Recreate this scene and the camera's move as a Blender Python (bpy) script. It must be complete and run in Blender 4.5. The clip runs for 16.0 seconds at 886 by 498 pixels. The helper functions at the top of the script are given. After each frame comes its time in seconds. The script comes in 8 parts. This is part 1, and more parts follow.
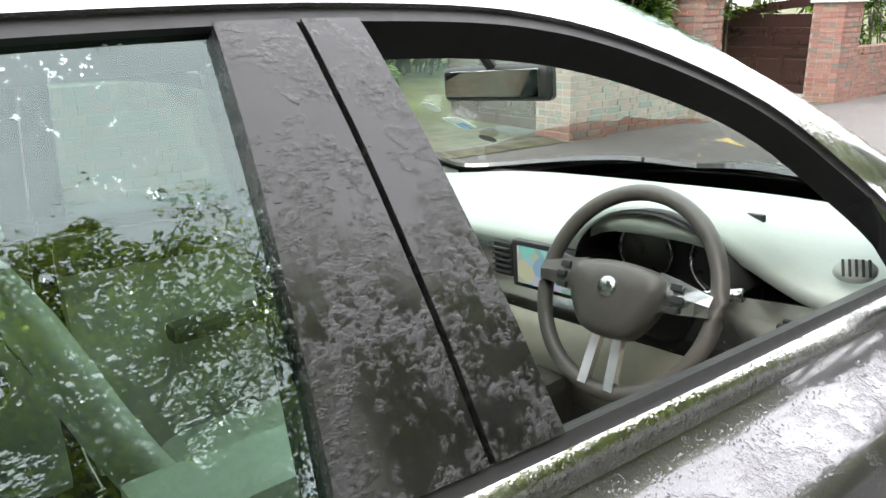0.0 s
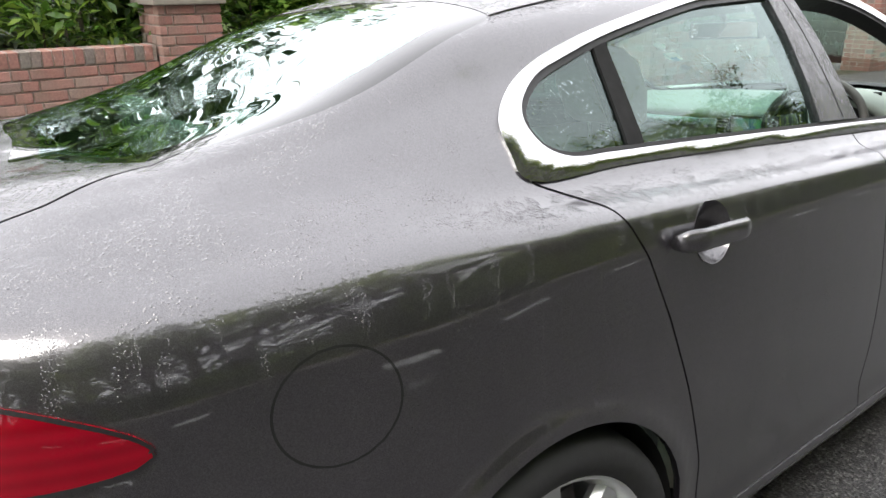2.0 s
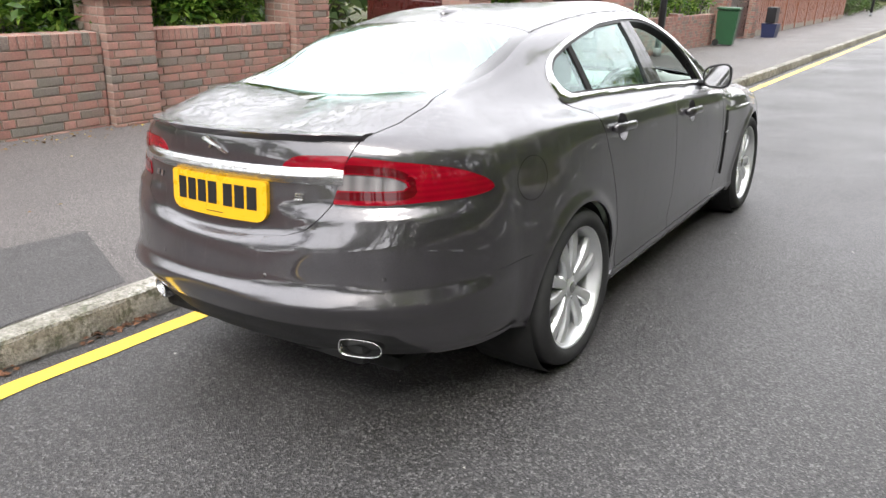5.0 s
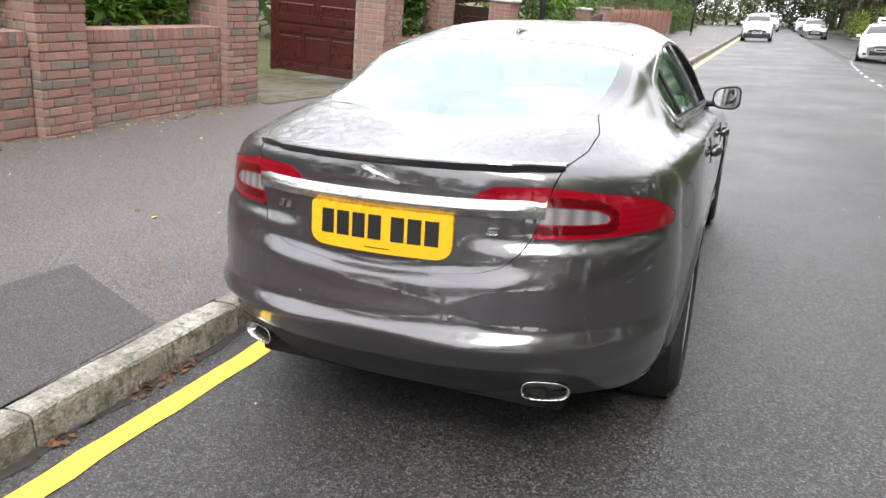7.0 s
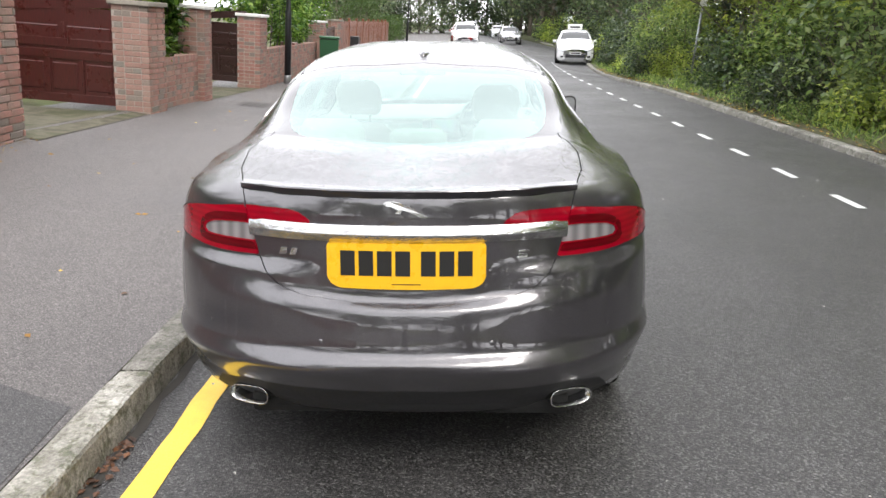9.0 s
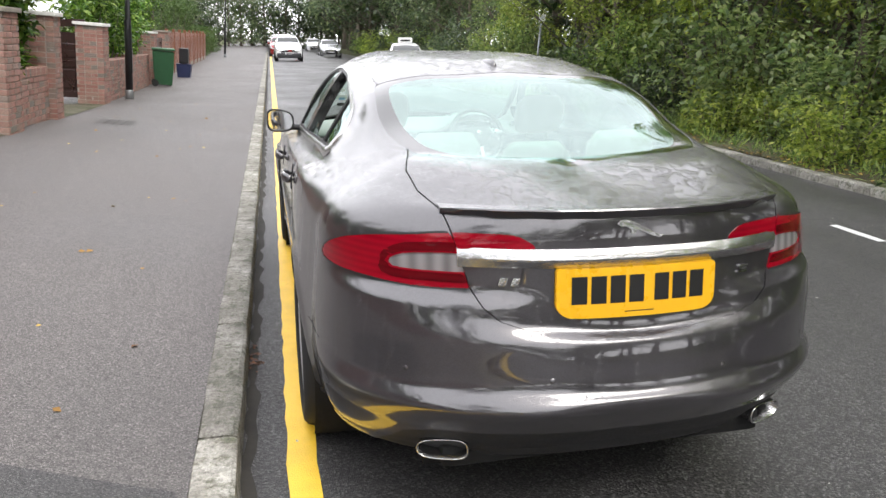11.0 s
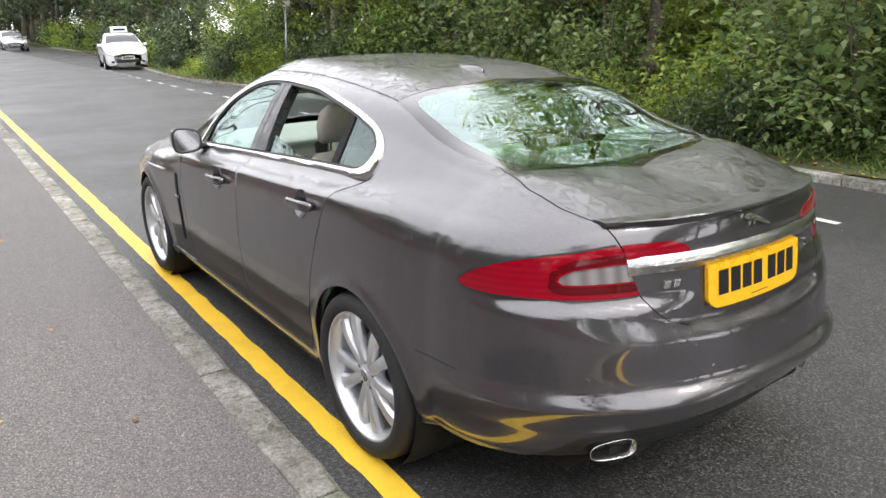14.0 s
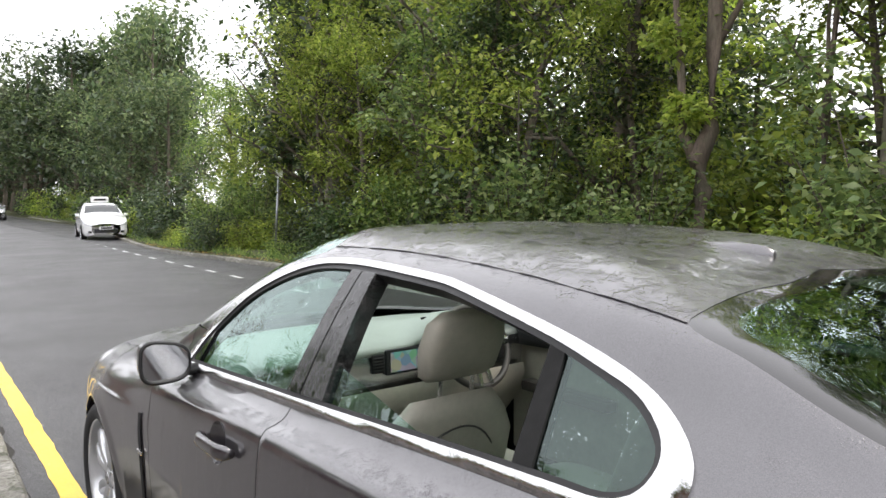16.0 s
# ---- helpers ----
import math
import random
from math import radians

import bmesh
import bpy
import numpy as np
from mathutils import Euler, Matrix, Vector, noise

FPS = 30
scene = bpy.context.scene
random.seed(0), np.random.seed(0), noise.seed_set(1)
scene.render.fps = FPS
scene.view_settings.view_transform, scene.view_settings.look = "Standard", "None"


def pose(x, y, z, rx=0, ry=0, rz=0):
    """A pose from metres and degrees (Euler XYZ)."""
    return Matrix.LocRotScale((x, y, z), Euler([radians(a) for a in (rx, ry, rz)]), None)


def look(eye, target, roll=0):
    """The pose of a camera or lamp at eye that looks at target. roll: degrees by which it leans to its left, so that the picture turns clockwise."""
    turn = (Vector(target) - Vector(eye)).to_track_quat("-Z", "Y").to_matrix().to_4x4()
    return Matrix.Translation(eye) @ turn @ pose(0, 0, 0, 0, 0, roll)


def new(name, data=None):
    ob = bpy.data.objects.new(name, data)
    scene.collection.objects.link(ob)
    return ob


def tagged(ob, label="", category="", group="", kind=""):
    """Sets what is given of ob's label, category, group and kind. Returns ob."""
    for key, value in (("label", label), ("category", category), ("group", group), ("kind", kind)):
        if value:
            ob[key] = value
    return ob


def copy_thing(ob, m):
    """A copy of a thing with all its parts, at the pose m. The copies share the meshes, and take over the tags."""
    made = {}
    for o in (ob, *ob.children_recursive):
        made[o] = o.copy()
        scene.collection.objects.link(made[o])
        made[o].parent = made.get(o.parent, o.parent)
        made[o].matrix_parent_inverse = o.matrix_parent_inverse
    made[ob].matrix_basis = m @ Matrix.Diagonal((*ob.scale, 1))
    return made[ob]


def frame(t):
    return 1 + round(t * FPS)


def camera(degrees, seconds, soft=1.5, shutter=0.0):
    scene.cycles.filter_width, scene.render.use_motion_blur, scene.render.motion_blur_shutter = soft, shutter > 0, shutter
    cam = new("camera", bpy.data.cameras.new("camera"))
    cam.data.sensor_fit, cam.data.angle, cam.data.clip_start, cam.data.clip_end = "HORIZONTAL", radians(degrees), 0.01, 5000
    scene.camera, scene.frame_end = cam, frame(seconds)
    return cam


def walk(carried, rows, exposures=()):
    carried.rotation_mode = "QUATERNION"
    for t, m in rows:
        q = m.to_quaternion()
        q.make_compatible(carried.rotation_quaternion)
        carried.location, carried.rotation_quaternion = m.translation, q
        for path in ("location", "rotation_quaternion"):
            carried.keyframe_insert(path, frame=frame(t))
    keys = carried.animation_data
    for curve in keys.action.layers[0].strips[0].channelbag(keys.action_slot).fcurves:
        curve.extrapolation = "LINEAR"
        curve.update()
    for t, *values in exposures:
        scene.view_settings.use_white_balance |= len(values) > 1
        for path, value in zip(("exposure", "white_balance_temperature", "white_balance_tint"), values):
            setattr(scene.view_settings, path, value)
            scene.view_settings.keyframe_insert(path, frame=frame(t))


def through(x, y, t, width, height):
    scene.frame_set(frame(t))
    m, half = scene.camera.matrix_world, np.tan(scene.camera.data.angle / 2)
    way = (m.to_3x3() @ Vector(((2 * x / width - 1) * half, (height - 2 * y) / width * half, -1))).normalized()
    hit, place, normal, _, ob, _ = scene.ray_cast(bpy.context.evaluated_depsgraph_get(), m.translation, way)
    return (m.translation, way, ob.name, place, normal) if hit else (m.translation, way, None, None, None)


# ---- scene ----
import collections

cam = camera(61.76, 16.0)
PATH = [
    (0, (1.024, 0.884, 1.431), (-0.456, 2.081, 0.817), -1.4),
    (0.5, (1.215, 0.470, 1.486), (-0.190, 1.745, 0.868), 0.8),
    (1, (1.338, 0.100, 1.487), (-0.060, 1.400, 0.886), 2.05),
    (1.5, (1.405, -0.332, 1.484), (-0.090, 0.803, 0.793), 1.5),
    (2, (1.556, -0.776, 1.479), (0.076, 0.380, 0.790), -0.3),
    (2.5, (1.675, -1.191, 1.515), (0.330, 0.126, 0.840), -0.1),
    (3, (1.796, -1.656, 1.536), (0.608, -0.197, 0.858), -0.3),
    (3.5, (1.925, -2.043, 1.570), (0.807, -0.529, 0.892), 0.5),
    (4, (2.033, -2.340, 1.631), (0.906, -0.843, 0.931), 0.7),
    (4.2, (2.048, -2.447, 1.653), (0.937, -0.940, 0.949), 1.0),
    (6.3, (1.446, -2.903, 1.655), (0.598, -1.226, 0.971), 5.0),
    (6.5, (1.287, -2.942, 1.627), (0.490, -1.237, 0.950), 5.6),
    (7, (0.916, -3.093, 1.620), (0.254, -1.329, 0.951), 5.3),
    (7.5, (0.570, -3.243, 1.617), (0.079, -1.420, 0.959), 3.2),
    (8, (0.343, -3.274, 1.608), (0.065, -1.395, 0.980), 2.3),
    (8.2, (0.265, -3.302, 1.616), (0.071, -1.407, 1.005), 2.5),
    (10.3, (-0.580, -3.099, 1.536), (-0.315, -1.194, 0.988), 5.8),
    (10.5, (-0.744, -3.059, 1.516), (-0.415, -1.158, 0.990), 5.1),
    (11, (-1.139, -2.898, 1.485), (-0.640, -1.031, 0.971), 4.9),
    (11.5, (-1.524, -2.743, 1.528), (-0.800, -0.950, 1.016), 5.5),
    (12, (-1.896, -2.653, 1.563), (-0.945, -0.975, 1.034), 1.7),
    (12.5, (-2.098, -2.519, 1.551), (-0.995, -0.945, 0.999), 2.1),
    (13, (-2.246, -2.536, 1.560), (-1.047, -1.033, 1.008), 3.5),
    (13.5, (-2.315, -2.530, 1.548), (-1.129, -1.018, 0.994), 2.9),
    (14, (-2.265, -2.348, 1.533), (-1.125, -0.789, 1.014), 2.3),
    (14.5, (-2.155, -2.004, 1.522), (-1.153, -0.297, 1.236), 2.8),
    (15, (-1.990, -1.481, 1.487), (-0.912, 0.190, 1.280), 2.9),
    (15.5, (-1.859, -1.003, 1.482), (-0.701, 0.625, 1.388), 2.1),
    (16, (-1.740, -0.531, 1.470), (-0.521, 1.054, 1.409), 3.0),
]
walk(cam, [(t, look(eye, target, roll)) for t, eye, target, roll in PATH],
     [(0, 1.70), (1, 1.12), (1.6, 0.92), (2.2, 1.13), (3, 1.36), (4, 1.28), (8, 1.04), (10.5, 0.82), (11.5, 0.78), (12, 0.86), (13.5, 1.00), (14.5, 0.82), (16, 0.70)])

# ---------------------------------------------------------------- sky and light: a bright overcast day after rain
SUN_DIR = Vector((0.25, -0.55, 0.80)).normalized()
world = bpy.data.worlds.new("overcast_sky")
scene.world = world
world.use_nodes = True
wn = world.node_tree
wn.nodes.clear()
sky_tex = wn.nodes.new("ShaderNodeTexSky")
sky_tex.sky_type = "NISHITA"
sky_tex.sun_disc = False
sky_tex.sun_elevation = math.asin(SUN_DIR.z)
sky_tex.sun_rotation = math.atan2(SUN_DIR.x, SUN_DIR.y)
sky_tex.air_density, sky_tex.dust_density, sky_tex.ozone_density = 1.0, 6.0, 1.0
pale = wn.nodes.new("ShaderNodeMixRGB")
pale.inputs[0].default_value = 0.86
pale.inputs[2].default_value = (11.1, 11.0, 11.4, 1)
back = wn.nodes.new("ShaderNodeBackground")
back.inputs["Strength"].default_value = 0.15
out_w = wn.nodes.new("ShaderNodeOutputWorld")
wn.links.new(sky_tex.outputs[0], pale.inputs[1])
wn.links.new(pale.outputs[0], back.inputs["Color"])
wn.links.new(back.outputs[0], out_w.inputs[0])
sun = new("sun", bpy.data.lights.new("sun", "SUN"))
sun.data.energy, sun.data.angle, sun.data.color = 0.9, radians(25), (1.0, 0.97, 0.92)
sun.matrix_world = look(SUN_DIR * 60, (0, 0, 0))

# ---------------------------------------------------------------- frame of the road
# The road falls 4.2 degrees towards the near kerb; the car stands on it with the middle of its rear axle at the origin.
ROAD = Matrix.Rotation(radians(-4.2), 4, "Y")


def dip(x, y):
    """The wooded edge of the road drops a little further up."""
    a, b = min(1.0, max(0.0, (x - 4.0) / 1.0)), min(1.0, max(0.0, (y - 13.0) / 13.0))
    return 0.20 * a * b * b * (3 - 2 * b)


def on_road(x, y, z=0.0):
    return ROAD @ Vector((x, y, z - dip(x, y)))


# ---------------------------------------------------------------- helpers
def mesh_of(name, verts, faces, smooth=False):
    me = bpy.data.meshes.new(name)
    me.from_pydata([tuple(map(float, v)) for v in verts], [], [tuple(map(int, q)) for q in faces])
    me.validate()
    if smooth:
        me.shade_smooth()
    me.update()
    return me


def thing(name, label, category, group="", kind="", at=(0, 0, 0)):
    ob = new(name)
    ob.empty_display_size = 0.1
    ob.location = at
    return tagged(ob, label, category, group, kind)


def part(name, data, material, parent=None, label="", smooth=False):
    """Links a bmesh or a mesh as one object under a thing or a part."""
    if isinstance(data, bmesh.types.BMesh):
        me = bpy.data.meshes.new(name)
        data.to_mesh(me)
        data.free()
        if smooth:
            me.shade_smooth()
    else:
        me = data
    if material and not me.materials:
        me.materials.append(material)
    ob = new(name, me)
    ob.parent = parent
    if label:
        tagged(ob, label)
    return ob


def bm_box(cx, cy, cz, sx, sy, sz, bevel=0.0, seg=2, rot=None):
    bm = bmesh.new()
    bmesh.ops.create_cube(bm, size=1)
    bmesh.ops.scale(bm, vec=(sx, sy, sz), verts=bm.verts)
    if bevel:
        bmesh.ops.bevel(bm, geom=bm.edges[:], offset=bevel, segments=seg, profile=0.7, affect="EDGES")
    if rot is not None:
        bmesh.ops.transform(bm, matrix=rot.to_4x4(), verts=bm.verts)
    bmesh.ops.translate(bm, vec=(cx, cy, cz), verts=bm.verts)
    return bm


def bm_join(*parts):
    out = bmesh.new()
    for b in parts:
        me = bpy.data.meshes.new("tmp")
        b.to_mesh(me)
        b.free()
        out.from_mesh(me)
        bpy.data.meshes.remove(me)
    return out


def bm_tube(points, radius, sides=10, closed=False, flat=1.0):
    """A tube along points; radius may be a list."""
    pts = [Vector(p) for p in points]
    n = len(pts)
    radii = radius if isinstance(radius, (list, tuple)) else [radius] * n
    bm = bmesh.new()
    rings = []
    up = Vector((0, 0, 1))
    for i, p in enumerate(pts):
        a = pts[(i - 1) % n] if closed or i else p
        b = pts[(i + 1) % n] if closed or i < n - 1 else p
        d = (b - a).normalized()
        side = d.cross(up)
        side = side.normalized() if side.length > 1e-3 else Vector((1, 0, 0))
        nrm = side.cross(d)
        rings.append([bm.verts.new(p + float(radii[i]) * (math.cos(2 * math.pi * k / sides) * side + flat * math.sin(2 * math.pi * k / sides) * nrm)) for k in range(sides)])
    for i in range(n if closed else n - 1):
        r, q = rings[i], rings[(i + 1) % n]
        for k in range(sides):
            bm.faces.new((r[k], r[(k + 1) % sides], q[(k + 1) % sides], q[k]))
    if not closed:
        bm.faces.new(rings[0][::-1])
        bm.faces.new(rings[-1])
    bmesh.ops.recalc_face_normals(bm, faces=bm.faces)
    return bm


def bm_lathe(profile, sides=48, axis="X", closed=False):
    """Turns (radius, along) points about an axis through the origin."""
    bm = bmesh.new()
    rings = []
    for r, a in profile:
        ring = []
        for k in range(sides):
            c, s = math.cos(2 * math.pi * k / sides), math.sin(2 * math.pi * k / sides)
            ring.append(bm.verts.new({"X": (a, r * c, r * s), "Y": (r * c, a, r * s), "Z": (r * c, r * s, a)}[axis]))
        rings.append(ring)
    m = len(rings)
    for i in range(m if closed else m - 1):
        p, q = rings[i], rings[(i + 1) % m]
        for k in range(sides):
            bm.faces.new((p[k], p[(k + 1) % sides], q[(k + 1) % sides], q[k]))
    bmesh.ops.recalc_face_normals(bm, faces=bm.faces)
    return bm


def bm_loft(rings, closed=True, cap=True):
    """Skins rings of equal length."""
    bm = bmesh.new()
    vs = [[bm.verts.new(p) for p in r] for r in rings]
    n = len(vs[0])
    for a, b in zip(vs[:-1], vs[1:]):
        for k in range(n if closed else n - 1):
            bm.faces.new((a[k], a[(k + 1) % n], b[(k + 1) % n], b[k]))
    if cap:
        bm.faces.new(vs[0][::-1])
        bm.faces.new(vs[-1])
    bmesh.ops.recalc_face_normals(bm, faces=bm.faces)
    return bm


# ---------------------------------------------------------------- materials
class Nodes:
    """A small builder for node materials."""

    def __init__(self, name):
        self.mat = bpy.data.materials.new(name)
        self.mat.use_nodes = True
        self.tree = self.mat.node_tree
        self.bsdf = self.tree.nodes["Principled BSDF"]
        self.out = self.tree.nodes["Material Output"]
        self.coord = self.tree.nodes.new("ShaderNodeTexCoord").outputs["Object"]

    def add(self, kind, **inputs):
        n = self.tree.nodes.new(kind)
        for key, v in inputs.items():
            self.put(n.inputs[key.replace("_", " ")], v)
        return n

    def put(self, socket, v):
        if isinstance(v, bpy.types.NodeSocket):
            self.tree.links.new(v, socket)
        else:
            socket.default_value = v

    def noise(self, scale, detail=4.0, rough=0.6, vec=None, distort=0.0):
        n = self.add("ShaderNodeTexNoise", Vector=vec or self.coord, Scale=scale, Detail=detail, Roughness=rough, Distortion=distort)
        return n.outputs["Fac"]

    def voronoi(self, scale, vec=None, out="Distance", feature="F1"):
        n = self.add("ShaderNodeTexVoronoi", Vector=vec or self.coord, Scale=scale)
        n.feature = feature
        return n.outputs[out]

    def ramp(self, fac, stops):
        n = self.add("ShaderNodeValToRGB", Fac=fac)
        while len(n.color_ramp.elements) < len(stops):
            n.color_ramp.elements.new(0.5)
        for e, (p, c) in zip(n.color_ramp.elements, stops):
            e.position = p
            e.color = c if len(c) == 4 else (*c, 1)
        return n.outputs["Color"]

    def range(self, v, a, b, c, d):
        n = self.add("ShaderNodeMapRange")
        for i, x in enumerate((v, a, b, c, d)):
            self.put(n.inputs[i], x)
        return n.outputs[0]

    def mix(self, fac, a, b, kind="MIX"):
        n = self.tree.nodes.new("ShaderNodeMixRGB")
        n.blend_type = kind
        for i, v in enumerate((fac, a, b)):
            self.put(n.inputs[i], v)
        return n.outputs[0]

    def math(self, op, a, b=0.0):
        n = self.tree.nodes.new("ShaderNodeMath")
        n.operation = op
        self.put(n.inputs[0], a)
        self.put(n.inputs[1], b)
        return n.outputs[0]

    def scaled(self, v):
        n = self.add("ShaderNodeMapping", Vector=self.coord, Scale=v)
        return n.outputs[0]

    def random(self):
        return self.tree.nodes.new("ShaderNodeObjectInfo").outputs["Random"]

    def island(self):
        return self.tree.nodes.new("ShaderNodeNewGeometry").outputs["Random Per Island"]

    def bump(self, height, strength=0.3, distance=0.01, normal=None):
        n = self.add("ShaderNodeBump", Height=height, Strength=strength, Distance=distance)
        if normal is not None:
            self.put(n.inputs["Normal"], normal)
        self.put(self.bsdf.inputs["Normal"], n.outputs[0])
        return n.outputs[0]

    def set(self, **kw):
        for key, v in kw.items():
            self.put(self.bsdf.inputs[key.replace("_", " ")], v)
        return self.mat


def grey(v):
    return (v, v, v, 1)


def plain(name, color, rough=0.5, metal=0.0, grain=0.12, scale=30.0, bump=0.0, **kw):
    """A simple surface with a little uneven tone."""
    n = Nodes(name)
    big, fine = n.noise(scale * 0.15, 3), n.noise(scale, 6)
    tone = n.range(n.math("ADD", big, fine), 0.6, 1.4, 1 - grain, 1 + grain)
    col = n.mix(1.0, color, tone, "MULTIPLY")
    n.set(Base_Color=col, Roughness=n.range(fine, 0.3, 0.7, max(0.02, rough - 0.06), min(1, rough + 0.06)), Metallic=metal, **kw)
    if bump:
        n.bump(fine, bump, 0.004)
    return n.mat


# ---------------------------------------------------------------- ground materials
def asphalt_material(name, base, pale, wet, grain_scale, patchy=1.0, tint=(1.02, 0.99, 0.985, 1)):
    """Bound stone chips in dark binder, still damp: fine chips, larger damp patches, rough relief."""
    n = Nodes(name)
    chips = n.voronoi(grain_scale, out="Color")
    dist = n.voronoi(grain_scale)
    grey_chip = n.add("ShaderNodeSeparateColor", Color=chips).outputs[0]
    tone = n.ramp(grey_chip, [(0.0, grey(base * 0.42)), (0.50, grey(base)), (0.86, grey(pale)), (1.0, grey(pale * 1.8))])
    fine = n.noise(grain_scale * 0.4, 5)
    damp = n.noise(0.55, 5, 0.62)
    track = n.noise(0.16, 3, vec=n.scaled((6.0, 0.5, 1)))
    col = n.mix(1.0, tone, n.range(fine, 0.25, 0.75, 0.72, 1.25), "MULTIPLY")
    col = n.mix(1.0, col, n.range(n.math("ADD", n.math("MULTIPLY", damp, 0.6 * patchy), n.math("MULTIPLY", track, 0.4)), 0.3, 0.7, 0.74, 1.22), "MULTIPLY")
    col = n.mix(1.0, col, tint, "MULTIPLY")
    n.set(Base_Color=col, Roughness=n.range(damp, 0.3, 0.7, wet, wet + 0.22), Specular_IOR_Level=0.5)
    height = n.math("ADD", n.math("MULTIPLY", dist, 1.0), n.math("MULTIPLY", fine, 0.7))
    n.bump(height, 0.55, 0.006)
    return n.mat


ROAD_MAT = asphalt_material("wet_road_asphalt", 0.038, 0.085, 0.36, 150.0)
PATH_MAT = asphalt_material("pavement_asphalt", 0.094, 0.142, 0.50, 230.0, 1.1, (1.07, 0.985, 0.945, 1))
PATCH_MAT = asphalt_material("newer_asphalt_patch", 0.060, 0.105, 0.5, 240.0, 0.6)


def kerb_material():
    n = Nodes("worn_concrete_kerb")
    big, fine, pits = n.noise(5.0, 5), n.noise(60, 6), n.voronoi(120)
    col = n.ramp(big, [(0.25, (0.11, 0.105, 0.085)), (0.5, (0.26, 0.248, 0.215)), (0.8, (0.44, 0.425, 0.39))])
    col = n.mix(n.range(n.noise(13, 7, 0.78), 0.49, 0.60, 0, 0.8), col, (0.075, 0.080, 0.045, 1))
    col = n.mix(1.0, col, n.range(n.random(), 0, 1, 0.72, 1.22), "MULTIPLY")
    col = n.mix(1.0, col, n.range(fine, 0.3, 0.7, 0.58, 1.4), "MULTIPLY")
    n.set(Base_Color=col, Roughness=0.72)
    n.bump(n.math("ADD", fine, n.math("MULTIPLY", pits, 0.8)), 0.8, 0.008)
    return n.mat


KERB_MAT = kerb_material()


def paint_material(name, color, wear):
    n = Nodes(name)
    chips, big = n.noise(150, 4), n.noise(6, 6)
    gone = n.range(n.math("ADD", n.math("MULTIPLY", chips, 0.7), n.math("MULTIPLY", big, 0.3)), 0.60 - wear, 0.66 - wear, 0, 1)
    col = n.mix(n.math("MULTIPLY", gone, 0.8), color, (0.05, 0.05, 0.048, 1))
    col = n.mix(1.0, col, n.range(big, 0.3, 0.7, 0.85, 1.1), "MULTIPLY")
    n.set(Base_Color=col, Roughness=0.42)
    n.bump(n.add("ShaderNodeTexVoronoi", Vector=n.coord, Scale=170.0).outputs["Distance"], 0.3, 0.004)
    return n.mat


YELLOW_MAT = paint_material("yellow_line_paint", (0.92, 0.58, 0.045, 1), 0.0)
WHITE_MAT = paint_material("white_line_paint", (0.72, 0.73, 0.72, 1), 0.04)


def verge_material():
    n = Nodes("leaf_litter_and_grass")
    big, fine = n.noise(1.4, 5), n.noise(35, 6)
    col = n.ramp(big, [(0.3, (0.045, 0.032, 0.018)), (0.5, (0.07, 0.08, 0.025)), (0.7, (0.10, 0.13, 0.035))])
    col = n.mix(n.range(fine, 0.55, 0.7, 0, 0.7), col, (0.16, 0.12, 0.06, 1))
    n.set(Base_Color=col, Roughness=0.9)
    n.bump(n.math("ADD", fine, n.noise(8, 6)), 0.8, 0.03)
    return n.mat


VERGE_MAT = verge_material()


# ---------------------------------------------------------------- ground, road, pavement, kerbs
SKEW = 0.0165


def kerb_x(y):
    """The near kerb's front edge, which drifts towards the car's line up the road."""
    return -1.16 + SKEW * y


FAR_KERB = 5.20


def far_bend(y):
    """The wooded kerb draws away from the car's line up the road."""
    return min(3.0, 0.0054 * min(20.0, max(0.0, y - 18.0)) ** 2 + 0.06 * max(0.0, y - 38.0))


def wall_foot(y):
    """Height of the pavement at the foot of the garden walls, above the road's plane."""
    return float(np.interp(y, [-30, 3.8, 14.0, 22.0, 200], [0.60, 0.57, 0.24, 0.14, 0.14]))


def sheet(name, xs, ys, height, material, label, category, kind="structure"):
    """A ground sheet over a grid; xs may be functions of y; height(x, y, column)."""
    verts = []
    for y in ys:
        for i, x in enumerate(xs):
            x = x(y) if callable(x) else x
            verts.append(height(x, y, i))
    n = len(xs)
    faces = [(r * n + i, r * n + i + 1, (r + 1) * n + i + 1, (r + 1) * n + i) for r in range(len(ys) - 1) for i in range(n - 1)]
    ob = new(name, mesh_of(name, verts, faces))
    ob.data.materials.append(material)
    return tagged(ob, label, category, kind=kind)


YS = [-40, -20, -10] + [-6 + 0.5 * i for i in range(53)] + [25, 30, 40, 60, 90, 140, 260]
CROWN = [kerb_x, -0.6, 0.6, 2.0, 3.4, 4.0, 4.4, 4.7, lambda y: 5.0 + 0.9 * far_bend(y), lambda y: FAR_KERB + 0.02 + far_bend(y)]
sheet("road", CROWN, YS, lambda x, y, i: on_road(x, y, 0), ROAD_MAT, "damp dark grey asphalt road with fine stone chips", "road")


def pavement_height(x, y, i):
    f = (kerb_x(y) - 0.15 - x) / 2.9
    return on_road(x, y, 0.135 + (wall_foot(y) - 0.135) * min(1.0, max(0.0, f)) ** 1.15)


sheet("pavement", [lambda y: -7.5, lambda y: -4.4] + [(lambda y, k=k: kerb_x(y) - 0.15 - 2.9 * (1 - k / 8)) for k in range(9)], YS, pavement_height, PATH_MAT,
      "worn light grey asphalt pavement, drying after rain", "pavement")


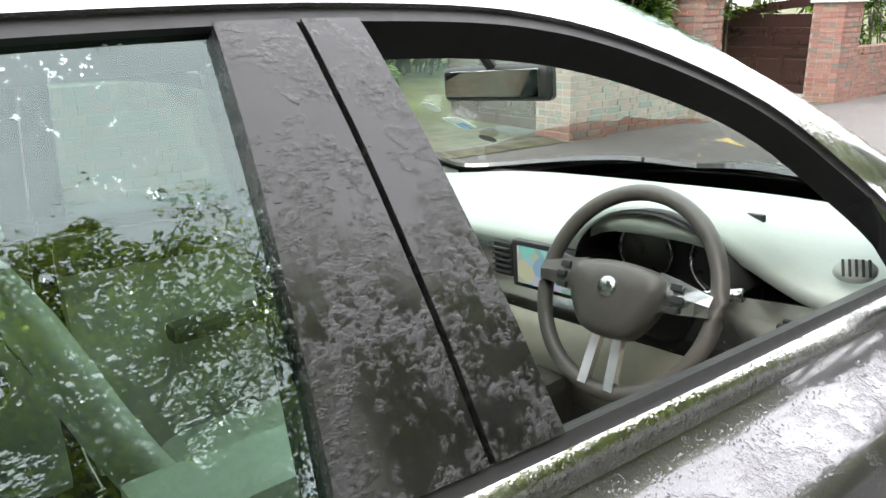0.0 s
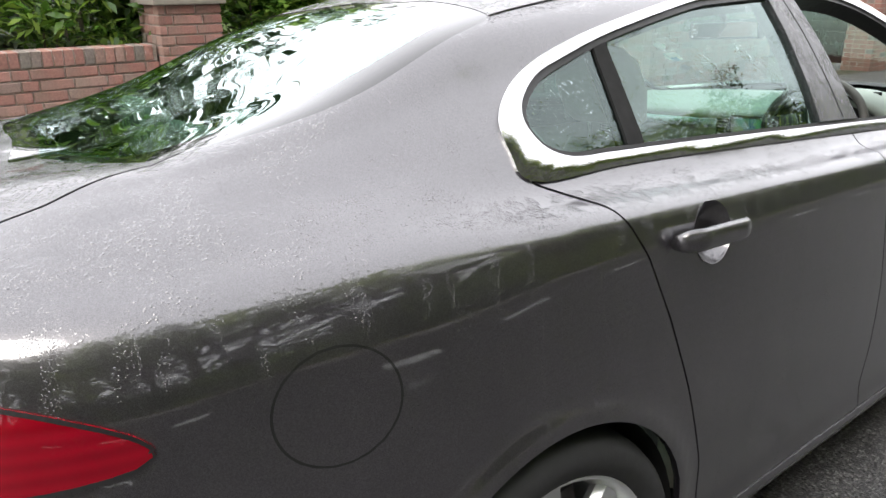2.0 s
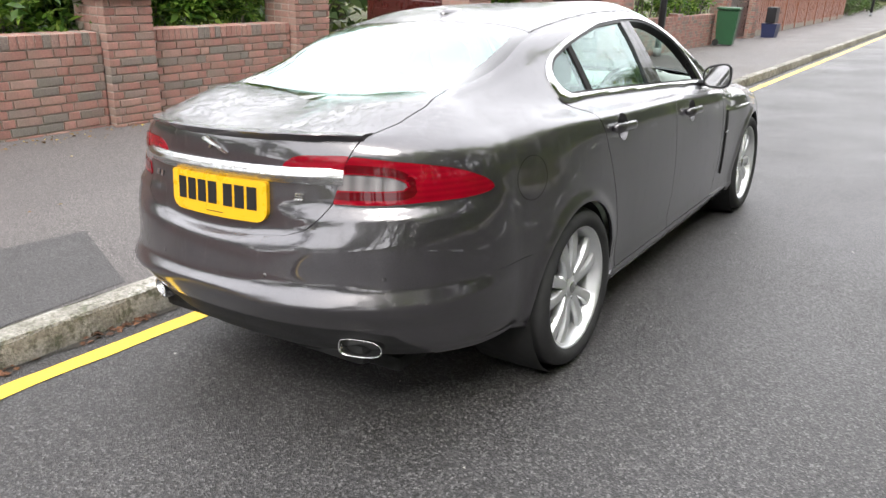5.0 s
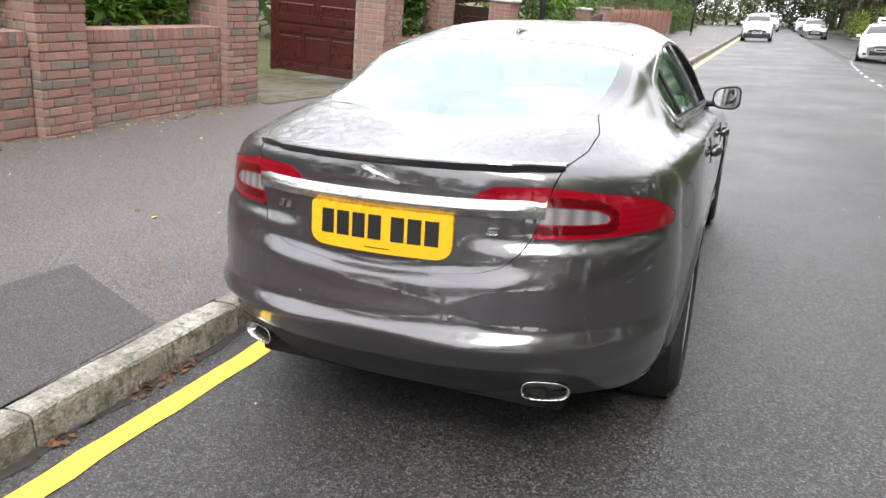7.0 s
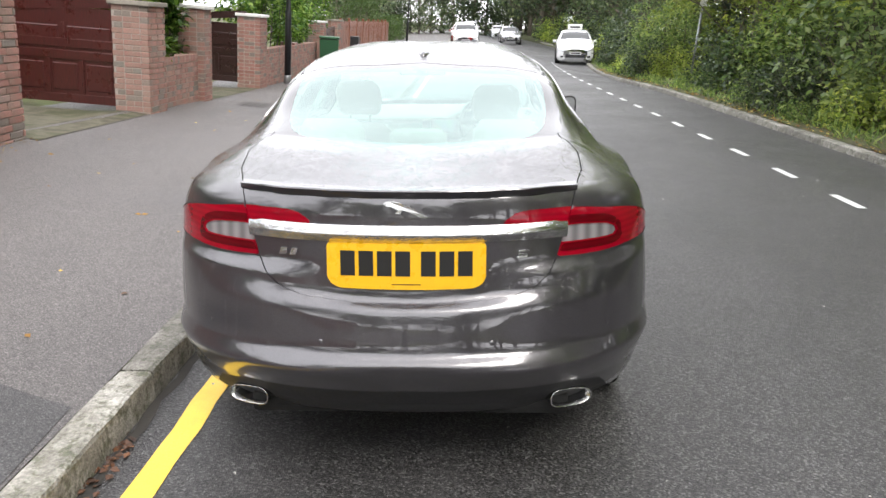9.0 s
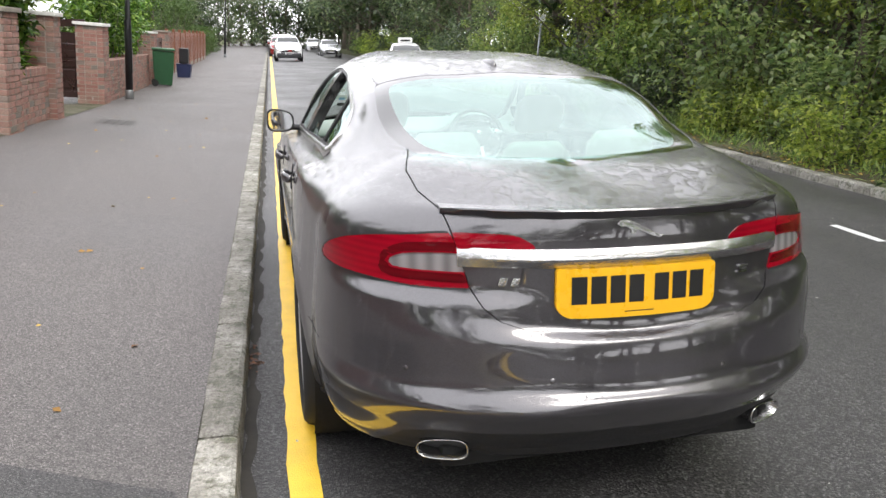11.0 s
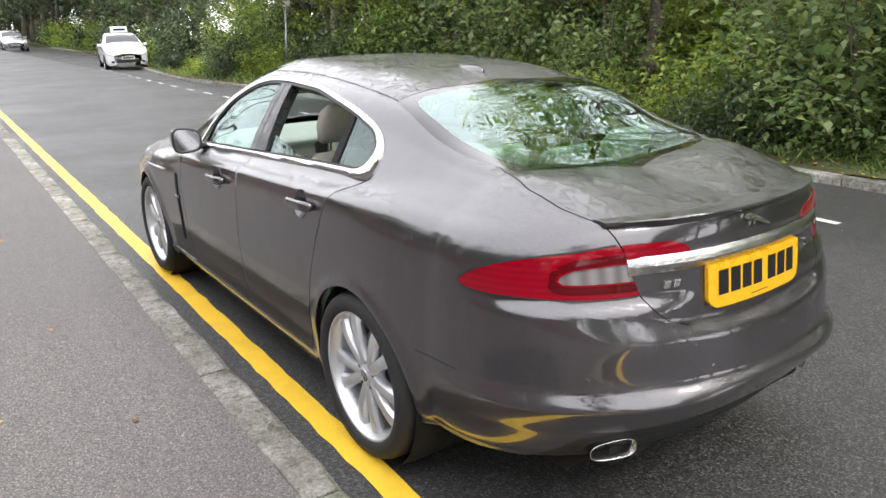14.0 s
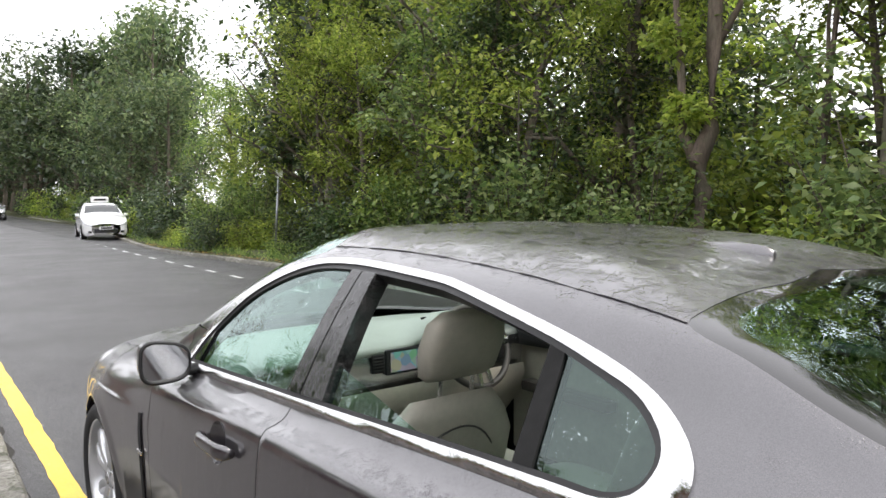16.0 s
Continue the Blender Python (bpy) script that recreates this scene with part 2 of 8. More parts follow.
def ground_height(x, y, i):
    if x < 0:
        if x < -7.6:
            return (x, y, on_road(-4.0, y, wall_foot(y)).z + 0.15)
        return Vector(pavement_height(x, y, 0) if x < -1.3 else on_road(x, y, 0)) - Vector((0, 0, 0.12 if x < -4.5 else 0.32))
    p = on_road(FAR_KERB, y, 0.0)
    return (x, y, p.z - 0.06 + 0.10 * min(5.0, max(0.0, x - 5.3)) if x > 5 else on_road(x, y, -0.09).z)


sheet("ground", [-400, -60, -20, -8, -5, -4, -1.6, 0, 2, 4, 5.5, 6, 7, 8, 10, 14, 30, 80, 400], [-400, -120, -60, -30] + [-20 + 4 * i for i in range(21)] + [80, 120, 200, 400],
      ground_height, VERGE_MAT, "brown leaf litter and rough grass under the trees", "ground")
sheet("verge", [(lambda y, v=v: v + far_bend(y)) for v in (FAR_KERB + 0.14, 5.6, 6.2, 7.0, 8.0, 10.0, 13.0)], YS, lambda x, y, i: on_road(x, y, 0.09 + 0.05 * (x - 5.3 - far_bend(y))) + Vector((0, 0, 0.04 * noise.noise((x, y * 0.7, 0)))), VERGE_MAT,
      "rough verge of grass, ivy and fallen leaves", "verge")


def asphalt_patch():
    corners = [(-2.12, -0.42), (-1.36, -0.67), (-1.325, -1.67), (-2.3, -2.02)]
    vs, n = [], 6
    for a in range(n + 1):
        for b in range(n + 1):
            u, v = a / n, b / n
            x = (1 - u) * ((1 - v) * corners[0][0] + v * corners[1][0]) + u * ((1 - v) * corners[3][0] + v * corners[2][0])
            y = (1 - u) * ((1 - v) * corners[0][1] + v * corners[1][1]) + u * ((1 - v) * corners[3][1] + v * corners[2][1])
            vs.append(pavement_height(x, y, 0) + Vector((0, 0, 0.004)))
    fs = [(a * (n + 1) + b, (a + 1) * (n + 1) + b, (a + 1) * (n + 1) + b + 1, a * (n + 1) + b + 1) for a in range(n) for b in range(n)]
    ob = new("pavement_patch", mesh_of("pavement_patch", vs, fs))
    ob.data.materials.append(PATCH_MAT)
    tagged(ob, "darker square of newer asphalt let into the pavement", "pavement", kind="structure")


asphalt_patch()


def ribbon(name, path, width, material, lift, jag=0.0):
    """A painted strip on the road along (x, y) points."""
    vs, rng = [], random.Random(4)
    for x, y in path:
        vs.append(on_road(x - width / 2 + rng.uniform(-jag, jag), y, lift))
        vs.append(on_road(x + width / 2 + rng.uniform(-jag, jag), y, lift))
    return mesh_of(name, vs, [(2 * i, 2 * i + 1, 2 * i + 3, 2 * i + 2) for i in range(len(path) - 1)])


LINE_Y = [-12 + 0.12 * i for i in range(420)] + [39 + i for i in range(60)]
LINE_OFF = lambda y: float(np.interp(y, [-3, -1.3, -0.6], [0.200, 0.208, 0.226]))
line = part("yellow_line", ribbon("yellow_line", [(kerb_x(y) + LINE_OFF(y), y) for y in LINE_Y], 0.114, YELLOW_MAT, 0.004, 0.006), YELLOW_MAT)
tagged(line, "single yellow no-waiting line painted beside the kerb", "road marking", kind="structure")
for k in range(30):
    y = -3.6 + 1.38 * k
    mark = part("bay_mark", ribbon("bay_mark", [(3.86 + 0.8 * far_bend(y + 0.14 * j), y + 0.14 * j) for j in range(5)], 0.085, WHITE_MAT, 0.004, 0.004), WHITE_MAT)
    tagged(mark, "short white dash marking the edge of the parking bay", "road marking", "parking bay dashes")


def kerb_stone(name, length, seed):
    rng = random.Random(seed)
    bm = bmesh.new()
    prof = [(-0.15, -0.12), (-0.15, 0.133), (-0.145, 0.138), (-0.022, 0.140), (-0.006, 0.132), (0.0, 0.118), (0.004, -0.12)]
    rows = []
    m = 7
    for i in range(m):
        y = (i / (m - 1) - 0.5) * (length - 0.010)
        end = 1.0 if 0 < i < m - 1 else 0.0
        rows.append([bm.verts.new((x + rng.uniform(-0.004, 0.004) * end - (0.004 if not end and x > -0.03 else 0), y, z + rng.uniform(-0.004, 0.003) * end - (0.005 if not end and z > 0.1 else 0))) for x, z in prof])
    for a, b in zip(rows[:-1], rows[1:]):
        for j in range(len(prof) - 1):
            bm.faces.new((a[j], a[j + 1], b[j + 1], b[j]))
    bm.faces.new(rows[0])
    bm.faces.new(rows[-1][::-1])
    bmesh.ops.recalc_face_normals(bm, faces=bm.faces)
    me = bpy.data.meshes.new(name)
    bm.to_mesh(me)
    bm.free()
    me.materials.append(KERB_MAT)
    return me


kerb = thing("kerb", "weathered concrete kerb stones, mossy and chipped, along the pavement", "kerb", kind="structure")
STONES = [kerb_stone("kerb_stone", 1.15, s) for s in range(5)]
for k in range(64):
    y = -0.33 + 1.15 * (k - 5) + 0.575
    stone = new("kerb_stone", STONES[k % 5])
    stone.parent = kerb
    stone.matrix_local = ROAD @ pose(kerb_x(y), y, random.Random(k).uniform(-0.004, 0.004), 0, 0, -math.degrees(math.atan(SKEW)))
far_kerb = thing("far_kerb", "low weathered kerb stones along the wooded side of the road", "kerb", kind="structure")
for k in range(70):
    y = -12 + 1.15 * k
    stone = new("kerb_stone", STONES[k % 5])
    stone.parent = far_kerb
    stone.matrix_local = ROAD @ pose(FAR_KERB + far_bend(y), y, -0.045 - dip(FAR_KERB, y), 0, 0, 180 - math.degrees(math.atan(far_bend(y + 0.5) - far_bend(y - 0.5))))
# dirt and moss gathered in the gutter
GRIT = plain("dark_gutter_grit", (0.032, 0.029, 0.024, 1), 0.8, 0.0, 0.5, 40, 0.5)
gutter = part("gutter_dirt", ribbon("gutter_dirt", [(kerb_x(y) + 0.026, y) for y in LINE_Y], 0.052, GRIT, 0.003, 0.022), GRIT)
tagged(gutter, "strip of dark grit and moss gathered in the gutter", "dirt", kind="stuff")


# ---------------------------------------------------------------- car body surface
# Half-sections of the body: 17 control points (half-width, height) from the floor up to the centre line.
LOW = [(0.50, 0.20), (0.80, 0.20), (0.872, 0.25), (0.885, 0.36), (0.906, 0.50), (0.918, 0.66), (0.917, 0.78)]
SECTIONS = {
    -0.46: [(0.50, 0.31), (0.80, 0.31), (0.850, 0.345), (0.872, 0.42), (0.886, 0.53), (0.888, 0.66), (0.880, 0.77), (0.869, 0.89), (0.858, 0.982),
            (0.824, 1.048), (0.757, 1.090), (0.690, 1.130), (0.620, 1.165), (0.545, 1.187), (0.36, 1.180), (0.18, 1.167), (0, 1.160)],
    -0.20: [(0.50, 0.24), (0.82, 0.24), (0.880, 0.30), (0.902, 0.39), (0.916, 0.52), (0.919, 0.66), (0.911, 0.78), (0.901, 0.89), (0.889, 0.992),
            (0.860, 1.055), (0.788, 1.096), (0.72, 1.135), (0.645, 1.193), (0.560, 1.245), (0.37, 1.258), (0.18, 1.262), (0, 1.264)],
    0.10: LOW + [(0.912, 0.89), (0.904, 0.992), (0.882, 1.048), (0.798, 1.086), (0.735, 1.162), (0.655, 1.250), (0.575, 1.343), (0.40, 1.376), (0.20, 1.384), (0, 1.384)],
    0.45: LOW + [(0.912, 0.885), (0.903, 0.975), (0.882, 1.028), (0.806, 1.066), (0.740, 1.166), (0.665, 1.280), (0.585, 1.386), (0.42, 1.450), (0.21, 1.462), (0, 1.461)],
    0.80: LOW + [(0.912, 0.88), (0.903, 0.966), (0.882, 1.014), (0.811, 1.050), (0.735, 1.180), (0.652, 1.312), (0.568, 1.412), (0.40, 1.476), (0.20, 1.486), (0, 1.485)],
    1.20: LOW + [(0.912, 0.87), (0.903, 0.952), (0.882, 0.998), (0.812, 1.034), (0.730, 1.180), (0.642, 1.320), (0.553, 1.418), (0.39, 1.481), (0.20, 1.491), (0, 1.489)],
    1.65: LOW + [(0.911, 0.86), (0.901, 0.932), (0.878, 0.974), (0.808, 1.004), (0.742, 1.120), (0.672, 1.248), (0.590, 1.364), (0.40, 1.454), (0.20, 1.471), (0, 1.472)],
    2.10: LOW + [(0.908, 0.85), (0.896, 0.912), (0.868, 0.948), (0.797, 0.972), (0.768, 1.010), (0.732, 1.075), (0.678, 1.161), (0.43, 1.280), (0.21, 1.316), (0, 1.323)],
    2.45: LOW + [(0.902, 0.82), (0.880, 0.870), (0.838, 0.915), (0.780, 0.945), (0.745, 0.960), (0.715, 0.972), (0.684, 0.995), (0.43, 1.075), (0.21, 1.110), (0, 1.120)],
    2.75: LOW + [(0.900, 0.80), (0.878, 0.850), (0.832, 0.890), (0.770, 0.915), (0.700, 0.930), (0.610, 0.943), (0.510, 0.955), (0.35, 0.975), (0.18, 0.987), (0, 0.992)],
    3.20: [(0.50, 0.20), (0.80, 0.20), (0.845, 0.25), (0.858, 0.36), (0.874, 0.50), (0.878, 0.62), (0.870, 0.71), (0.848, 0.77), (0.815, 0.815),
           (0.768, 0.845), (0.72, 0.865), (0.64, 0.885), (0.54, 0.903), (0.43, 0.918), (0.30, 0.930), (0.15, 0.938), (0, 0.940)],
}
REAR_Y, FRONT_Y = -0.46, 3.20
# Tail and nose: distance behind (before) the last section, and height, on the centre line.
TAIL = [(0.30, 0.31), (0.530, 0.315), (0.600, 0.385), (0.672, 0.478), (0.724, 0.574), (0.700, 0.606), (0.666, 0.740), (0.630, 0.762), (0.606, 0.93),
        (0.597, 1.035), (0.578, 1.092), (0.50, 1.098), (0.40, 1.112), (0.28, 1.127), (0.18, 1.140), (0.09, 1.150), (0, 1.160)]
NOSE = [(0.30, 0.20), (0.56, 0.20), (0.640, 0.25), (0.665, 0.36), (0.672, 0.48), (0.665, 0.58), (0.640, 0.66), (0.600, 0.71), (0.55, 0.75),
        (0.49, 0.79), (0.42, 0.82), (0.36, 0.85), (0.30, 0.875), (0.22, 0.90), (0.14, 0.92), (0.07, 0.935), (0, 0.940)]
ROUND_REAR, ROUND_FRONT = 2.25, 1.90
WHEELS_Y, WHEEL_Z, ARCH_R = (0.0, 2.909), 0.345, 0.372


def hermite(keys, values, at):
    """A smooth curve through values at keys (rows), sampled at the places given; it does not overshoot."""
    keys, values, at = np.asarray(keys, float), np.asarray(values, float), np.asarray(at, float)
    shape = values.shape[1:]
    values = values.reshape(len(keys), -1)
    h, d = np.diff(keys)[:, None], np.diff(values, axis=0) / np.diff(keys)[:, None]
    m = np.zeros_like(values)
    both = d[:-1] * d[1:] > 0
    w1, w2 = 2 * h[1:] + h[:-1], h[1:] + 2 * h[:-1]
    safe = lambda v: np.where(np.abs(v) < 1e-12, 1e-12, v)
    m[1:-1] = np.where(both, (w1 + w2) / safe(w1 / safe(d[:-1]) + w2 / safe(d[1:])), 0)
    m[0], m[-1] = d[0], d[-1]
    k = np.clip(np.searchsorted(keys, at, side="right") - 1, 0, len(keys) - 2)
    s = ((at - keys[k]) / np.diff(keys)[k])[:, None]
    a, b, c, e = 2 * s**3 - 3 * s**2 + 1, s**3 - 2 * s**2 + s, -2 * s**3 + 3 * s**2, s**3 - s**2
    out = a * values[k] + b * h[k] * m[k] + c * values[k + 1] + e * h[k] * m[k + 1]
    return out.reshape((len(at),) + shape)


def catmull(keys, values, at):
    """A smooth curve through values at uneven keys, with averaged slopes."""
    keys, values, at = np.asarray(keys, float), np.asarray(values, float), np.asarray(at, float)
    shape = values.shape[1:]
    values = values.reshape(len(keys), -1)
    m = np.gradient(values, keys, axis=0)
    k = np.clip(np.searchsorted(keys, at, side="right") - 1, 0, len(keys) - 2)
    h = np.diff(keys)[k][:, None]
    s = (at - keys[k])[:, None] / h
    a, b, c, e = 2 * s**3 - 3 * s**2 + 1, s**3 - 2 * s**2 + s, -2 * s**3 + 3 * s**2, s**3 - s**2
    return (a * values[k] + b * h * m[k] + c * values[k + 1] + e * h * m[k + 1]).reshape((len(at),) + shape)


def body_grid(fine=11):
    """Right half of the body as a grid of points: rows from the tail's centre line round to the nose's."""
    ys = sorted(SECTIONS)
    secs = np.array([SECTIONS[y] for y in ys])
    k = np.arange(17)
    at = np.linspace(0, 16, 16 * fine + 1)
    rows = []

    def fan(side, end, y0, sign, power, angles):
        side, end = catmull(k, side, at), hermite(k, np.array(end), at)
        for g in angles:
            c, s = math.cos(g), math.sin(g)
            a, b = np.maximum(side[:, 0], 1e-6), np.maximum(end[:, 0], 1e-6)
            q = power
            r = ((c / a) ** q + (s / b) ** q) ** (-1 / q)
            w = s * s
            rows.append(np.stack([r * c, y0 + sign * r * s, side[:, 1] * (1 - w) + end[:, 1] * w], 1))

    fan(secs[0], TAIL, REAR_Y, -1, ROUND_REAR, np.linspace(math.pi / 2, 0, 44)[:-1])
    span = np.linspace(REAR_Y, FRONT_Y, 150)
    for y, sec in zip(span, catmull(ys, secs, span)):
        p = catmull(k, sec, at)
        rows.append(np.stack([p[:, 0], np.full(len(p), y), p[:, 1]], 1))
    fan(secs[-1], NOSE, FRONT_Y, 1, ROUND_FRONT, np.linspace(0, math.pi / 2, 24)[1:])
    g = np.array(rows)
    g[:, -1, 0] = 0
    g[0, :, 0] = g[-1, :, 0] = 0
    # the bumper's shelf below the tail lamps, and its crease
    x, y, z = g[..., 0].copy(), g[..., 1].copy(), g[..., 2].copy()
    turn = np.degrees(np.arctan2(np.maximum(REAR_Y - y, 0), np.maximum(x, 1e-6)))
    ramp = lambda v, a, b: np.clip((v - a) / (b - a), 0, 1) ** 2 * (3 - 2 * np.clip((v - a) / (b - a), 0, 1))
    line = lambda v, a, b: np.clip((v - a) / (b - a), 0, 1)
    shelf = ramp(turn, 8, 30) * ramp(turn, 69, 52) * line(z, 0.876, 0.842) * ramp(z, 0.58, 0.842) * 0.022
    crease = ramp(turn, -2, 24) * ramp(turn, 88, 62) * np.where(z > 0.556, line(z, 0.606, 0.556), line(z, 0.46, 0.556)) * 0.020
    out = np.where((y < REAR_Y) & (np.arange(g.shape[1]) < 10 * fine), shelf + crease, 0)
    reach = np.hypot(x, y - REAR_Y) + 1e-6
    g[..., 0] += out * x / reach
    g[..., 1] += out * np.minimum(y - REAR_Y, 0) / reach
    # lips of the wheel arches stand out a little
    for wy in WHEELS_Y:
        d = np.hypot(g[..., 1] - wy, g[..., 2] - WHEEL_Z)
        side = np.clip((g[..., 0] - 0.75) / 0.08, 0, 1)
        g[..., 0] += side * (0.012 * np.exp(-(((d - 0.375) / 0.035) ** 2)) + 0.002 * np.exp(-(((d - 0.45) / 0.09) ** 2)))
    return g


# ---------------------------------------------------------------- car materials
def car_paint():
    n = Nodes("metallic_dark_grey_car_paint")
    flake = n.voronoi(900.0, out="Color")
    f = n.add("ShaderNodeSeparateColor", Color=flake).outputs[0]
    streak = n.noise(3.0, 5, 0.6, vec=n.scaled((3.0, 3.0, 0.5)))
    film = n.noise(55, 6, 0.7)
    col = n.mix(f, (0.024, 0.022, 0.026, 1), (0.054, 0.049, 0.057, 1))
    col = n.mix(1.0, col, n.range(streak, 0.3, 0.7, 0.90, 1.10), "MULTIPLY")
    # rain beads lie on what faces up; the sides only hold a thin film
    up = n.add("ShaderNodeSeparateXYZ", Vector=n.add("ShaderNodeTexCoord").outputs["Normal"]).outputs[2]
    flat = n.range(up, 0.55, 0.90, 0.0, 1.0)
    patches = n.range(n.noise(6, 6, 0.7, vec=n.scaled((2.2, 1.0, 1.0))), 0.42, 0.60, 0.0, 1.0)
    beads = n.range(n.voronoi(150.0), 0.05, 0.38, 1, 0)
    small = n.range(n.voronoi(330.0), 0.05, 0.33, 1, 0)
    wet = n.math("MULTIPLY", n.math("MAXIMUM", beads, n.math("MULTIPLY", small, 0.6)), n.math("MULTIPLY", patches, flat))
    sheet_water = n.math("MULTIPLY", n.range(n.noise(21, 6, 0.68, vec=n.scaled((1.0, 0.8, 1.0))), 0.48, 0.60, 0, 1), n.range(up, 0.78, 0.96, 0.0, 0.9))
    runs = n.range(n.noise(26, 4, 0.6, vec=n.scaled((1.0, 1.0, 0.12))), 0.52, 0.64, 0, 1)
    drips = n.math("MULTIPLY", n.math("MULTIPLY", small, runs), n.math("MULTIPLY", n.range(up, -0.10, 0.30, 0.10, 0.6), n.range(up, 0.55, 0.85, 1.0, 0.0)))
    wet = n.math("ADD", wet, drips)
    n.set(Base_Color=col, Metallic=0.45, Roughness=0.34, Coat_Weight=1.0, Coat_IOR=1.95)
    # thin runs of dirty water dull the shoulders
    n.put(n.bsdf.inputs["Coat Roughness"], n.math("ADD", n.range(n.math("ADD", n.math("MULTIPLY", film, 0.5), n.math("MULTIPLY", streak, 0.5)), 0.35, 0.65, 0.0, 0.045), n.math("MULTIPLY", runs, n.range(up, 0.05, 0.45, 0.02, 0.13))))
    b = n.add("ShaderNodeBump", Height=n.math("ADD", n.math("ADD", wet, sheet_water), n.math("MULTIPLY", film, 0.02)), Strength=0.75, Distance=0.0024)
    n.put(n.bsdf.inputs["Coat Normal"], b.outputs[0])
    return n.mat


def chrome_mat(name="polished_chrome", spots=0.35):
    n = Nodes(name)
    beads = n.voronoi(210.0)
    film = n.noise(40, 5)
    n.set(Base_Color=n.range(film, 0.3, 0.7, 0.44, 0.66), Metallic=1.0, Roughness=n.range(film, 0.35, 0.7, 0.03, 0.12))
    wet = n.math("MULTIPLY", n.range(beads, 0.0, 0.42, 1, 0), n.range(n.noise(11, 4, 0.6), 0.36, 0.50, 0, 1))
    runs = n.range(n.noise(95, 4, 0.65), 0.35, 0.65, 0, 1)
    n.bump(n.math("ADD", wet, n.math("MULTIPLY", runs, 0.7)), spots, 0.003)
    return n.mat


def glass_mat(name, tint, rough=0.0, wet=0.0, f0=0.08):
    """A thin tinted pane: see-through by its tint, mirror-like at its surface."""
    n = Nodes(name)
    n.tree.nodes.remove(n.bsdf)
    clear = n.add("ShaderNodeBsdfTransparent", Color=tint)
    gloss = n.add("ShaderNodeBsdfGlossy", Color=(0.84, 1.0, 0.97, 1), Roughness=rough)
    facing = n.add("ShaderNodeLayerWeight", Blend=0.5)
    if wet:
        where = n.range(n.noise(9, 6, 0.7), 0.50, 0.60, 0, 1)
        beads = n.range(n.voronoi(110.0, vec=n.scaled((1, 1, 0.7))), 0.10, 0.40, 1, 0)
        small = n.range(n.voronoi(260.0), 0.08, 0.36, 1, 0)
        drop = n.math("MULTIPLY", n.math("MAXIMUM", beads, n.math("MULTIPLY", small, 0.5)), where)
        film = n.noise(30, 4, 0.6)
        b = n.add("ShaderNodeBump", Height=n.math("ADD", drop, n.math("MULTIPLY", film, 0.004)), Strength=wet, Distance=0.003)
        n.put(gloss.inputs["Normal"], b.outputs[0])
        n.put(facing.inputs["Normal"], b.outputs[0])
    mix = n.add("ShaderNodeMixShader")
    strength = n.math("ADD", n.math("MULTIPLY", n.math("POWER", facing.outputs["Facing"], 4.0), 1 - f0), f0)
    if wet:
        # noise patches of extra mirror strength put in glints of drops and sky gaps
        glint = n.math("MULTIPLY", n.range(n.noise(170, 3, 0.7), 0.60, 0.66, 0, 1), n.range(n.noise(14, 5, 0.7), 0.53, 0.60, 0, 1))
        strength = n.math("ADD", strength, n.math("MULTIPLY", glint, 0.5))
    n.put(mix.inputs[0], strength)
    n.put(mix.inputs[1], clear.outputs[0])
    n.put(mix.inputs[2], gloss.outputs[0])
    n.put(n.out.inputs["Surface"], mix.outputs[0])
    return n.mat


PAINT = car_paint()
CHROME = chrome_mat("polished_chrome", 0.22)
BAR_CHROME = chrome_mat("rain_speckled_chrome", 0.32)
BRIGHT = plain("brushed_bright_trim", (0.62, 0.62, 0.63, 1), 0.22, 1.0, 0.06, 60)
GLASS = glass_mat("green_tinted_side_glass", (0.38, 0.57, 0.50, 1), 0.0, 0.4, 0.085)
REAR_GLASS = glass_mat("wet_green_tinted_rear_glass", (0.42, 0.62, 0.56, 1), 0.0, 0.16, 0.24)
# side glass with a deeper tint that puts in the cabin's shade behind it
QUARTER_GLASS = glass_mat("dark_green_quarter_glass", (0.19, 0.31, 0.27, 1), 0.0, 0.3, 0.07)
SCREEN_GLASS = glass_mat("windscreen_glass", (0.78, 0.86, 0.82, 1), 0.0, 0.15, 0.06)
BLACK = plain("satin_black_rubber", (0.012, 0.012, 0.013, 1), 0.5, 0.0, 0.2, 60, 0.1)
GLOSS_BLACK = plain("gloss_black_pillar_trim", (0.010, 0.010, 0.011, 1), 0.10, 0.0, 0.2, 40, 0.06, Coat_Weight=1.0, Coat_Roughness=0.03)
def wet_black_mat():
    n = Nodes("gloss_black_pillar_beaded_with_rain")
    beads = n.range(n.noise(130, 5, 0.7, vec=n.scaled((1, 0.8, 1.2))), 0.46, 0.62, 0, 1)
    where = n.range(n.noise(20, 6, 0.75), 0.47, 0.60, 0, 1)
    n.set(Base_Color=n.range(n.noise(30, 4), 0.3, 0.7, 0.008, 0.016), Roughness=n.range(where, 0, 1, 0.08, 0.20), Specular_IOR_Level=0.55)
    n.bump(n.math("MULTIPLY", beads, where), 0.45, 0.003)
    return n.mat


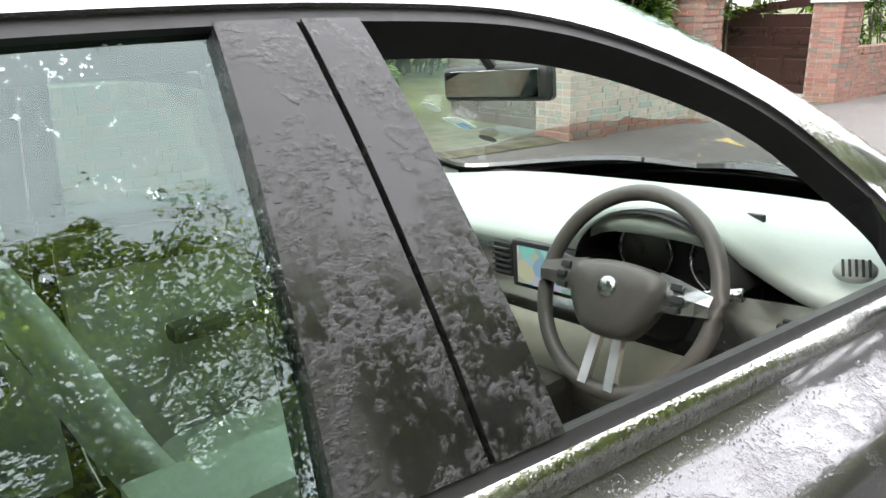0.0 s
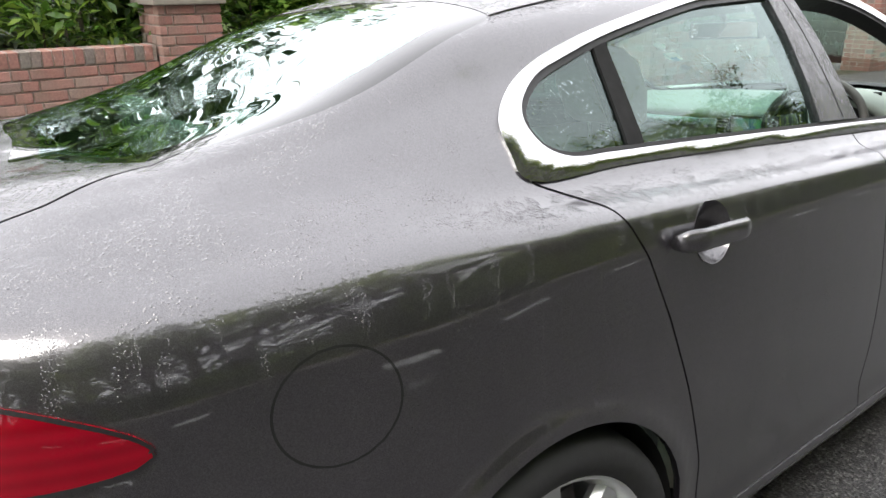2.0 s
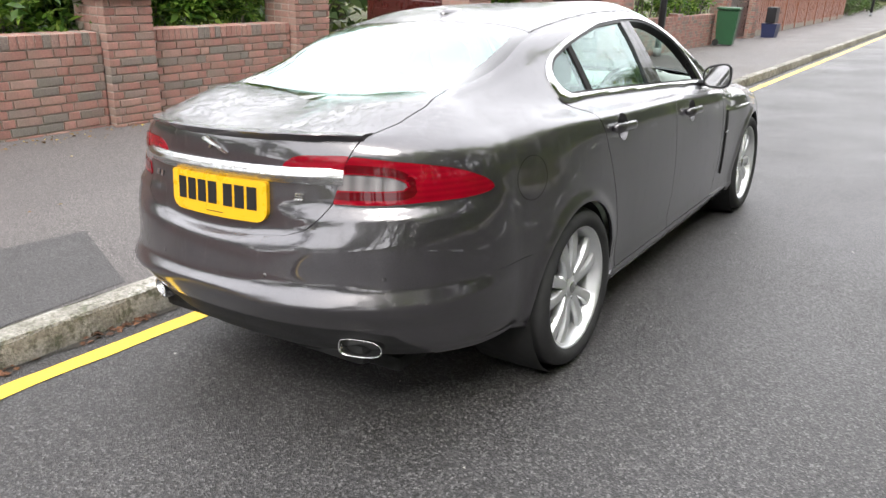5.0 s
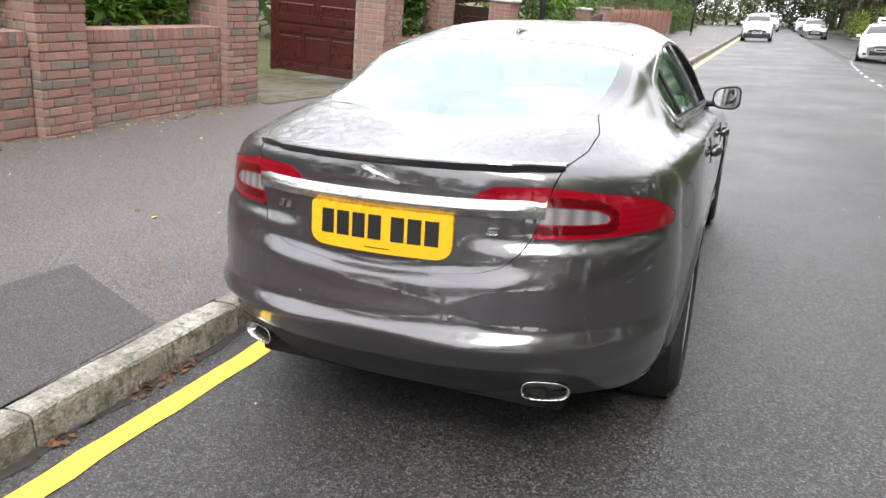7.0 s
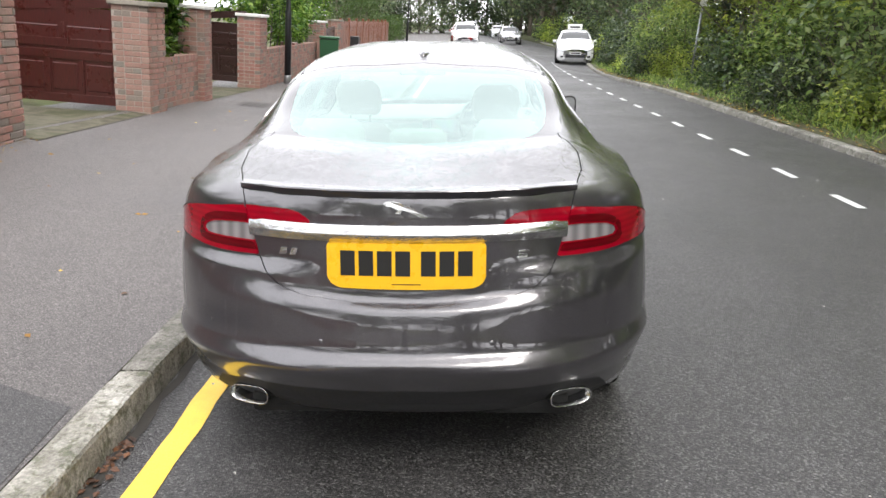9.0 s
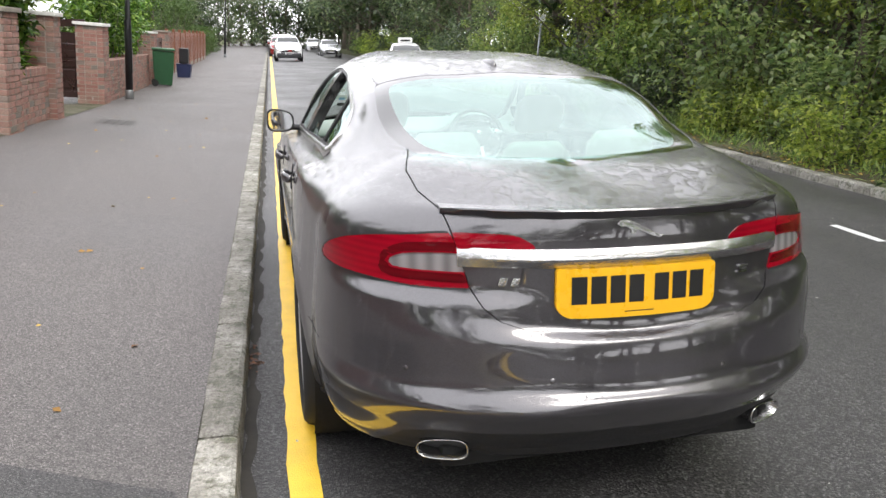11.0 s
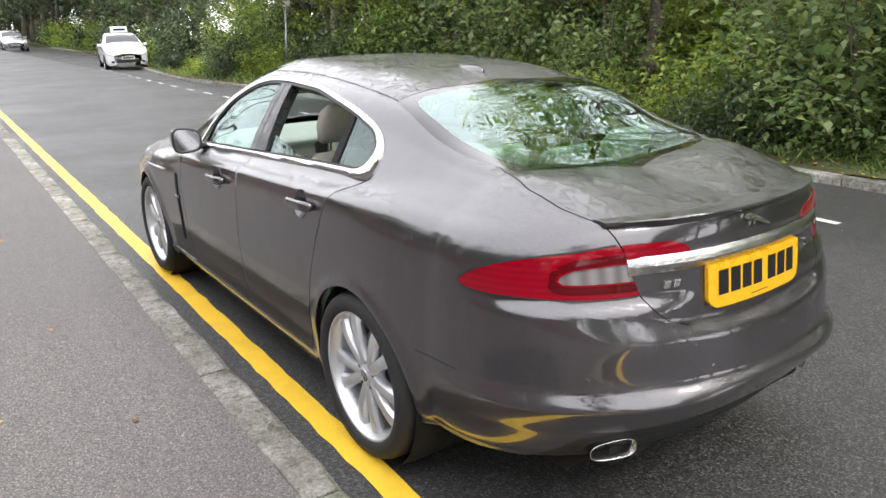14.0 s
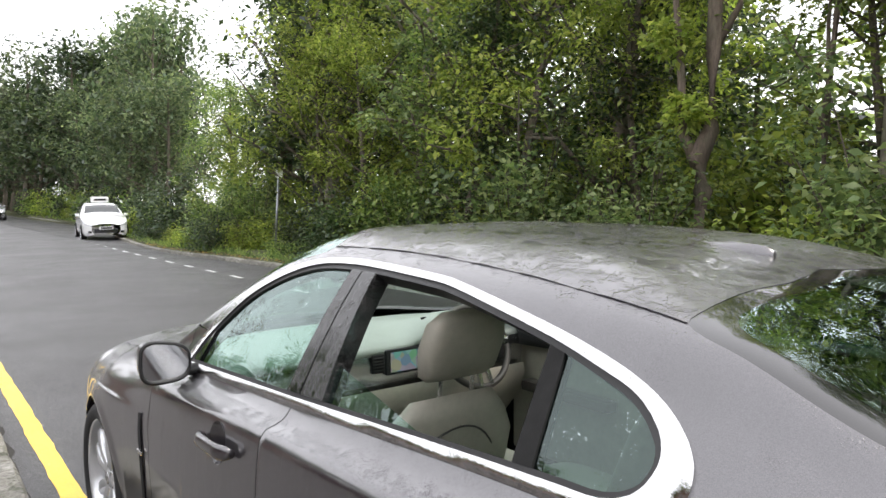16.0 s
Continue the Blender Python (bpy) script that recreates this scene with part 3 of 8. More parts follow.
PILLAR = wet_black_mat()
VALANCE = plain("grained_black_plastic", (0.022, 0.022, 0.023, 1), 0.6, 0.0, 0.2, 90, 0.15)
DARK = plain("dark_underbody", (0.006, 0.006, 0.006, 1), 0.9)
TYRE_MAT = plain("tyre_rubber", (0.020, 0.020, 0.021, 1), 0.72, 0.0, 0.25, 50, 0.2)
ALLOY = plain("silver_alloy_wheel", (0.66, 0.67, 0.69, 1), 0.34, 0.62, 0.08, 30, Coat_Weight=0.5, Coat_Roughness=0.06)
DISC_MAT = plain("cast_brake_disc", (0.20, 0.19, 0.18, 1), 0.4, 0.9)
LEATHER = plain("pale_cream_leather", (0.46, 0.43, 0.36, 1), 0.5, 0.0, 0.12, 45, 0.18)
LEATHER_DARK = plain("warm_grey_leather", (0.075, 0.068, 0.062, 1), 0.45, 0.0, 0.15, 60, 0.18)
DASH_TOP = plain("pale_grey_green_dashboard_skin", (0.33, 0.37, 0.335, 1), 0.5, 0.0, 0.06, 80, 0.12)
DASH_DARK = plain("charcoal_trim", (0.020, 0.020, 0.021, 1), 0.55, 0.0, 0.2, 70, 0.1)
CARPET = plain("dark_carpet", (0.05, 0.048, 0.043, 1), 0.95)
HEADLINER = plain("pale_headlining_cloth", (0.52, 0.51, 0.47, 1), 0.9, 0.0, 0.06, 120, 0.1)
YELLOW_PLATE = plain("yellow_plate_plastic", (0.80, 0.43, 0.012, 1), 0.3, 0.0, 0.04, 20)
BAR_BLACK = plain("black_plate_bar", (0.012, 0.012, 0.012, 1), 0.35)


def lamp_mat(name, color, rough=0.12, way="Z", scale=16.0, depth=0.28):
    n = Nodes(name)
    ribs = n.add("ShaderNodeTexWave", Vector=n.coord, Scale=scale, Distortion=0.15)
    ribs.bands_direction = way
    col = n.mix(n.range(n.noise(5, 2), 0.35, 0.65, 0, 0.5), color, tuple(c * 0.45 for c in color[:3]) + (1,))
    col = n.mix(n.math("MULTIPLY", ribs.outputs["Fac"], depth), col, tuple(min(1, c * 1.7) for c in color[:3]) + (1,))
    n.set(Base_Color=col, Roughness=rough, Coat_Weight=0.6, Coat_Roughness=0.0, Specular_IOR_Level=0.1)
    return n.mat


RED_LENS = lamp_mat("red_lamp_lens", (0.22, 0.0015, 0.010, 1))
DEEP_RED = lamp_mat("deep_red_lamp_lens", (0.085, 0.001, 0.004, 1))
CLEAR_LENS = lamp_mat("clear_ribbed_reversing_lens", (0.145, 0.138, 0.140, 1), 0.10, "X", 7.0, 0.9)


# ---------------------------------------------------------------- cutting the body surface into panels
class Skin:
    """A piece of surface: points, normals, a running number along the half-section, triangles."""

    def __init__(self, v, n, p, t):
        self.v, self.n, self.p, self.t = v, n, p, t

    def keep(self, mask):
        used = np.unique(self.t[mask])
        index = np.full(len(self.v), -1)
        index[used] = np.arange(len(used))
        return Skin(self.v[used], self.n[used], self.p[used], index[self.t[mask]])

    def split(self, field):
        """The pieces where field is below and above nought, cut along its zero line."""
        f = np.where(np.abs(field) < 1e-9, 1e-9, field)
        neg = f[self.t] < 0
        count = neg.sum(1)
        v, n, p = [self.v], [self.n], [self.p]
        extra, made = [], len(self.v)
        cut = {}
        low, high = [self.t[count == 3]], [self.t[count == 0]]

        def mid(a, b):
            nonlocal made
            key = (a, b) if a < b else (b, a)
            if key not in cut:
                s = f[a] / (f[a] - f[b])
                extra.append((a, b, s))
                cut[key] = made
                made += 1
            return cut[key]

        lo, hi = [], []
        for tri in self.t[(count == 1) | (count == 2)]:
            k = f[tri] < 0
            alone = int(np.argmax(k)) if k.sum() == 1 else int(np.argmin(k))
            a, b, c = int(tri[alone]), int(tri[(alone + 1) % 3]), int(tri[(alone + 2) % 3])
            ab, ac = mid(a, b), mid(a, c)
            one, two = (a, ab, ac), [(ab, b, c), (ab, c, ac)]
            (lo if k.sum() == 1 else hi).append(one)
            (hi if k.sum() == 1 else lo).extend(two)
        if extra:
            a, b, s = (np.array(x) for x in zip(*extra))
            s = s[:, None]
            v.append(self.v[a] * (1 - s) + self.v[b] * s)
            nn = self.n[a] * (1 - s) + self.n[b] * s
            n.append(nn / np.linalg.norm(nn, axis=1, keepdims=True))
            p.append(self.p[a] * (1 - s[:, 0]) + self.p[b] * s[:, 0])
        both = Skin(np.concatenate(v), np.concatenate(n), np.concatenate(p), None)

        def piece(whole, part_list):
            both.t = np.concatenate(whole + ([np.array(part_list, int)] if part_list else []))
            return both.keep(np.ones(len(both.t), bool)) if len(both.t) else Skin(np.zeros((0, 3)), np.zeros((0, 3)), np.zeros(0), np.zeros((0, 3), int))

        return piece(low, lo), piece(high, hi)

    def mirrored(self):
        return Skin(self.v * [-1, 1, 1], self.n * [-1, 1, 1], self.p, self.t[:, ::-1])

    def plus(self, other):
        return Skin(np.concatenate([self.v, other.v]), np.concatenate([self.n, other.n]), np.concatenate([self.p, other.p]), np.concatenate([self.t, other.t + len(self.v)]))

    def both(self):
        return self.plus(self.mirrored())

    def rim(self):
        """Border edges, in the direction of their triangles."""
        e = np.concatenate([self.t[:, [0, 1]], self.t[:, [1, 2]], self.t[:, [2, 0]]])
        seen = set(map(tuple, e.tolist()))
        mid = np.abs(self.v[e].mean(1)[:, 0]) > 1e-4
        return [(a, b) for (a, b), m in zip(e.tolist(), mid) if m and (b, a) not in seen]

    def mesh(self, name, lift=0.0, depth=0.0, back=False):
        """A mesh lifted along the normals, with its border turned in by depth; back: a rear side too."""
        v, n, t = self.v + self.n * lift, self.n, self.t.tolist()
        vs, ns, fs = [v], [n], list(t)
        base = len(v)
        if depth:
            for a, b in self.rim():
                e = v[b] - v[a]
                side = np.cross(e, n[a])
                side = side / (np.linalg.norm(side) + 1e-12)
                vs.append(np.array([v[a], v[b], v[b] - n[b] * depth, v[a] - n[a] * depth]))
                ns.append(np.tile(side, (4, 1)))
                fs += [(base, base + 3, base + 2), (base, base + 2, base + 1)]
                base += 4
        if back:
            vs.append(v - n * depth)
            ns.append(-n)
            fs += [(c + base, b + base, a + base) for a, b, c in t]
        vs, ns = np.concatenate(vs), np.concatenate(ns)
        me = bpy.data.meshes.new(name)
        me.from_pydata(vs.tolist(), [], [tuple(map(int, q)) for q in fs])
        me.shade_smooth()
        me.update()
        me.normals_split_custom_set_from_vertices(ns.tolist())
        return me


def poly_distance(p, poly):
    """Signed distance of 2D points to a closed polygon, negative inside."""
    poly = np.asarray(poly, float)
    best = np.full(len(p), 1e9)
    inside = np.zeros(len(p), bool)
    for (ax, ay), (bx, by) in zip(poly, np.roll(poly, -1, 0)):
        ex, ey = bx - ax, by - ay
        wx, wy = p[:, 0] - ax, p[:, 1] - ay
        s = np.clip((wx * ex + wy * ey) / (ex * ex + ey * ey + 1e-15), 0, 1)
        best = np.minimum(best, np.hypot(wx - s * ex, wy - s * ey))
        crosses = (ay > p[:, 1]) != (by > p[:, 1])
        inside ^= crosses & (p[:, 0] < ex * (p[:, 1] - ay) / (by - ay if abs(by - ay) > 1e-12 else 1e-12) + ax)
    return np.where(inside, -best, best)


def rounded(poly, steps=6):
    """A closed smooth outline through the points."""
    q = np.asarray(poly, float)
    n = len(q)
    out = []
    for i in range(n):
        a, b, c, d = q[i - 1], q[i], q[(i + 1) % n], q[(i + 2) % n]
        for k in range(steps):
            s = k / steps
            out.append(0.5 * (2 * b + (c - a) * s + (2 * a - 5 * b + 4 * c - d) * s * s + (3 * b - a - 3 * c + d) * s**3))
    return np.array(out)


def half_skin():
    g = body_grid(11)
    rows, cols = g.shape[:2]
    du, dv = np.gradient(g, axis=0), np.gradient(g, axis=1)
    nrm = np.cross(du, dv)
    nrm = nrm / (np.linalg.norm(nrm, axis=2, keepdims=True) + 1e-12)
    flip = np.sign((nrm[60:200, 40:60] * [1, 0, 0.3]).sum())
    nrm *= flip
    nrm[:, -1] = nrm[:, -1] * [0, 1, 1]
    nrm[0] = nrm[0] * [0, 1, 1]
    nrm /= np.linalg.norm(nrm, axis=2, keepdims=True) + 1e-12
    bad = np.abs(nrm).sum(2) < 0.5
    nrm[bad] = (0, 0, 1)
    idx = np.arange(rows * cols).reshape(rows, cols)
    a, b, c, d = idx[:-1, :-1].ravel(), idx[1:, :-1].ravel(), idx[1:, 1:].ravel(), idx[:-1, 1:].ravel()
    t = np.concatenate([np.stack([a, b, c], 1), np.stack([a, c, d], 1)])
    if flip < 0:
        t = t[:, ::-1]
    area = np.linalg.norm(np.cross(g.reshape(-1, 3)[t[:, 1]] - g.reshape(-1, 3)[t[:, 0]], g.reshape(-1, 3)[t[:, 2]] - g.reshape(-1, 3)[t[:, 0]]), axis=1)
    p = np.tile(np.linspace(0, 16, cols), (rows, 1))
    return Skin(g.reshape(-1, 3), nrm.reshape(-1, 3), p.ravel(), t[area > 1e-10])


GAP = 0.0022
# Outlines on the side of the car, as (along, height).
CHROME_OUT = rounded([(0.088, 1.101), (0.30, 1.097), (0.51, 1.088), (0.80, 1.072), (1.14, 1.051), (1.60, 1.021), (2.05, 0.988), (2.14, 0.981), (2.12, 1.01), (2.03, 1.105), (1.93, 1.195),
                      (1.755, 1.303), (1.495, 1.388), (1.24, 1.410), (0.89, 1.403), (0.722, 1.389), (0.452, 1.346), (0.27, 1.303), (0.160, 1.258), (0.086, 1.203), (0.068, 1.15)])
CHROME_IN = rounded([(0.195, 1.124), (0.30, 1.118), (0.51, 1.108), (0.80, 1.092), (1.14, 1.071), (1.60, 1.041), (2.00, 1.013), (2.05, 1.011), (2.035, 1.04), (1.985, 1.098), (1.90, 1.172),
                     (1.735, 1.283), (1.485, 1.373), (1.24, 1.396), (0.89, 1.389), (0.735, 1.376), (0.46, 1.330), (0.30, 1.290), (0.207, 1.259), (0.138, 1.206), (0.140, 1.153)])
FRONT_DOOR = np.array([(1.205, 1.12), (1.195, 1.03), (1.180, 0.95), (1.178, 0.80), (1.184, 0.70), (1.196, 0.54), (1.212, 0.38), (1.235, 0.285), (2.10, 0.285), (2.10, 0.50), (2.085, 0.70), (2.10, 0.90), (2.15, 0.985), (2.15, 1.12)])
REAR_DOOR = np.array([(0.072, 1.12), (0.085, 1.098), (0.175, 1.056), (0.236, 0.962), (0.295, 0.832), (0.362, 0.657), (0.430, 0.470), (0.447, 0.385), (0.475, 0.285), (1.235, 0.285), (1.212, 0.38),
                      (1.196, 0.54), (1.184, 0.70), (1.178, 0.80), (1.180, 0.95), (1.195, 1.03), (1.205, 1.12)])
# Tail lamp, as (way round the corner, height).
ROUND_WAY = 0.90
LAMP = rounded([(math.radians(a) * ROUND_WAY, z) for a, z in ((9.0, 0.897), (10.2, 0.935), (16.5, 0.980), (24, 1.008), (34, 1.028), (44.0, 1.040), (45.5, 0.985), (49.0, 0.890), (49.0, 0.881), (36.5, 0.876), (25.5, 0.882), (15.5, 0.884))], 5)
LAMP_WHITE = rounded([(math.radians(a) * ROUND_WAY, z) for a, z in ((30.0, 0.940), (32.5, 0.965), (37, 0.976), (44.5, 0.982), (50, 0.965), (50, 0.935), (40, 0.929), (32, 0.929))], 5)
INNER_LAMP = rounded([(math.radians(a) * ROUND_WAY, z) for a, z in ((42.5, 1.036), (50, 1.040), (56.5, 1.038), (60.0, 1.024), (62.5, 1.000), (58, 0.996), (46.5, 0.996), (42.5, 0.998))], 4)
GLASS_PLAN = rounded([(-0.20, -0.530), (0.20, -0.530), (0.37, -0.522), (0.478, -0.492), (0.530, -0.445), (0.574, -0.31), (0.590, -0.10), (0.577, 0.08), (0.560, 0.190), (0.50, 0.203), (0.20, 0.206), (-0.20, 0.206)], 4)
GLASS_CLEAR = rounded([(-0.20, -0.478), (0.20, -0.478), (0.35, -0.470), (0.445, -0.435), (0.492, -0.36), (0.520, -0.22), (0.530, -0.05), (0.522, 0.09), (0.49, 0.145), (0.40, 0.160), (0.20, 0.163), (-0.20, 0.163)], 4)
SCREEN_PLAN = rounded([(-0.2, 1.56), (0.2, 1.56), (0.42, 1.50), (0.530, 1.47), (0.565, 1.58), (0.62, 1.85), (0.665, 2.10), (0.690, 2.32), (0.66, 2.43), (0.45, 2.55), (0.2, 2.60), (-0.2, 2.60)], 4)
BONNET_PLAN = rounded([(-0.2, 2.63), (0.2, 2.63), (0.48, 2.57), (0.66, 2.47), (0.70, 2.60), (0.70, 3.0), (0.66, 3.35), (0.52, 3.60), (0.3, 3.70), (-0.3, 3.70)], 4)


def side_field(s, outline):
    f = poly_distance(s.v[:, 1:], outline)
    return np.where((s.p > 1.2) & (s.p < 13.8) & (s.v[:, 0] > 0.4), f, 1.0)


def beyond(s, y0, z0, y1, z1):
    """Positive ahead of the slanting line from (y0, z0) up to (y1, z1)."""
    return (s.v[:, 1] - (y0 + (s.v[:, 2] - z0) * (y1 - y0) / (z1 - z0))) * 0.98


def corner_field(s, outline):
    way = np.arctan2(REAR_Y - s.v[:, 1], np.maximum(s.v[:, 0], 1e-6)) * ROUND_WAY
    f = poly_distance(np.stack([way, s.v[:, 2]], 1), outline)
    return np.where((s.v[:, 1] < REAR_Y + 0.02) & (s.p < 10.6), f, 1.0)


def plan_field(s, outline):
    f = poly_distance(s.v[:, :2], outline)
    return np.where(s.p > 9.5, f, 1.0)


def lid_field(s):
    x, y, z = s.v.T
    low = np.interp(z, [0.70, 0.745, 0.757, 0.775, 0.800, 0.84, 0.89, 1.05, 1.10], [-0.10, -0.02, 0.15, 0.33, 0.405, 0.452, 0.482, 0.528, 0.545])
    top = np.interp(y, [-1.1, -0.93, -0.89, -0.76, -0.62, -0.43], [0.535, 0.538, 0.545, 0.583, 0.590, 0.545])
    f = np.where(s.p < 10, x - low, x - top)
    return np.where(y < -0.40, f, 1.0)


whole = half_skin()
wells, rest = whole.split(np.minimum.reduce([np.where(whole.v[:, 0] > 0.6, np.hypot(whole.v[:, 1] - wy, whole.v[:, 2] - WHEEL_Z) - ARCH_R, 1.0) for wy in WHEELS_Y]))
_, rest = rest.split(rest.p - 1.0)

windows, rest = rest.split(side_field(rest, CHROME_OUT))
opening, chrome = windows.split(side_field(windows, CHROME_IN))
seal_ring, opening = opening.split(-(side_field(opening, CHROME_IN) + 0.011))
ahead_b, opening_rear = opening.split(-beyond(opening, 1.256, 1.050, 1.232, 1.390))
pillar_b, opening_rear = opening_rear.split(-beyond(opening_rear, 1.062, 1.085, 1.108, 1.395))
pane_rear, opening_quarter = opening_rear.split(-beyond(opening_rear, 0.402, 1.115, 0.432, 1.325))
divider, pane_quarter = opening_quarter.split(-beyond(opening_quarter, 0.354, 1.120, 0.394, 1.322))
pane_front, sail = ahead_b.split(beyond(ahead_b, 1.975, 1.02, 1.925, 1.16))
pillar_front, pillar_rear = pillar_b.split(-(beyond(pillar_b, 1.182, 1.045, 1.176, 1.39) - 0.003))
_, pillar_rear = pillar_rear.split(-(beyond(pillar_rear, 1.182, 1.045, 1.176, 1.39) + 0.003))

front_door, rest = rest.split(side_field(rest, FRONT_DOOR) + GAP)
_, rest = rest.split(side_field(rest, FRONT_DOOR) - GAP)
rear_door, rest = rest.split(side_field(rest, REAR_DOOR) + GAP)
_, rest = rest.split(side_field(rest, REAR_DOOR) - GAP)

# (rear end, front end) of the pull handles, as (along, height)
HANDLES = {"front_door": ((1.318, 0.912), (1.535, 0.905)), "rear_door": ((0.300, 0.972), (0.520, 0.960))}


def bowl_centre(name):
    (y0, z0), (y1, z1) = HANDLES[name]
    return y0 + 0.60 * (y1 - y0), 0.5 * (z0 + z1) - 0.002


def bowl_cut(skin, name):
    y, z = bowl_centre(name)
    return skin.split(np.hypot(skin.v[:, 1] - y, (skin.v[:, 2] - z) * 1.03) - 0.060)


front_bowl, front_door = bowl_cut(front_door, "front_door")
rear_bowl, rear_door = bowl_cut(rear_door, "rear_door")

lamp, rest = rest.split(np.maximum(corner_field(rest, LAMP), -(lid_field(rest))))
lamp_white, lamp = lamp.split(corner_field(lamp, LAMP_WHITE))
rear_glass, rest = rest.split(plan_field(rest, GLASS_PLAN))
screen, rest = rest.split(plan_field(rest, SCREEN_PLAN))
bonnet, rest = rest.split(plan_field(rest, BONNET_PLAN) + GAP)
_, rest = rest.split(plan_field(rest, BONNET_PLAN) - GAP)
lid, rest = rest.split(lid_field(rest) + GAP)
_, rest = rest.split(lid_field(rest) - GAP)
inner_lamp, lid = lid.split(corner_field(lid, INNER_LAMP))


def bumper_top(s):
    return np.where((s.v[:, 1] < -0.30) & (s.p < 9.5), s.v[:, 2] - np.interp(s.v[:, 1], [-0.72, -0.60, -0.40, -0.30], [0.878, 0.66, 0.605, 0.605]), 1.0)


def valance_top(s):
    return np.where(s.v[:, 1] < -0.5, s.v[:, 2] - np.interp(s.v[:, 0], [0, 0.30, 0.55, 0.66, 0.72, 0.80], [0.462, 0.462, 0.458, 0.430, 0.33, 0.20]), 1.0)


bumper, rest = rest.split(bumper_top(rest))
valance, bumper = bumper.split(valance_top(bumper))
sill, rest = rest.split(np.where((rest.v[:, 1] > 0.36) & (rest.v[:, 1] < 2.6), rest.v[:, 2] - 0.283, 1.0))

# the surround is a bright bevel inside a flat outer band, broad at the rear corner and along the waist
from_in, from_out = np.maximum(side_field(chrome, CHROME_IN), 0), np.maximum(-side_field(chrome, CHROME_OUT), 0)
across = from_in / (from_in + from_out + 1e-9)
outer = np.clip((across - 0.50) / 0.14, 0, 1)
below = np.clip((1.19 - chrome.v[:, 2] - 0.04 * (chrome.v[:, 1] > 1.6)) / 0.03, 0, 1)
chrome.n = chrome.n + np.array([0.0, 0.0, 1.0]) * ((0.40 * (1 - outer) - 0.62 * outer) * below)[:, None]
chrome.n = chrome.n / np.linalg.norm(chrome.n, axis=1, keepdims=True)

# ---------------------------------------------------------------- the car
car = thing("saloon_car", "dark metallic grey four-door saloon car, parked at the kerb", "car")
car.matrix_world = ROAD

part("body_shell", rest.both().mesh("body_shell", 0, 0.012), PAINT, car, "dark metallic grey painted wings, quarters and roof")
inner = rest.plus(front_door).plus(rear_door).plus(lid).plus(bumper).plus(lamp).plus(lamp_white).plus(inner_lamp).plus(sill).plus(valance)
part("inner_shell", Skin(inner.v - inner.n * 0.016, inner.n, inner.p, inner.t).both().mesh("inner_shell"), DARK, car, "dark hollow behind the panel gaps")
part("bonnet", bonnet.both().mesh("bonnet", 0, 0.012), PAINT, car)
boot_lid = part("boot_lid", lid.both().mesh("boot_lid", 0, 0.012), PAINT, car)
rear_bumper = part("rear_bumper", bumper.both().mesh("rear_bumper", 0, 0.006), PAINT, car)
part("rear_valance", valance.both().mesh("rear_valance", -0.004), VALANCE, rear_bumper, "black plastic lower rear valance")
glass_rest, frit = rear_glass.split(plan_field(rear_glass, GLASS_CLEAR))
part("rear_window", glass_rest.both().mesh("rear_window", -0.001), REAR_GLASS, car, "green-tinted rear window speckled with rain")
part("rear_window_border", frit.both().mesh("rear_window_border", -0.001, 0.006), GLOSS_BLACK, car, "black printed border of the rear window")
part("windscreen", screen.both().mesh("windscreen", -0.002), SCREEN_GLASS, car)

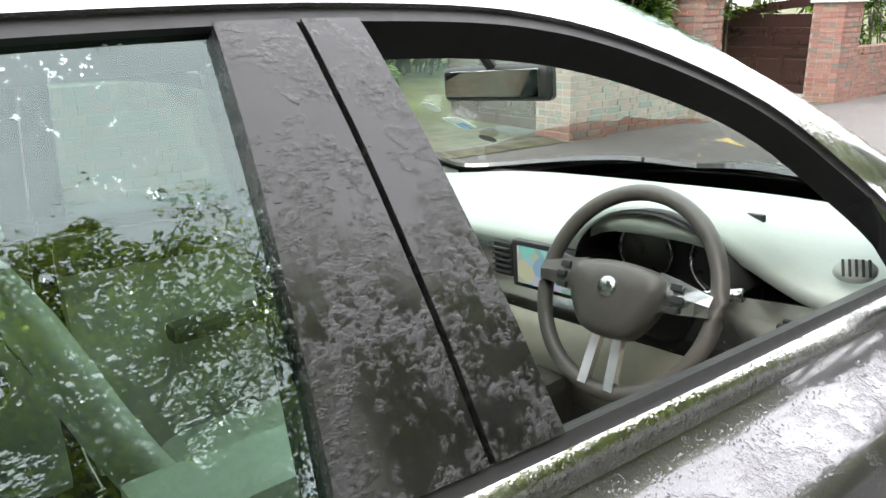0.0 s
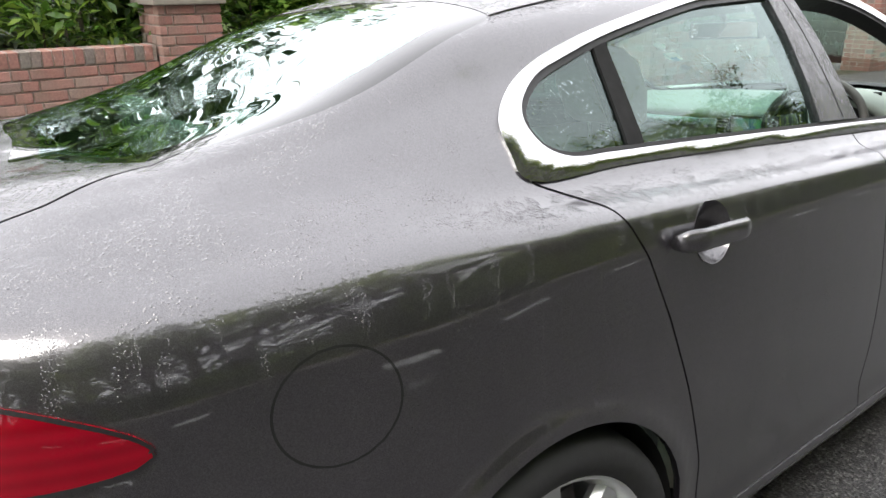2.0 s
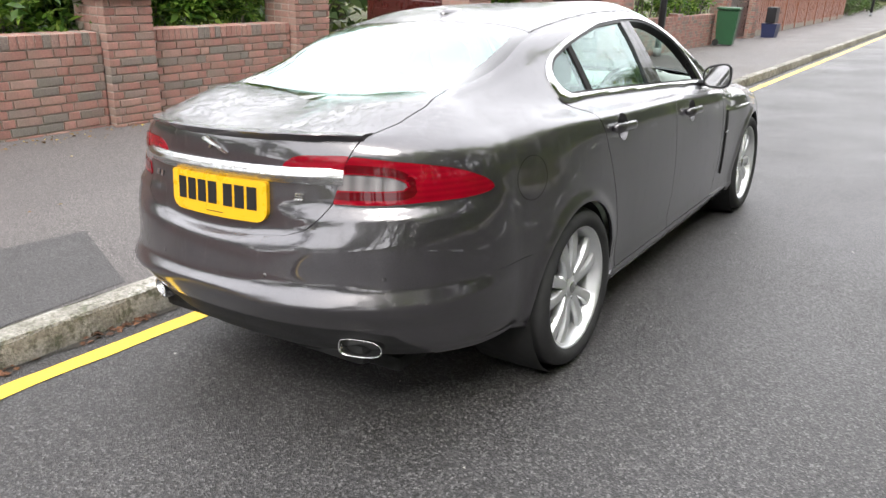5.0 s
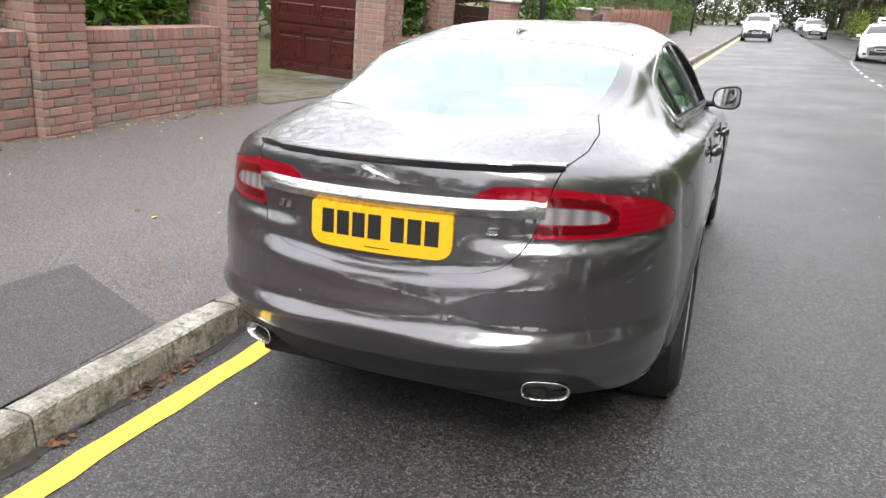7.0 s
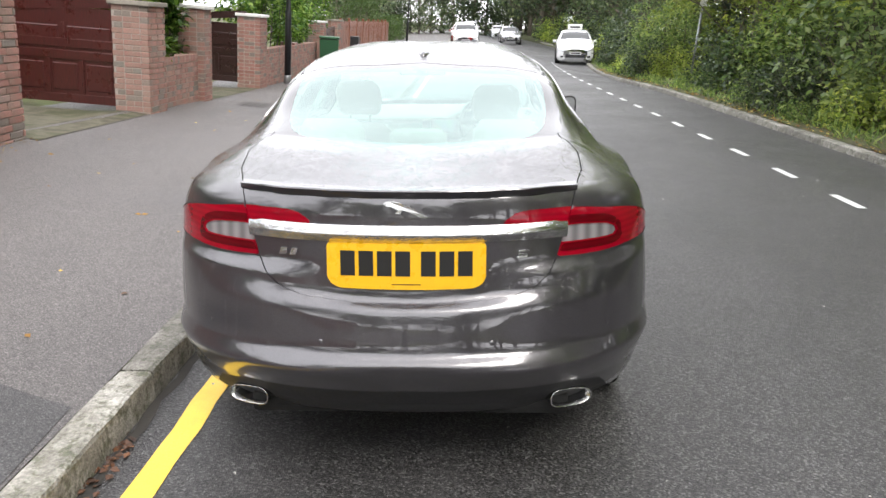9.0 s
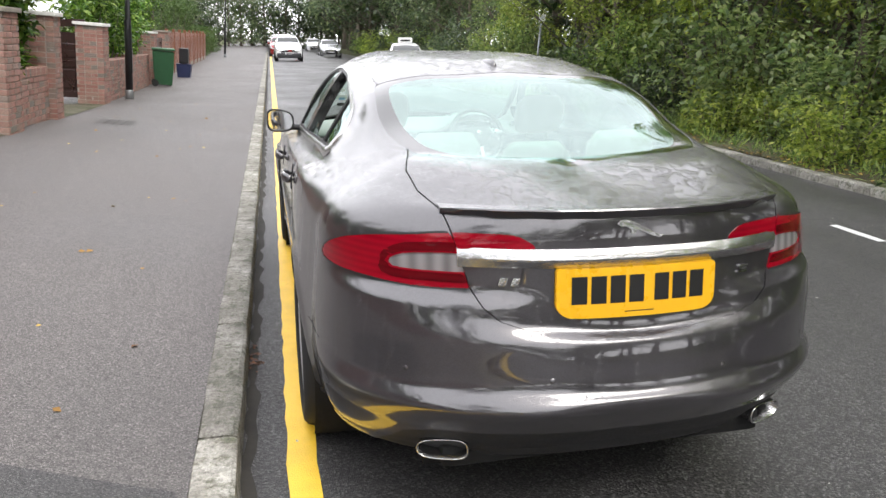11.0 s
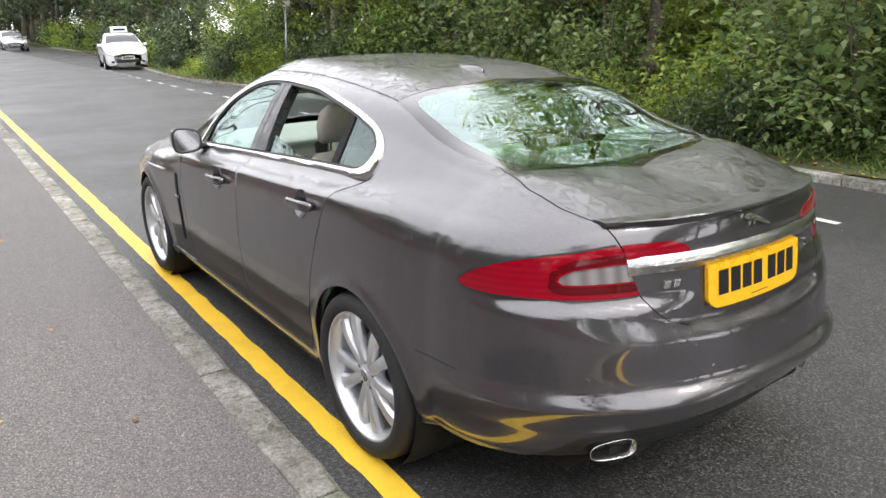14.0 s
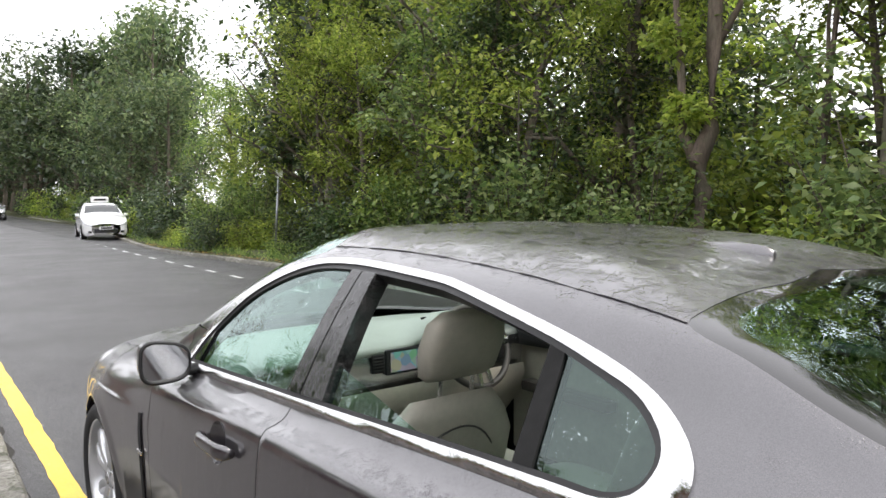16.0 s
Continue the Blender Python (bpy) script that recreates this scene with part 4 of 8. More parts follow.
SIDES = ((1, "right"), (-1, "left"))
doors = {}
for sign, side in SIDES:
    m = (lambda s: s) if sign > 0 else (lambda s: s.mirrored())
    part("sill", m(sill).mesh("sill", 0.004, 0.01), PAINT, car)
    for door_skin, name in ((front_door, "front_door"), (rear_door, "rear_door")):
        door = doors[(name, side)] = part(name, m(door_skin).mesh(name, 0, 0.014), PAINT, car)
        if name == "front_door":
            part("pillar_trim", m(pillar_front).mesh("pillar_trim", 0.003, 0.05), PILLAR, door, "gloss black pillar cover beaded with rain")
            part("mirror_sail", m(sail).mesh("mirror_sail", 0.0, 0.03), GLOSS_BLACK, door)
            if sign < 0:
                part("door_window", m(pane_front).mesh("door_window", -0.008), GLASS, door, "closed green-tinted window reflecting the sky")
        else:
            part("pillar_trim", m(pillar_rear).mesh("pillar_trim", 0.003, 0.05), PILLAR, door, "gloss black pillar cover beaded with rain")
            part("window_divider", m(divider).mesh("window_divider", 0.0, 0.03), DARK, door)
            part("quarter_window", m(pane_quarter).mesh("quarter_window", -0.006), QUARTER_GLASS, door)
            if sign > 0:
                part("door_window", m(pane_rear).mesh("door_window", -0.008), GLASS, door, "closed green-tinted window speckled with rain")
            else:
                low_pane, _ = pane_rear.split(pane_rear.v[:, 2] - (1.098 + 0.165 * (pane_rear.v[:, 1] - 0.62)))
                part("door_window", m(low_pane).mesh("door_window", -0.012), GLASS, door, "green-tinted window wound most of the way down")
    part("window_surround", m(chrome).mesh("window_surround", 0.005, 0.008), CHROME, car, "bright chrome window surround")
    part("window_seal", m(seal_ring).mesh("window_seal", -0.001, 0.045), BLACK, car)
    # tail lamp
    tail = part("tail_lamp", m(lamp).mesh("tail_lamp", 0.004, 0.012), RED_LENS, car, "wrap-round red tail lamp")
    near_core = corner_field(lamp, LAMP_WHITE)
    deep, _ = lamp.split(np.maximum(np.maximum(corner_field(lamp, LAMP) + 0.012, 0.005 - near_core), near_core - 0.030))
    seam, _ = lamp.split(-corner_field(lamp, LAMP) - 0.0055)
    part("lamp_seam", m(seam).mesh("lamp_seam", 0.0046), BLACK, tail)
    part("dark_lens", m(deep).mesh("dark_lens", 0.0052), DEEP_RED, tail, "darker red inner lens")
    part("reversing_lens", m(lamp_white).mesh("reversing_lens", 0.001, 0.006), CLEAR_LENS, tail, "clear ribbed reversing lens")
    part("boot_lamp", m(inner_lamp).mesh("boot_lamp", 0.003, 0.012), RED_LENS, boot_lid, "small red lamp on the boot lid")
flap_field = np.hypot(rest.v[:, 1] + 0.368, (rest.v[:, 2] - 0.892) * 1.12)
ring_in, _ = rest.split(np.where(rest.v[:, 0] > 0.6, flap_field - 0.0925, 1.0))
_, ring_band = ring_in.split(np.hypot(ring_in.v[:, 1] + 0.368, (ring_in.v[:, 2] - 0.892) * 1.12) - 0.0885)
part("fuel_flap_gap", ring_band.mesh("fuel_flap_gap", 0.0006), DARK, car, "thin dark gap round the round fuel flap")


# ---------------------------------------------------------------- car details
def surface_point(y, z):
    """The right flank's half-width and outward normal at a place along and up the side."""
    d = np.hypot(whole.v[:, 1] - y, whole.v[:, 2] - z) + np.where((whole.p > 1.5) & (whole.p < 13) & (whole.v[:, 0] > 0.4), 0, 9)
    k = np.argsort(d)[:4]
    w = 1 / (d[k] + 1e-4)
    n = (whole.n[k] * w[:, None]).sum(0) / w.sum()
    return float((whole.v[k, 0] * w).sum() / w.sum()), n / np.linalg.norm(n)


def tail_point(x, z):
    """How far back the tail lies at a half-width and height, and its normal there."""
    a = abs(x)
    d = np.hypot(whole.v[:, 0] - a, whole.v[:, 2] - z) + np.where((whole.p < 10) & (whole.v[:, 1] < -0.6), 0, 9)
    k = np.argsort(d)[:4]
    w = 1 / (d[k] + 1e-4)
    n = (whole.n[k] * w[:, None]).sum(0) / w.sum()
    n = n / np.linalg.norm(n)
    return float((whole.v[k, 1] * w).sum() / w.sum()), np.array([math.copysign(n[0], x) if x else 0.0, n[1], n[2]])


def mirror_bm(bm):
    bmesh.ops.scale(bm, vec=(-1, 1, 1), verts=bm.verts)
    bmesh.ops.reverse_faces(bm, faces=bm.faces)
    return bm


def sided(bm, sign):
    return bm if sign > 0 else mirror_bm(bm)




def handle_bm(name):
    (y0, z0), (y1, z1) = HANDLES[name]
    rings = []
    for i in range(17):
        s = i / 16
        y, z = y0 + s * (y1 - y0), z0 + s * (z1 - z0)
        x, n = surface_point(y, z)
        away = 0.040 * min(1, 4 * s + 0.25, 4 * (1 - s) + 0.25) ** 0.6
        half = 0.0215 * min(1, 5 * s + 0.62, 5 * (1 - s) + 0.62)
        thick = 0.0135
        c = np.array([x, y, z]) + n * (away - 0.004)
        up = np.array([0, 0, 1.0])
        rings.append([tuple(c + up * half * math.cos(a) + n * thick * math.sin(a)) for a in [2 * math.pi * k / 16 for k in range(16)]])
    return bm_loft(rings)


def bowl_bm(name):
    y, z = bowl_centre(name)
    x, n = surface_point(y, z)
    rot = Vector(n).to_track_quat("X", "Z").to_matrix()
    bm = bm_lathe([(0.0005, -0.036), (0.024, -0.034), (0.042, -0.025), (0.054, -0.012), (0.0606, 0.0005)], 28)
    bmesh.ops.scale(bm, vec=(1, 1, 0.99), verts=bm.verts)
    bmesh.ops.transform(bm, matrix=Matrix.Translation((x, y, z)) @ rot.to_4x4(), verts=bm.verts)
    return bm


def mirror_parts(sign, door):
    """A door mirror: foot, rounded housing, bright lower arm and the glass, which faces back."""
    rings = []
    for i in range(9):
        s = i / 8
        y = 1.905 + 0.135 * s
        k = math.sqrt(max(0.0, 1 - (max(0, s - 0.15) / 0.86) ** 2.2)) if s > 0.15 else 1.0
        k = max(k, 0.12)
        ring = []
        for a in range(24):
            t = 2 * math.pi * a / 24
            c, q = math.cos(t), math.sin(t)
            px = 0.905 + 0.078 * k * math.copysign(abs(c) ** 0.62, c)
            pz = 1.050 + 0.064 * k * math.copysign(abs(q) ** 0.62, q) + 0.014 * (px - 0.905) / 0.08 * (1 if q > 0 else -0.2)
            ring.append((px, y, pz))
        rings.append(ring)
    mirror = part("door_mirror", sided(bm_loft(rings), sign), PAINT, door, "dark grey door mirror", True)
    mirror.data.set_sharp_from_angle(angle=radians(45))
    rim = rings[0]
    ring_out = [Vector((p[0], 1.902, p[2])) for p in rim]
    mid = sum(ring_out, Vector()) / 24
    part("mirror_rim", sided(bm_tube(ring_out, 0.007, 8, True), sign), BLACK, mirror, smooth=True)
    bm = bmesh.new()
    bm.faces.new([bm.verts.new(mid + (p - mid) * 0.95 + Vector((0, -0.003 - 0.10 * (p.z - 1.05), 0))) for p in ring_out])
    bmesh.ops.recalc_face_normals(bm, faces=bm.faces)
    part("mirror_glass", sided(bm, sign), MIRROR_GLASS, mirror, "clear mirror glass")
    part("mirror_foot", sided(bm_loft([[(0.775 + 0.17 * s, 1.965 + (0.035 - 0.008 * s) * c, 1.000 + 0.012 * s + 0.020 * q) for c, q in [(math.cos(2 * math.pi * k / 12), math.sin(2 * math.pi * k / 12)) for k in range(12)]] for s in (0, 0.35, 0.7, 1)]), sign), BLACK, mirror, smooth=True)


MIRROR_GLASS = plain("mirror_silver", (0.85, 0.87, 0.88, 1), 0.03, 1.0, 0.01)
for sign, side in SIDES:
    for name in ("front_door", "rear_door"):
        door = doors[(name, side)]
        part("door_handle", sided(handle_bm(name), sign), PAINT, door, "curved pull handle in body colour", True)
        part("handle_bowl", sided(bowl_bm(name), sign), PAINT, door, smooth=True)
    mirror_parts(sign, doors[("front_door", side)])
    # vertical vent behind the front wheel with its bright blade
    vent = []
    for s in np.linspace(0, 1, 9):
        z = 0.82 - 0.42 * s
        y = 2.190 - 0.030 * math.sin(math.pi * s) + 0.030 * s
        x, n = surface_point(y, z)
        w = 0.013 * (1 - 0.5 * s)
        vent.append([(x + 0.004, y - w, z), (x + 0.010, y, z), (x + 0.004, y + w, z), (x - 0.004, y, z)])
    wing_vent = part("wing_vent", sided(bm_loft(vent), sign), VALANCE, car, "slim black vertical vent behind the front wheel")
    x, n = surface_point(2.175, 0.685)
    part("vent_blade", sided(bm_box(x + 0.008, 2.165, 0.685, 0.010, 0.055, 0.014, 0.004), sign), CHROME, wing_vent, "short chrome blade")
    # rubber and bright strip along the roof edge
    strip = []
    for y in np.linspace(0.20, 1.46, 30):
        d = np.abs(whole.v[:, 1] - y) + np.abs(whole.p - 13.35) * 0.3
        k = int(np.argmin(d))
        strip.append(tuple(np.array([np.interp(y, [0.2, 0.5, 0.9, 1.3, 1.46], [0.553, 0.548, 0.525, 0.510, 0.515]), y, 0.0])))
    pts = []
    for x0, y, _ in strip:
        d = np.hypot(whole.v[:, 0] - x0, whole.v[:, 1] - y) + np.where(whole.p > 11, 0, 9)
        k = np.argsort(d)[:3]
        w = 1 / (d[k] + 1e-4)
        pts.append((x0, y, float((whole.v[k, 2] * w).sum() / w.sum()) + 0.001))
    part("roof_moulding", sided(bm_tube(pts, 0.003, 6, flat=0.5), sign), PAINT, car, "thin roof moulding in body colour", True)
    # exhaust outlet
    y, n = tail_point(0.56, 0.40)
    rings = []
    for ry, scale in ((-0.078, 1.0), (-0.083, 1.025), (-0.085, 1.0), (-0.083, 0.955), (-0.02, 0.90)):
        ring = []
        for k in range(32):
            t = 2 * math.pi * k / 32
            c, q = math.cos(t), math.sin(t)
            ring.append((0.078 * scale * math.copysign(abs(c) ** 0.62, c), ry, 0.033 * (scale if scale > 0.96 else scale - 0.05) * math.copysign(abs(q) ** 0.70, q) * (1 - 0.12 * c)))
        rings.append(ring)
    body = [[(x, 0.03, z) for x, _, z in rings[0]]]
    bm = bm_loft(body + rings, cap=False)
    bmesh.ops.transform(bm, matrix=Matrix.Translation((0.522, -0.915, 0.380)) @ Matrix.Rotation(radians(22), 4, "Z") @ Matrix.Rotation(radians(3), 4, "Y"), verts=bm.verts)
    pipe = part("exhaust_outlet", sided(bm, sign), CHROME, car, "flattened oval chrome exhaust outlet", True)
    bm = bmesh.new()
    bm.faces.new([bm.verts.new(Matrix.Translation((0.522, -0.915, 0.380)) @ Matrix.Rotation(radians(22), 4, "Z") @ Vector((x, 0.0, z))) for x, _, z in rings[-1]])
    part("exhaust_hollow", sided(bm, sign), DARK, pipe)
    # wheel wells
    for wy in WHEELS_Y:
        bm = bm_lathe([(0.372, 0.885), (0.378, 0.80), (0.378, 0.58), (0.30, 0.57), (0.10, 0.57), (0.001, 0.57)], 48)
        bmesh.ops.translate(bm, vec=(0, wy, WHEEL_Z), verts=bm.verts)
        part("wheel_well", sided(bm, sign), DARK, car, smooth=True)
    # parking sensors on the bumper
    for x, z in ((0.27, 0.640), (0.66, 0.648)):
        y, n = tail_point(x, z)
        bm = bm_lathe([(0.0001, 0.0012), (0.0070, 0.0010), (0.0085, 0.0)], 16)
        bmesh.ops.transform(bm, matrix=Matrix.Translation((x, y, z)) @ Vector(n).to_track_quat("X", "Z").to_matrix().to_4x4(), verts=bm.verts)
        part("parking_sensor", sided(bm, sign), PAINT, rear_bumper, smooth=True)
    # bumper seam running back from the wheel arch
    pts = []
    for y in np.linspace(-0.395, -0.60, 10):
        z = 0.607 - 0.02 * (y + 0.4)
        x, n = surface_point(y, z)
        pts.append((x + 0.0002, y, z))
    part("bumper_seam", sided(bm_tube(pts, 0.0016, 6), sign), DARK, rear_bumper)

# boot lid: lip spoiler, chrome bar, number plate, badges
lip = []
for x in np.linspace(-0.548, 0.548, 41):
    y, n = tail_point(min(abs(x), 0.535), 1.088)
    f = 1 - (abs(x) / 0.56) ** 6
    lip.append([(x, y + 0.075, 1.103), (x, y + 0.02, 1.1105 * f + 1.104 * (1 - f)), (x, y - 0.030 * f, 1.114 * f + 1.100 * (1 - f)), (x, y - 0.033 * f, 1.110 * f + 1.096 * (1 - f)), (x, y - 0.006 * f, 1.083 * f + 1.086 * (1 - f)), (x, y + 0.02, 1.072)])
part("boot_spoiler", bm_loft(lip), PAINT, boot_lid, "slim lip spoiler along the boot's edge", True).data.set_sharp_from_angle(angle=radians(40))
bar = []
for x in np.linspace(-0.511, 0.511, 45):
    y, n = tail_point(x, 0.972)
    f = max(0.25, 1 - (abs(x) / 0.53) ** 8)
    sec = []
    for dz, out in ((-0.029, -0.002), (-0.027, 0.005), (-0.006, 0.021), (0.000, 0.0225), (0.014, 0.018), (0.0270, 0.008), (0.0270, -0.004), (-0.029, -0.004)):
        zz = 0.9735 + dz
        yy, nn = tail_point(x, zz)
        q = np.array([x, yy, zz]) + nn * out * f
        sec.append(tuple(q))
    bar.append(sec)
part("chrome_bar", bm_loft(bar), BAR_CHROME, boot_lid, "broad chrome bar over the number plate", True).data.set_sharp_from_angle(angle=radians(18))

plate_top, plate_bot = 0.946, 0.806
(ya, _), (yb, _) = tail_point(0.0, plate_top - 0.01), tail_point(0.0, plate_bot + 0.01)
lean = (yb - ya) / (plate_bot - plate_top + 0.02)


def plate_y(x, z, out):
    return ya - 0.006 + (z - plate_top + 0.01) * lean + 0.92 * (tail_point(abs(x), 0.876)[0] - tail_point(0.0, 0.876)[0]) - out


def plate_column(x):
    """Upper and lower edge of the plate, with small round corners above and large ones below."""
    e = abs(x) / 0.249
    up = max(0.0, (e - 0.955) / 0.045)
    low = max(0.0, (e - 0.80) / 0.20)
    return plate_top - 0.011 * (1 - math.sqrt(max(0.0, 1 - up * up))), plate_bot + 0.040 * (1 - math.sqrt(max(0.0, 1 - low * low))) - 0.004 * (1 - e * e)


rows = []
for x in [0.249 * math.sin(math.pi / 2 * v) for v in np.linspace(-1, 1, 33)]:
    hi, lo = plate_column(x)
    rows.append([(x, plate_y(x, hi, 0.008), hi), (x, plate_y(x, lo, 0.008), lo), (x, plate_y(x, lo, -0.006), lo), (x, plate_y(x, hi, -0.006), hi)])
bm = bm_loft(rows)
plate = part("number_plate", bm, YELLOW_PLATE, boot_lid, "yellow rear number plate")
x = -0.206
for k in range(7):
    if k == 4:
        x += 0.022
    vs = [(px, plate_y(px, pz, 0.0095), pz) for px, pz in ((x, 0.845), (x + 0.046, 0.845), (x + 0.046, 0.924), (x, 0.924))]
    part("plate_bar", mesh_of("plate_bar", vs, [(0, 1, 2, 3)]), BAR_BLACK, plate, "black bar")
    x += 0.0575
vs = [(px, plate_y(px, pz, 0.0095), pz) for px, pz in ((-0.045, 0.817), (0.045, 0.817), (0.045, 0.820), (-0.045, 0.820))]
part("plate_bar", mesh_of("plate_bar", vs, [(0, 1, 2, 3)]), BAR_BLACK, plate)


def badge(name, polys, cx, cz, label):
    """Small raised bright shapes on the boot lid."""
    bm = bmesh.new()
    for poly in polys:
        f = []
        r = []
        for px, pz in poly:
            y, n = tail_point(cx + px, cz + pz)
            f.append(bm.verts.new((cx + px, y - 0.007, cz + pz)))
            r.append(bm.verts.new((cx + px, y + 0.006, cz + pz)))
        bm.faces.new(f)
        for i in range(len(f)):
            j = (i + 1) % len(f)
            bm.faces.new((f[i], r[i], r[j], f[j]))
    bmesh.ops.recalc_face_normals(bm, faces=bm.faces)
    part(name, bm, CHROME, boot_lid, label)


badge("boot_emblem", [[(-0.072, 0.016), (-0.060, 0.024), (-0.036, 0.025), (-0.010, 0.016), (0.020, 0.003), (0.044, -0.012), (0.066, -0.022), (0.072, -0.020), (0.062, -0.027), (0.040, -0.022), (0.012, -0.010), (-0.012, -0.002), (-0.018, -0.014), (-0.034, -0.013), (-0.026, -0.004), (-0.046, 0.008), (-0.060, 0.008)]],
      0.0, 1.052, "plain slanting chrome emblem")
badge("boot_badge", [[(-0.032, -0.011), (-0.010, -0.011), (-0.004, 0.011), (-0.026, 0.011)], [(0.002, -0.011), (0.022, -0.011), (0.030, 0.011), (0.010, 0.011)]],
      -0.375, 0.908, "small chrome badge")
badge("boot_badge", [[(-0.018, -0.012), (0.014, -0.012), (0.018, -0.006), (-0.016, -0.006)], [(-0.014, 0.006), (0.020, 0.006), (0.022, 0.012), (-0.010, 0.012)], [(-0.014, -0.003), (0.016, -0.003), (0.014, 0.003), (-0.014, 0.003)]], 0.365, 0.905, "small chrome badge")

# roof aerial
fin = []
for s in np.linspace(0, 1, 9):
    y = 0.55 - 0.20 * s
    h = 0.026 * (s * 1.15) ** 0.8 * (1 if s < 0.85 else 1 - (s - 0.85) * 2.2)
    w = 0.034 * math.sin(math.pi * (0.12 + 0.80 * s)) + 0.004
    fz = float(np.interp(y, [0.30, 0.45, 0.60], [1.430, 1.458, 1.472]))
    fin.append([(-w, y, fz - 0.02), (-w * 0.75, y, fz - 0.002 + h * 0.35), (-w * 0.25, y, fz + h), (w * 0.25, y, fz + h), (w * 0.75, y, fz - 0.002 + h * 0.35), (w, y, fz - 0.02)])
part("roof_aerial", bm_loft(fin), PAINT, car, "small shark-fin roof aerial", True)

# underbody
part("underbody", bm_join(bm_box(0, 1.4, 0.235, 1.14, 4.4, 0.06, 0.02), bm_box(0, 1.45, 0.225, 1.60, 1.85, 0.05, 0.02), bm_box(0, -0.70, 0.34, 1.1, 0.55, 0.08, 0.03)), DARK, car)


# ---------------------------------------------------------------- wheels
def build_wheel():
    """A road wheel facing +x: tyre, alloy rim with five pairs of spokes, hub cap, nuts and brake disc."""
    wheel = new("road_wheel")
    tyre = [(0.262, 0.012), (0.270, 0.022), (0.292, 0.030), (0.316, 0.026), (0.332, 0.012), (0.340, -0.010), (0.3435, -0.05), (0.345, -0.12), (0.3435, -0.19), (0.338, -0.232), (0.318, -0.252), (0.285, -0.250), (0.262, -0.235)]
    t = part("tyre", bm_lathe(tyre, 72, closed=False), TYRE_MAT, wheel, "low-profile black tyre", True)
    for k in range(4):
        r = 0.345
        bm = bm_lathe([(r + 0.0006, -0.055 - 0.045 * k), (r + 0.0006, -0.062 - 0.045 * k)], 72)
        part("tread_groove", bm, DARK, t)
    rim = part("rim", bm_lathe([(0.240, -0.21), (0.236, -0.10), (0.232, -0.045), (0.244, -0.020), (0.250, -0.004), (0.255, 0.010), (0.262, 0.016), (0.267, 0.013), (0.266, 0.004)], 72), ALLOY, wheel, "silver alloy rim", True)
    for k in range(5):
        for sgn in (-1, 1):
            rings = []
            for s in np.linspace(0, 1, 11):
                r = 0.040 + 0.212 * s
                off = math.radians(sgn * (12 + 2.0 * math.sin(math.pi * s) + 1.0 * s))
                a0 = math.radians(72 * k + 90) + off
                w = 0.027 - 0.006 * math.sin(math.pi * s) + 0.010 * s
                x = -0.022 + 0.012 * math.sin(math.pi * min(1, s * 0.9)) - 0.004 * s
                d = 0.040 - 0.014 * s
                er, et = (math.cos(a0), math.sin(a0)), (-math.sin(a0), math.cos(a0))
                sec = []
                for tt, dx in ((-w, -0.012), (-w * 0.72, 0.004), (-w * 0.1 * sgn, 0.009), (w * 0.72, 0.004), (w, -0.012), (w * 0.8, -d), (-w * 0.8, -d)):
                    sec.append((x + dx, r * er[0] + tt * et[0], r * er[1] + tt * et[1]))
                rings.append(sec)
            sp = part("spoke", bm_loft(rings), ALLOY, rim, smooth=True)
            sp.data.set_sharp_from_angle(angle=radians(38))
    part("hub", bm_lathe([(0.001, -0.006), (0.032, -0.007), (0.036, -0.012), (0.060, -0.020), (0.074, -0.032), (0.078, -0.060)], 40), ALLOY, rim, smooth=True)
    part("hub_cap", bm_lathe([(0.001, -0.002), (0.022, -0.003), (0.027, -0.006), (0.029, -0.012)], 32), BRIGHT, rim, smooth=True)
    for k in range(5):
        a = math.radians(72 * k + 54)
        bm = bm_lathe([(0.001, 0.0), (0.008, 0.0), (0.0095, -0.003), (0.0095, -0.02)], 6)
        bmesh.ops.translate(bm, vec=(-0.014, 0.054 * math.cos(a), 0.054 * math.sin(a)), verts=bm.verts)
        part("wheel_nut", bm, BRIGHT, rim)
    part("brake_disc", bm_lathe([(0.001, -0.085), (0.07, -0.085), (0.075, -0.10), (0.165, -0.10), (0.165, -0.125), (0.07, -0.125)], 48), DISC_MAT, wheel, smooth=True).data.set_sharp_from_angle(angle=radians(40))
    part("brake_caliper", bm_box(0, 0.135, 0.06, 0.06, 0.07, 0.16, 0.012), DISC_MAT, wheel).location.x = -0.105
    # flat near-black disc closing the rim behind the brake disc
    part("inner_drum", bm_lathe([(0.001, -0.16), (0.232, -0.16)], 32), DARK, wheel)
    return wheel


first = build_wheel()
first.parent = car
first.matrix_local = pose(0.893, 0.0, WHEEL_Z, 8, 0, 0)
for x, y, turn, spin in ((-0.893, 0.0, 180, 34), (0.880, 2.909, 0, 33), (-0.880, 2.909, 180, -12)):
    copy_thing(first, pose(x, y, WHEEL_Z, 0, 0, turn) @ pose(0, 0, 0, spin, 0, 0))

# ---------------------------------------------------------------- cabin
def cushion(rings, material, name, parent, label=""):
    return part(name, bm_loft(rings), material, parent, label, True)


def pad_ring(cx, cy, cz, wx, d, tilt, power=0.45, n=28):
    """A rounded cross-section in a plane tilted back by an angle about x."""
    out = []
    for k in range(n):
        t = 2 * math.pi * k / n
        c, q = math.cos(t), math.sin(t)
        px = wx * math.copysign(abs(c) ** power, c)
        pd = d * math.copysign(abs(q) ** power, q)
        out.append((cx + px, cy + pd * math.cos(tilt), cz + pd * math.sin(tilt)))
    return out


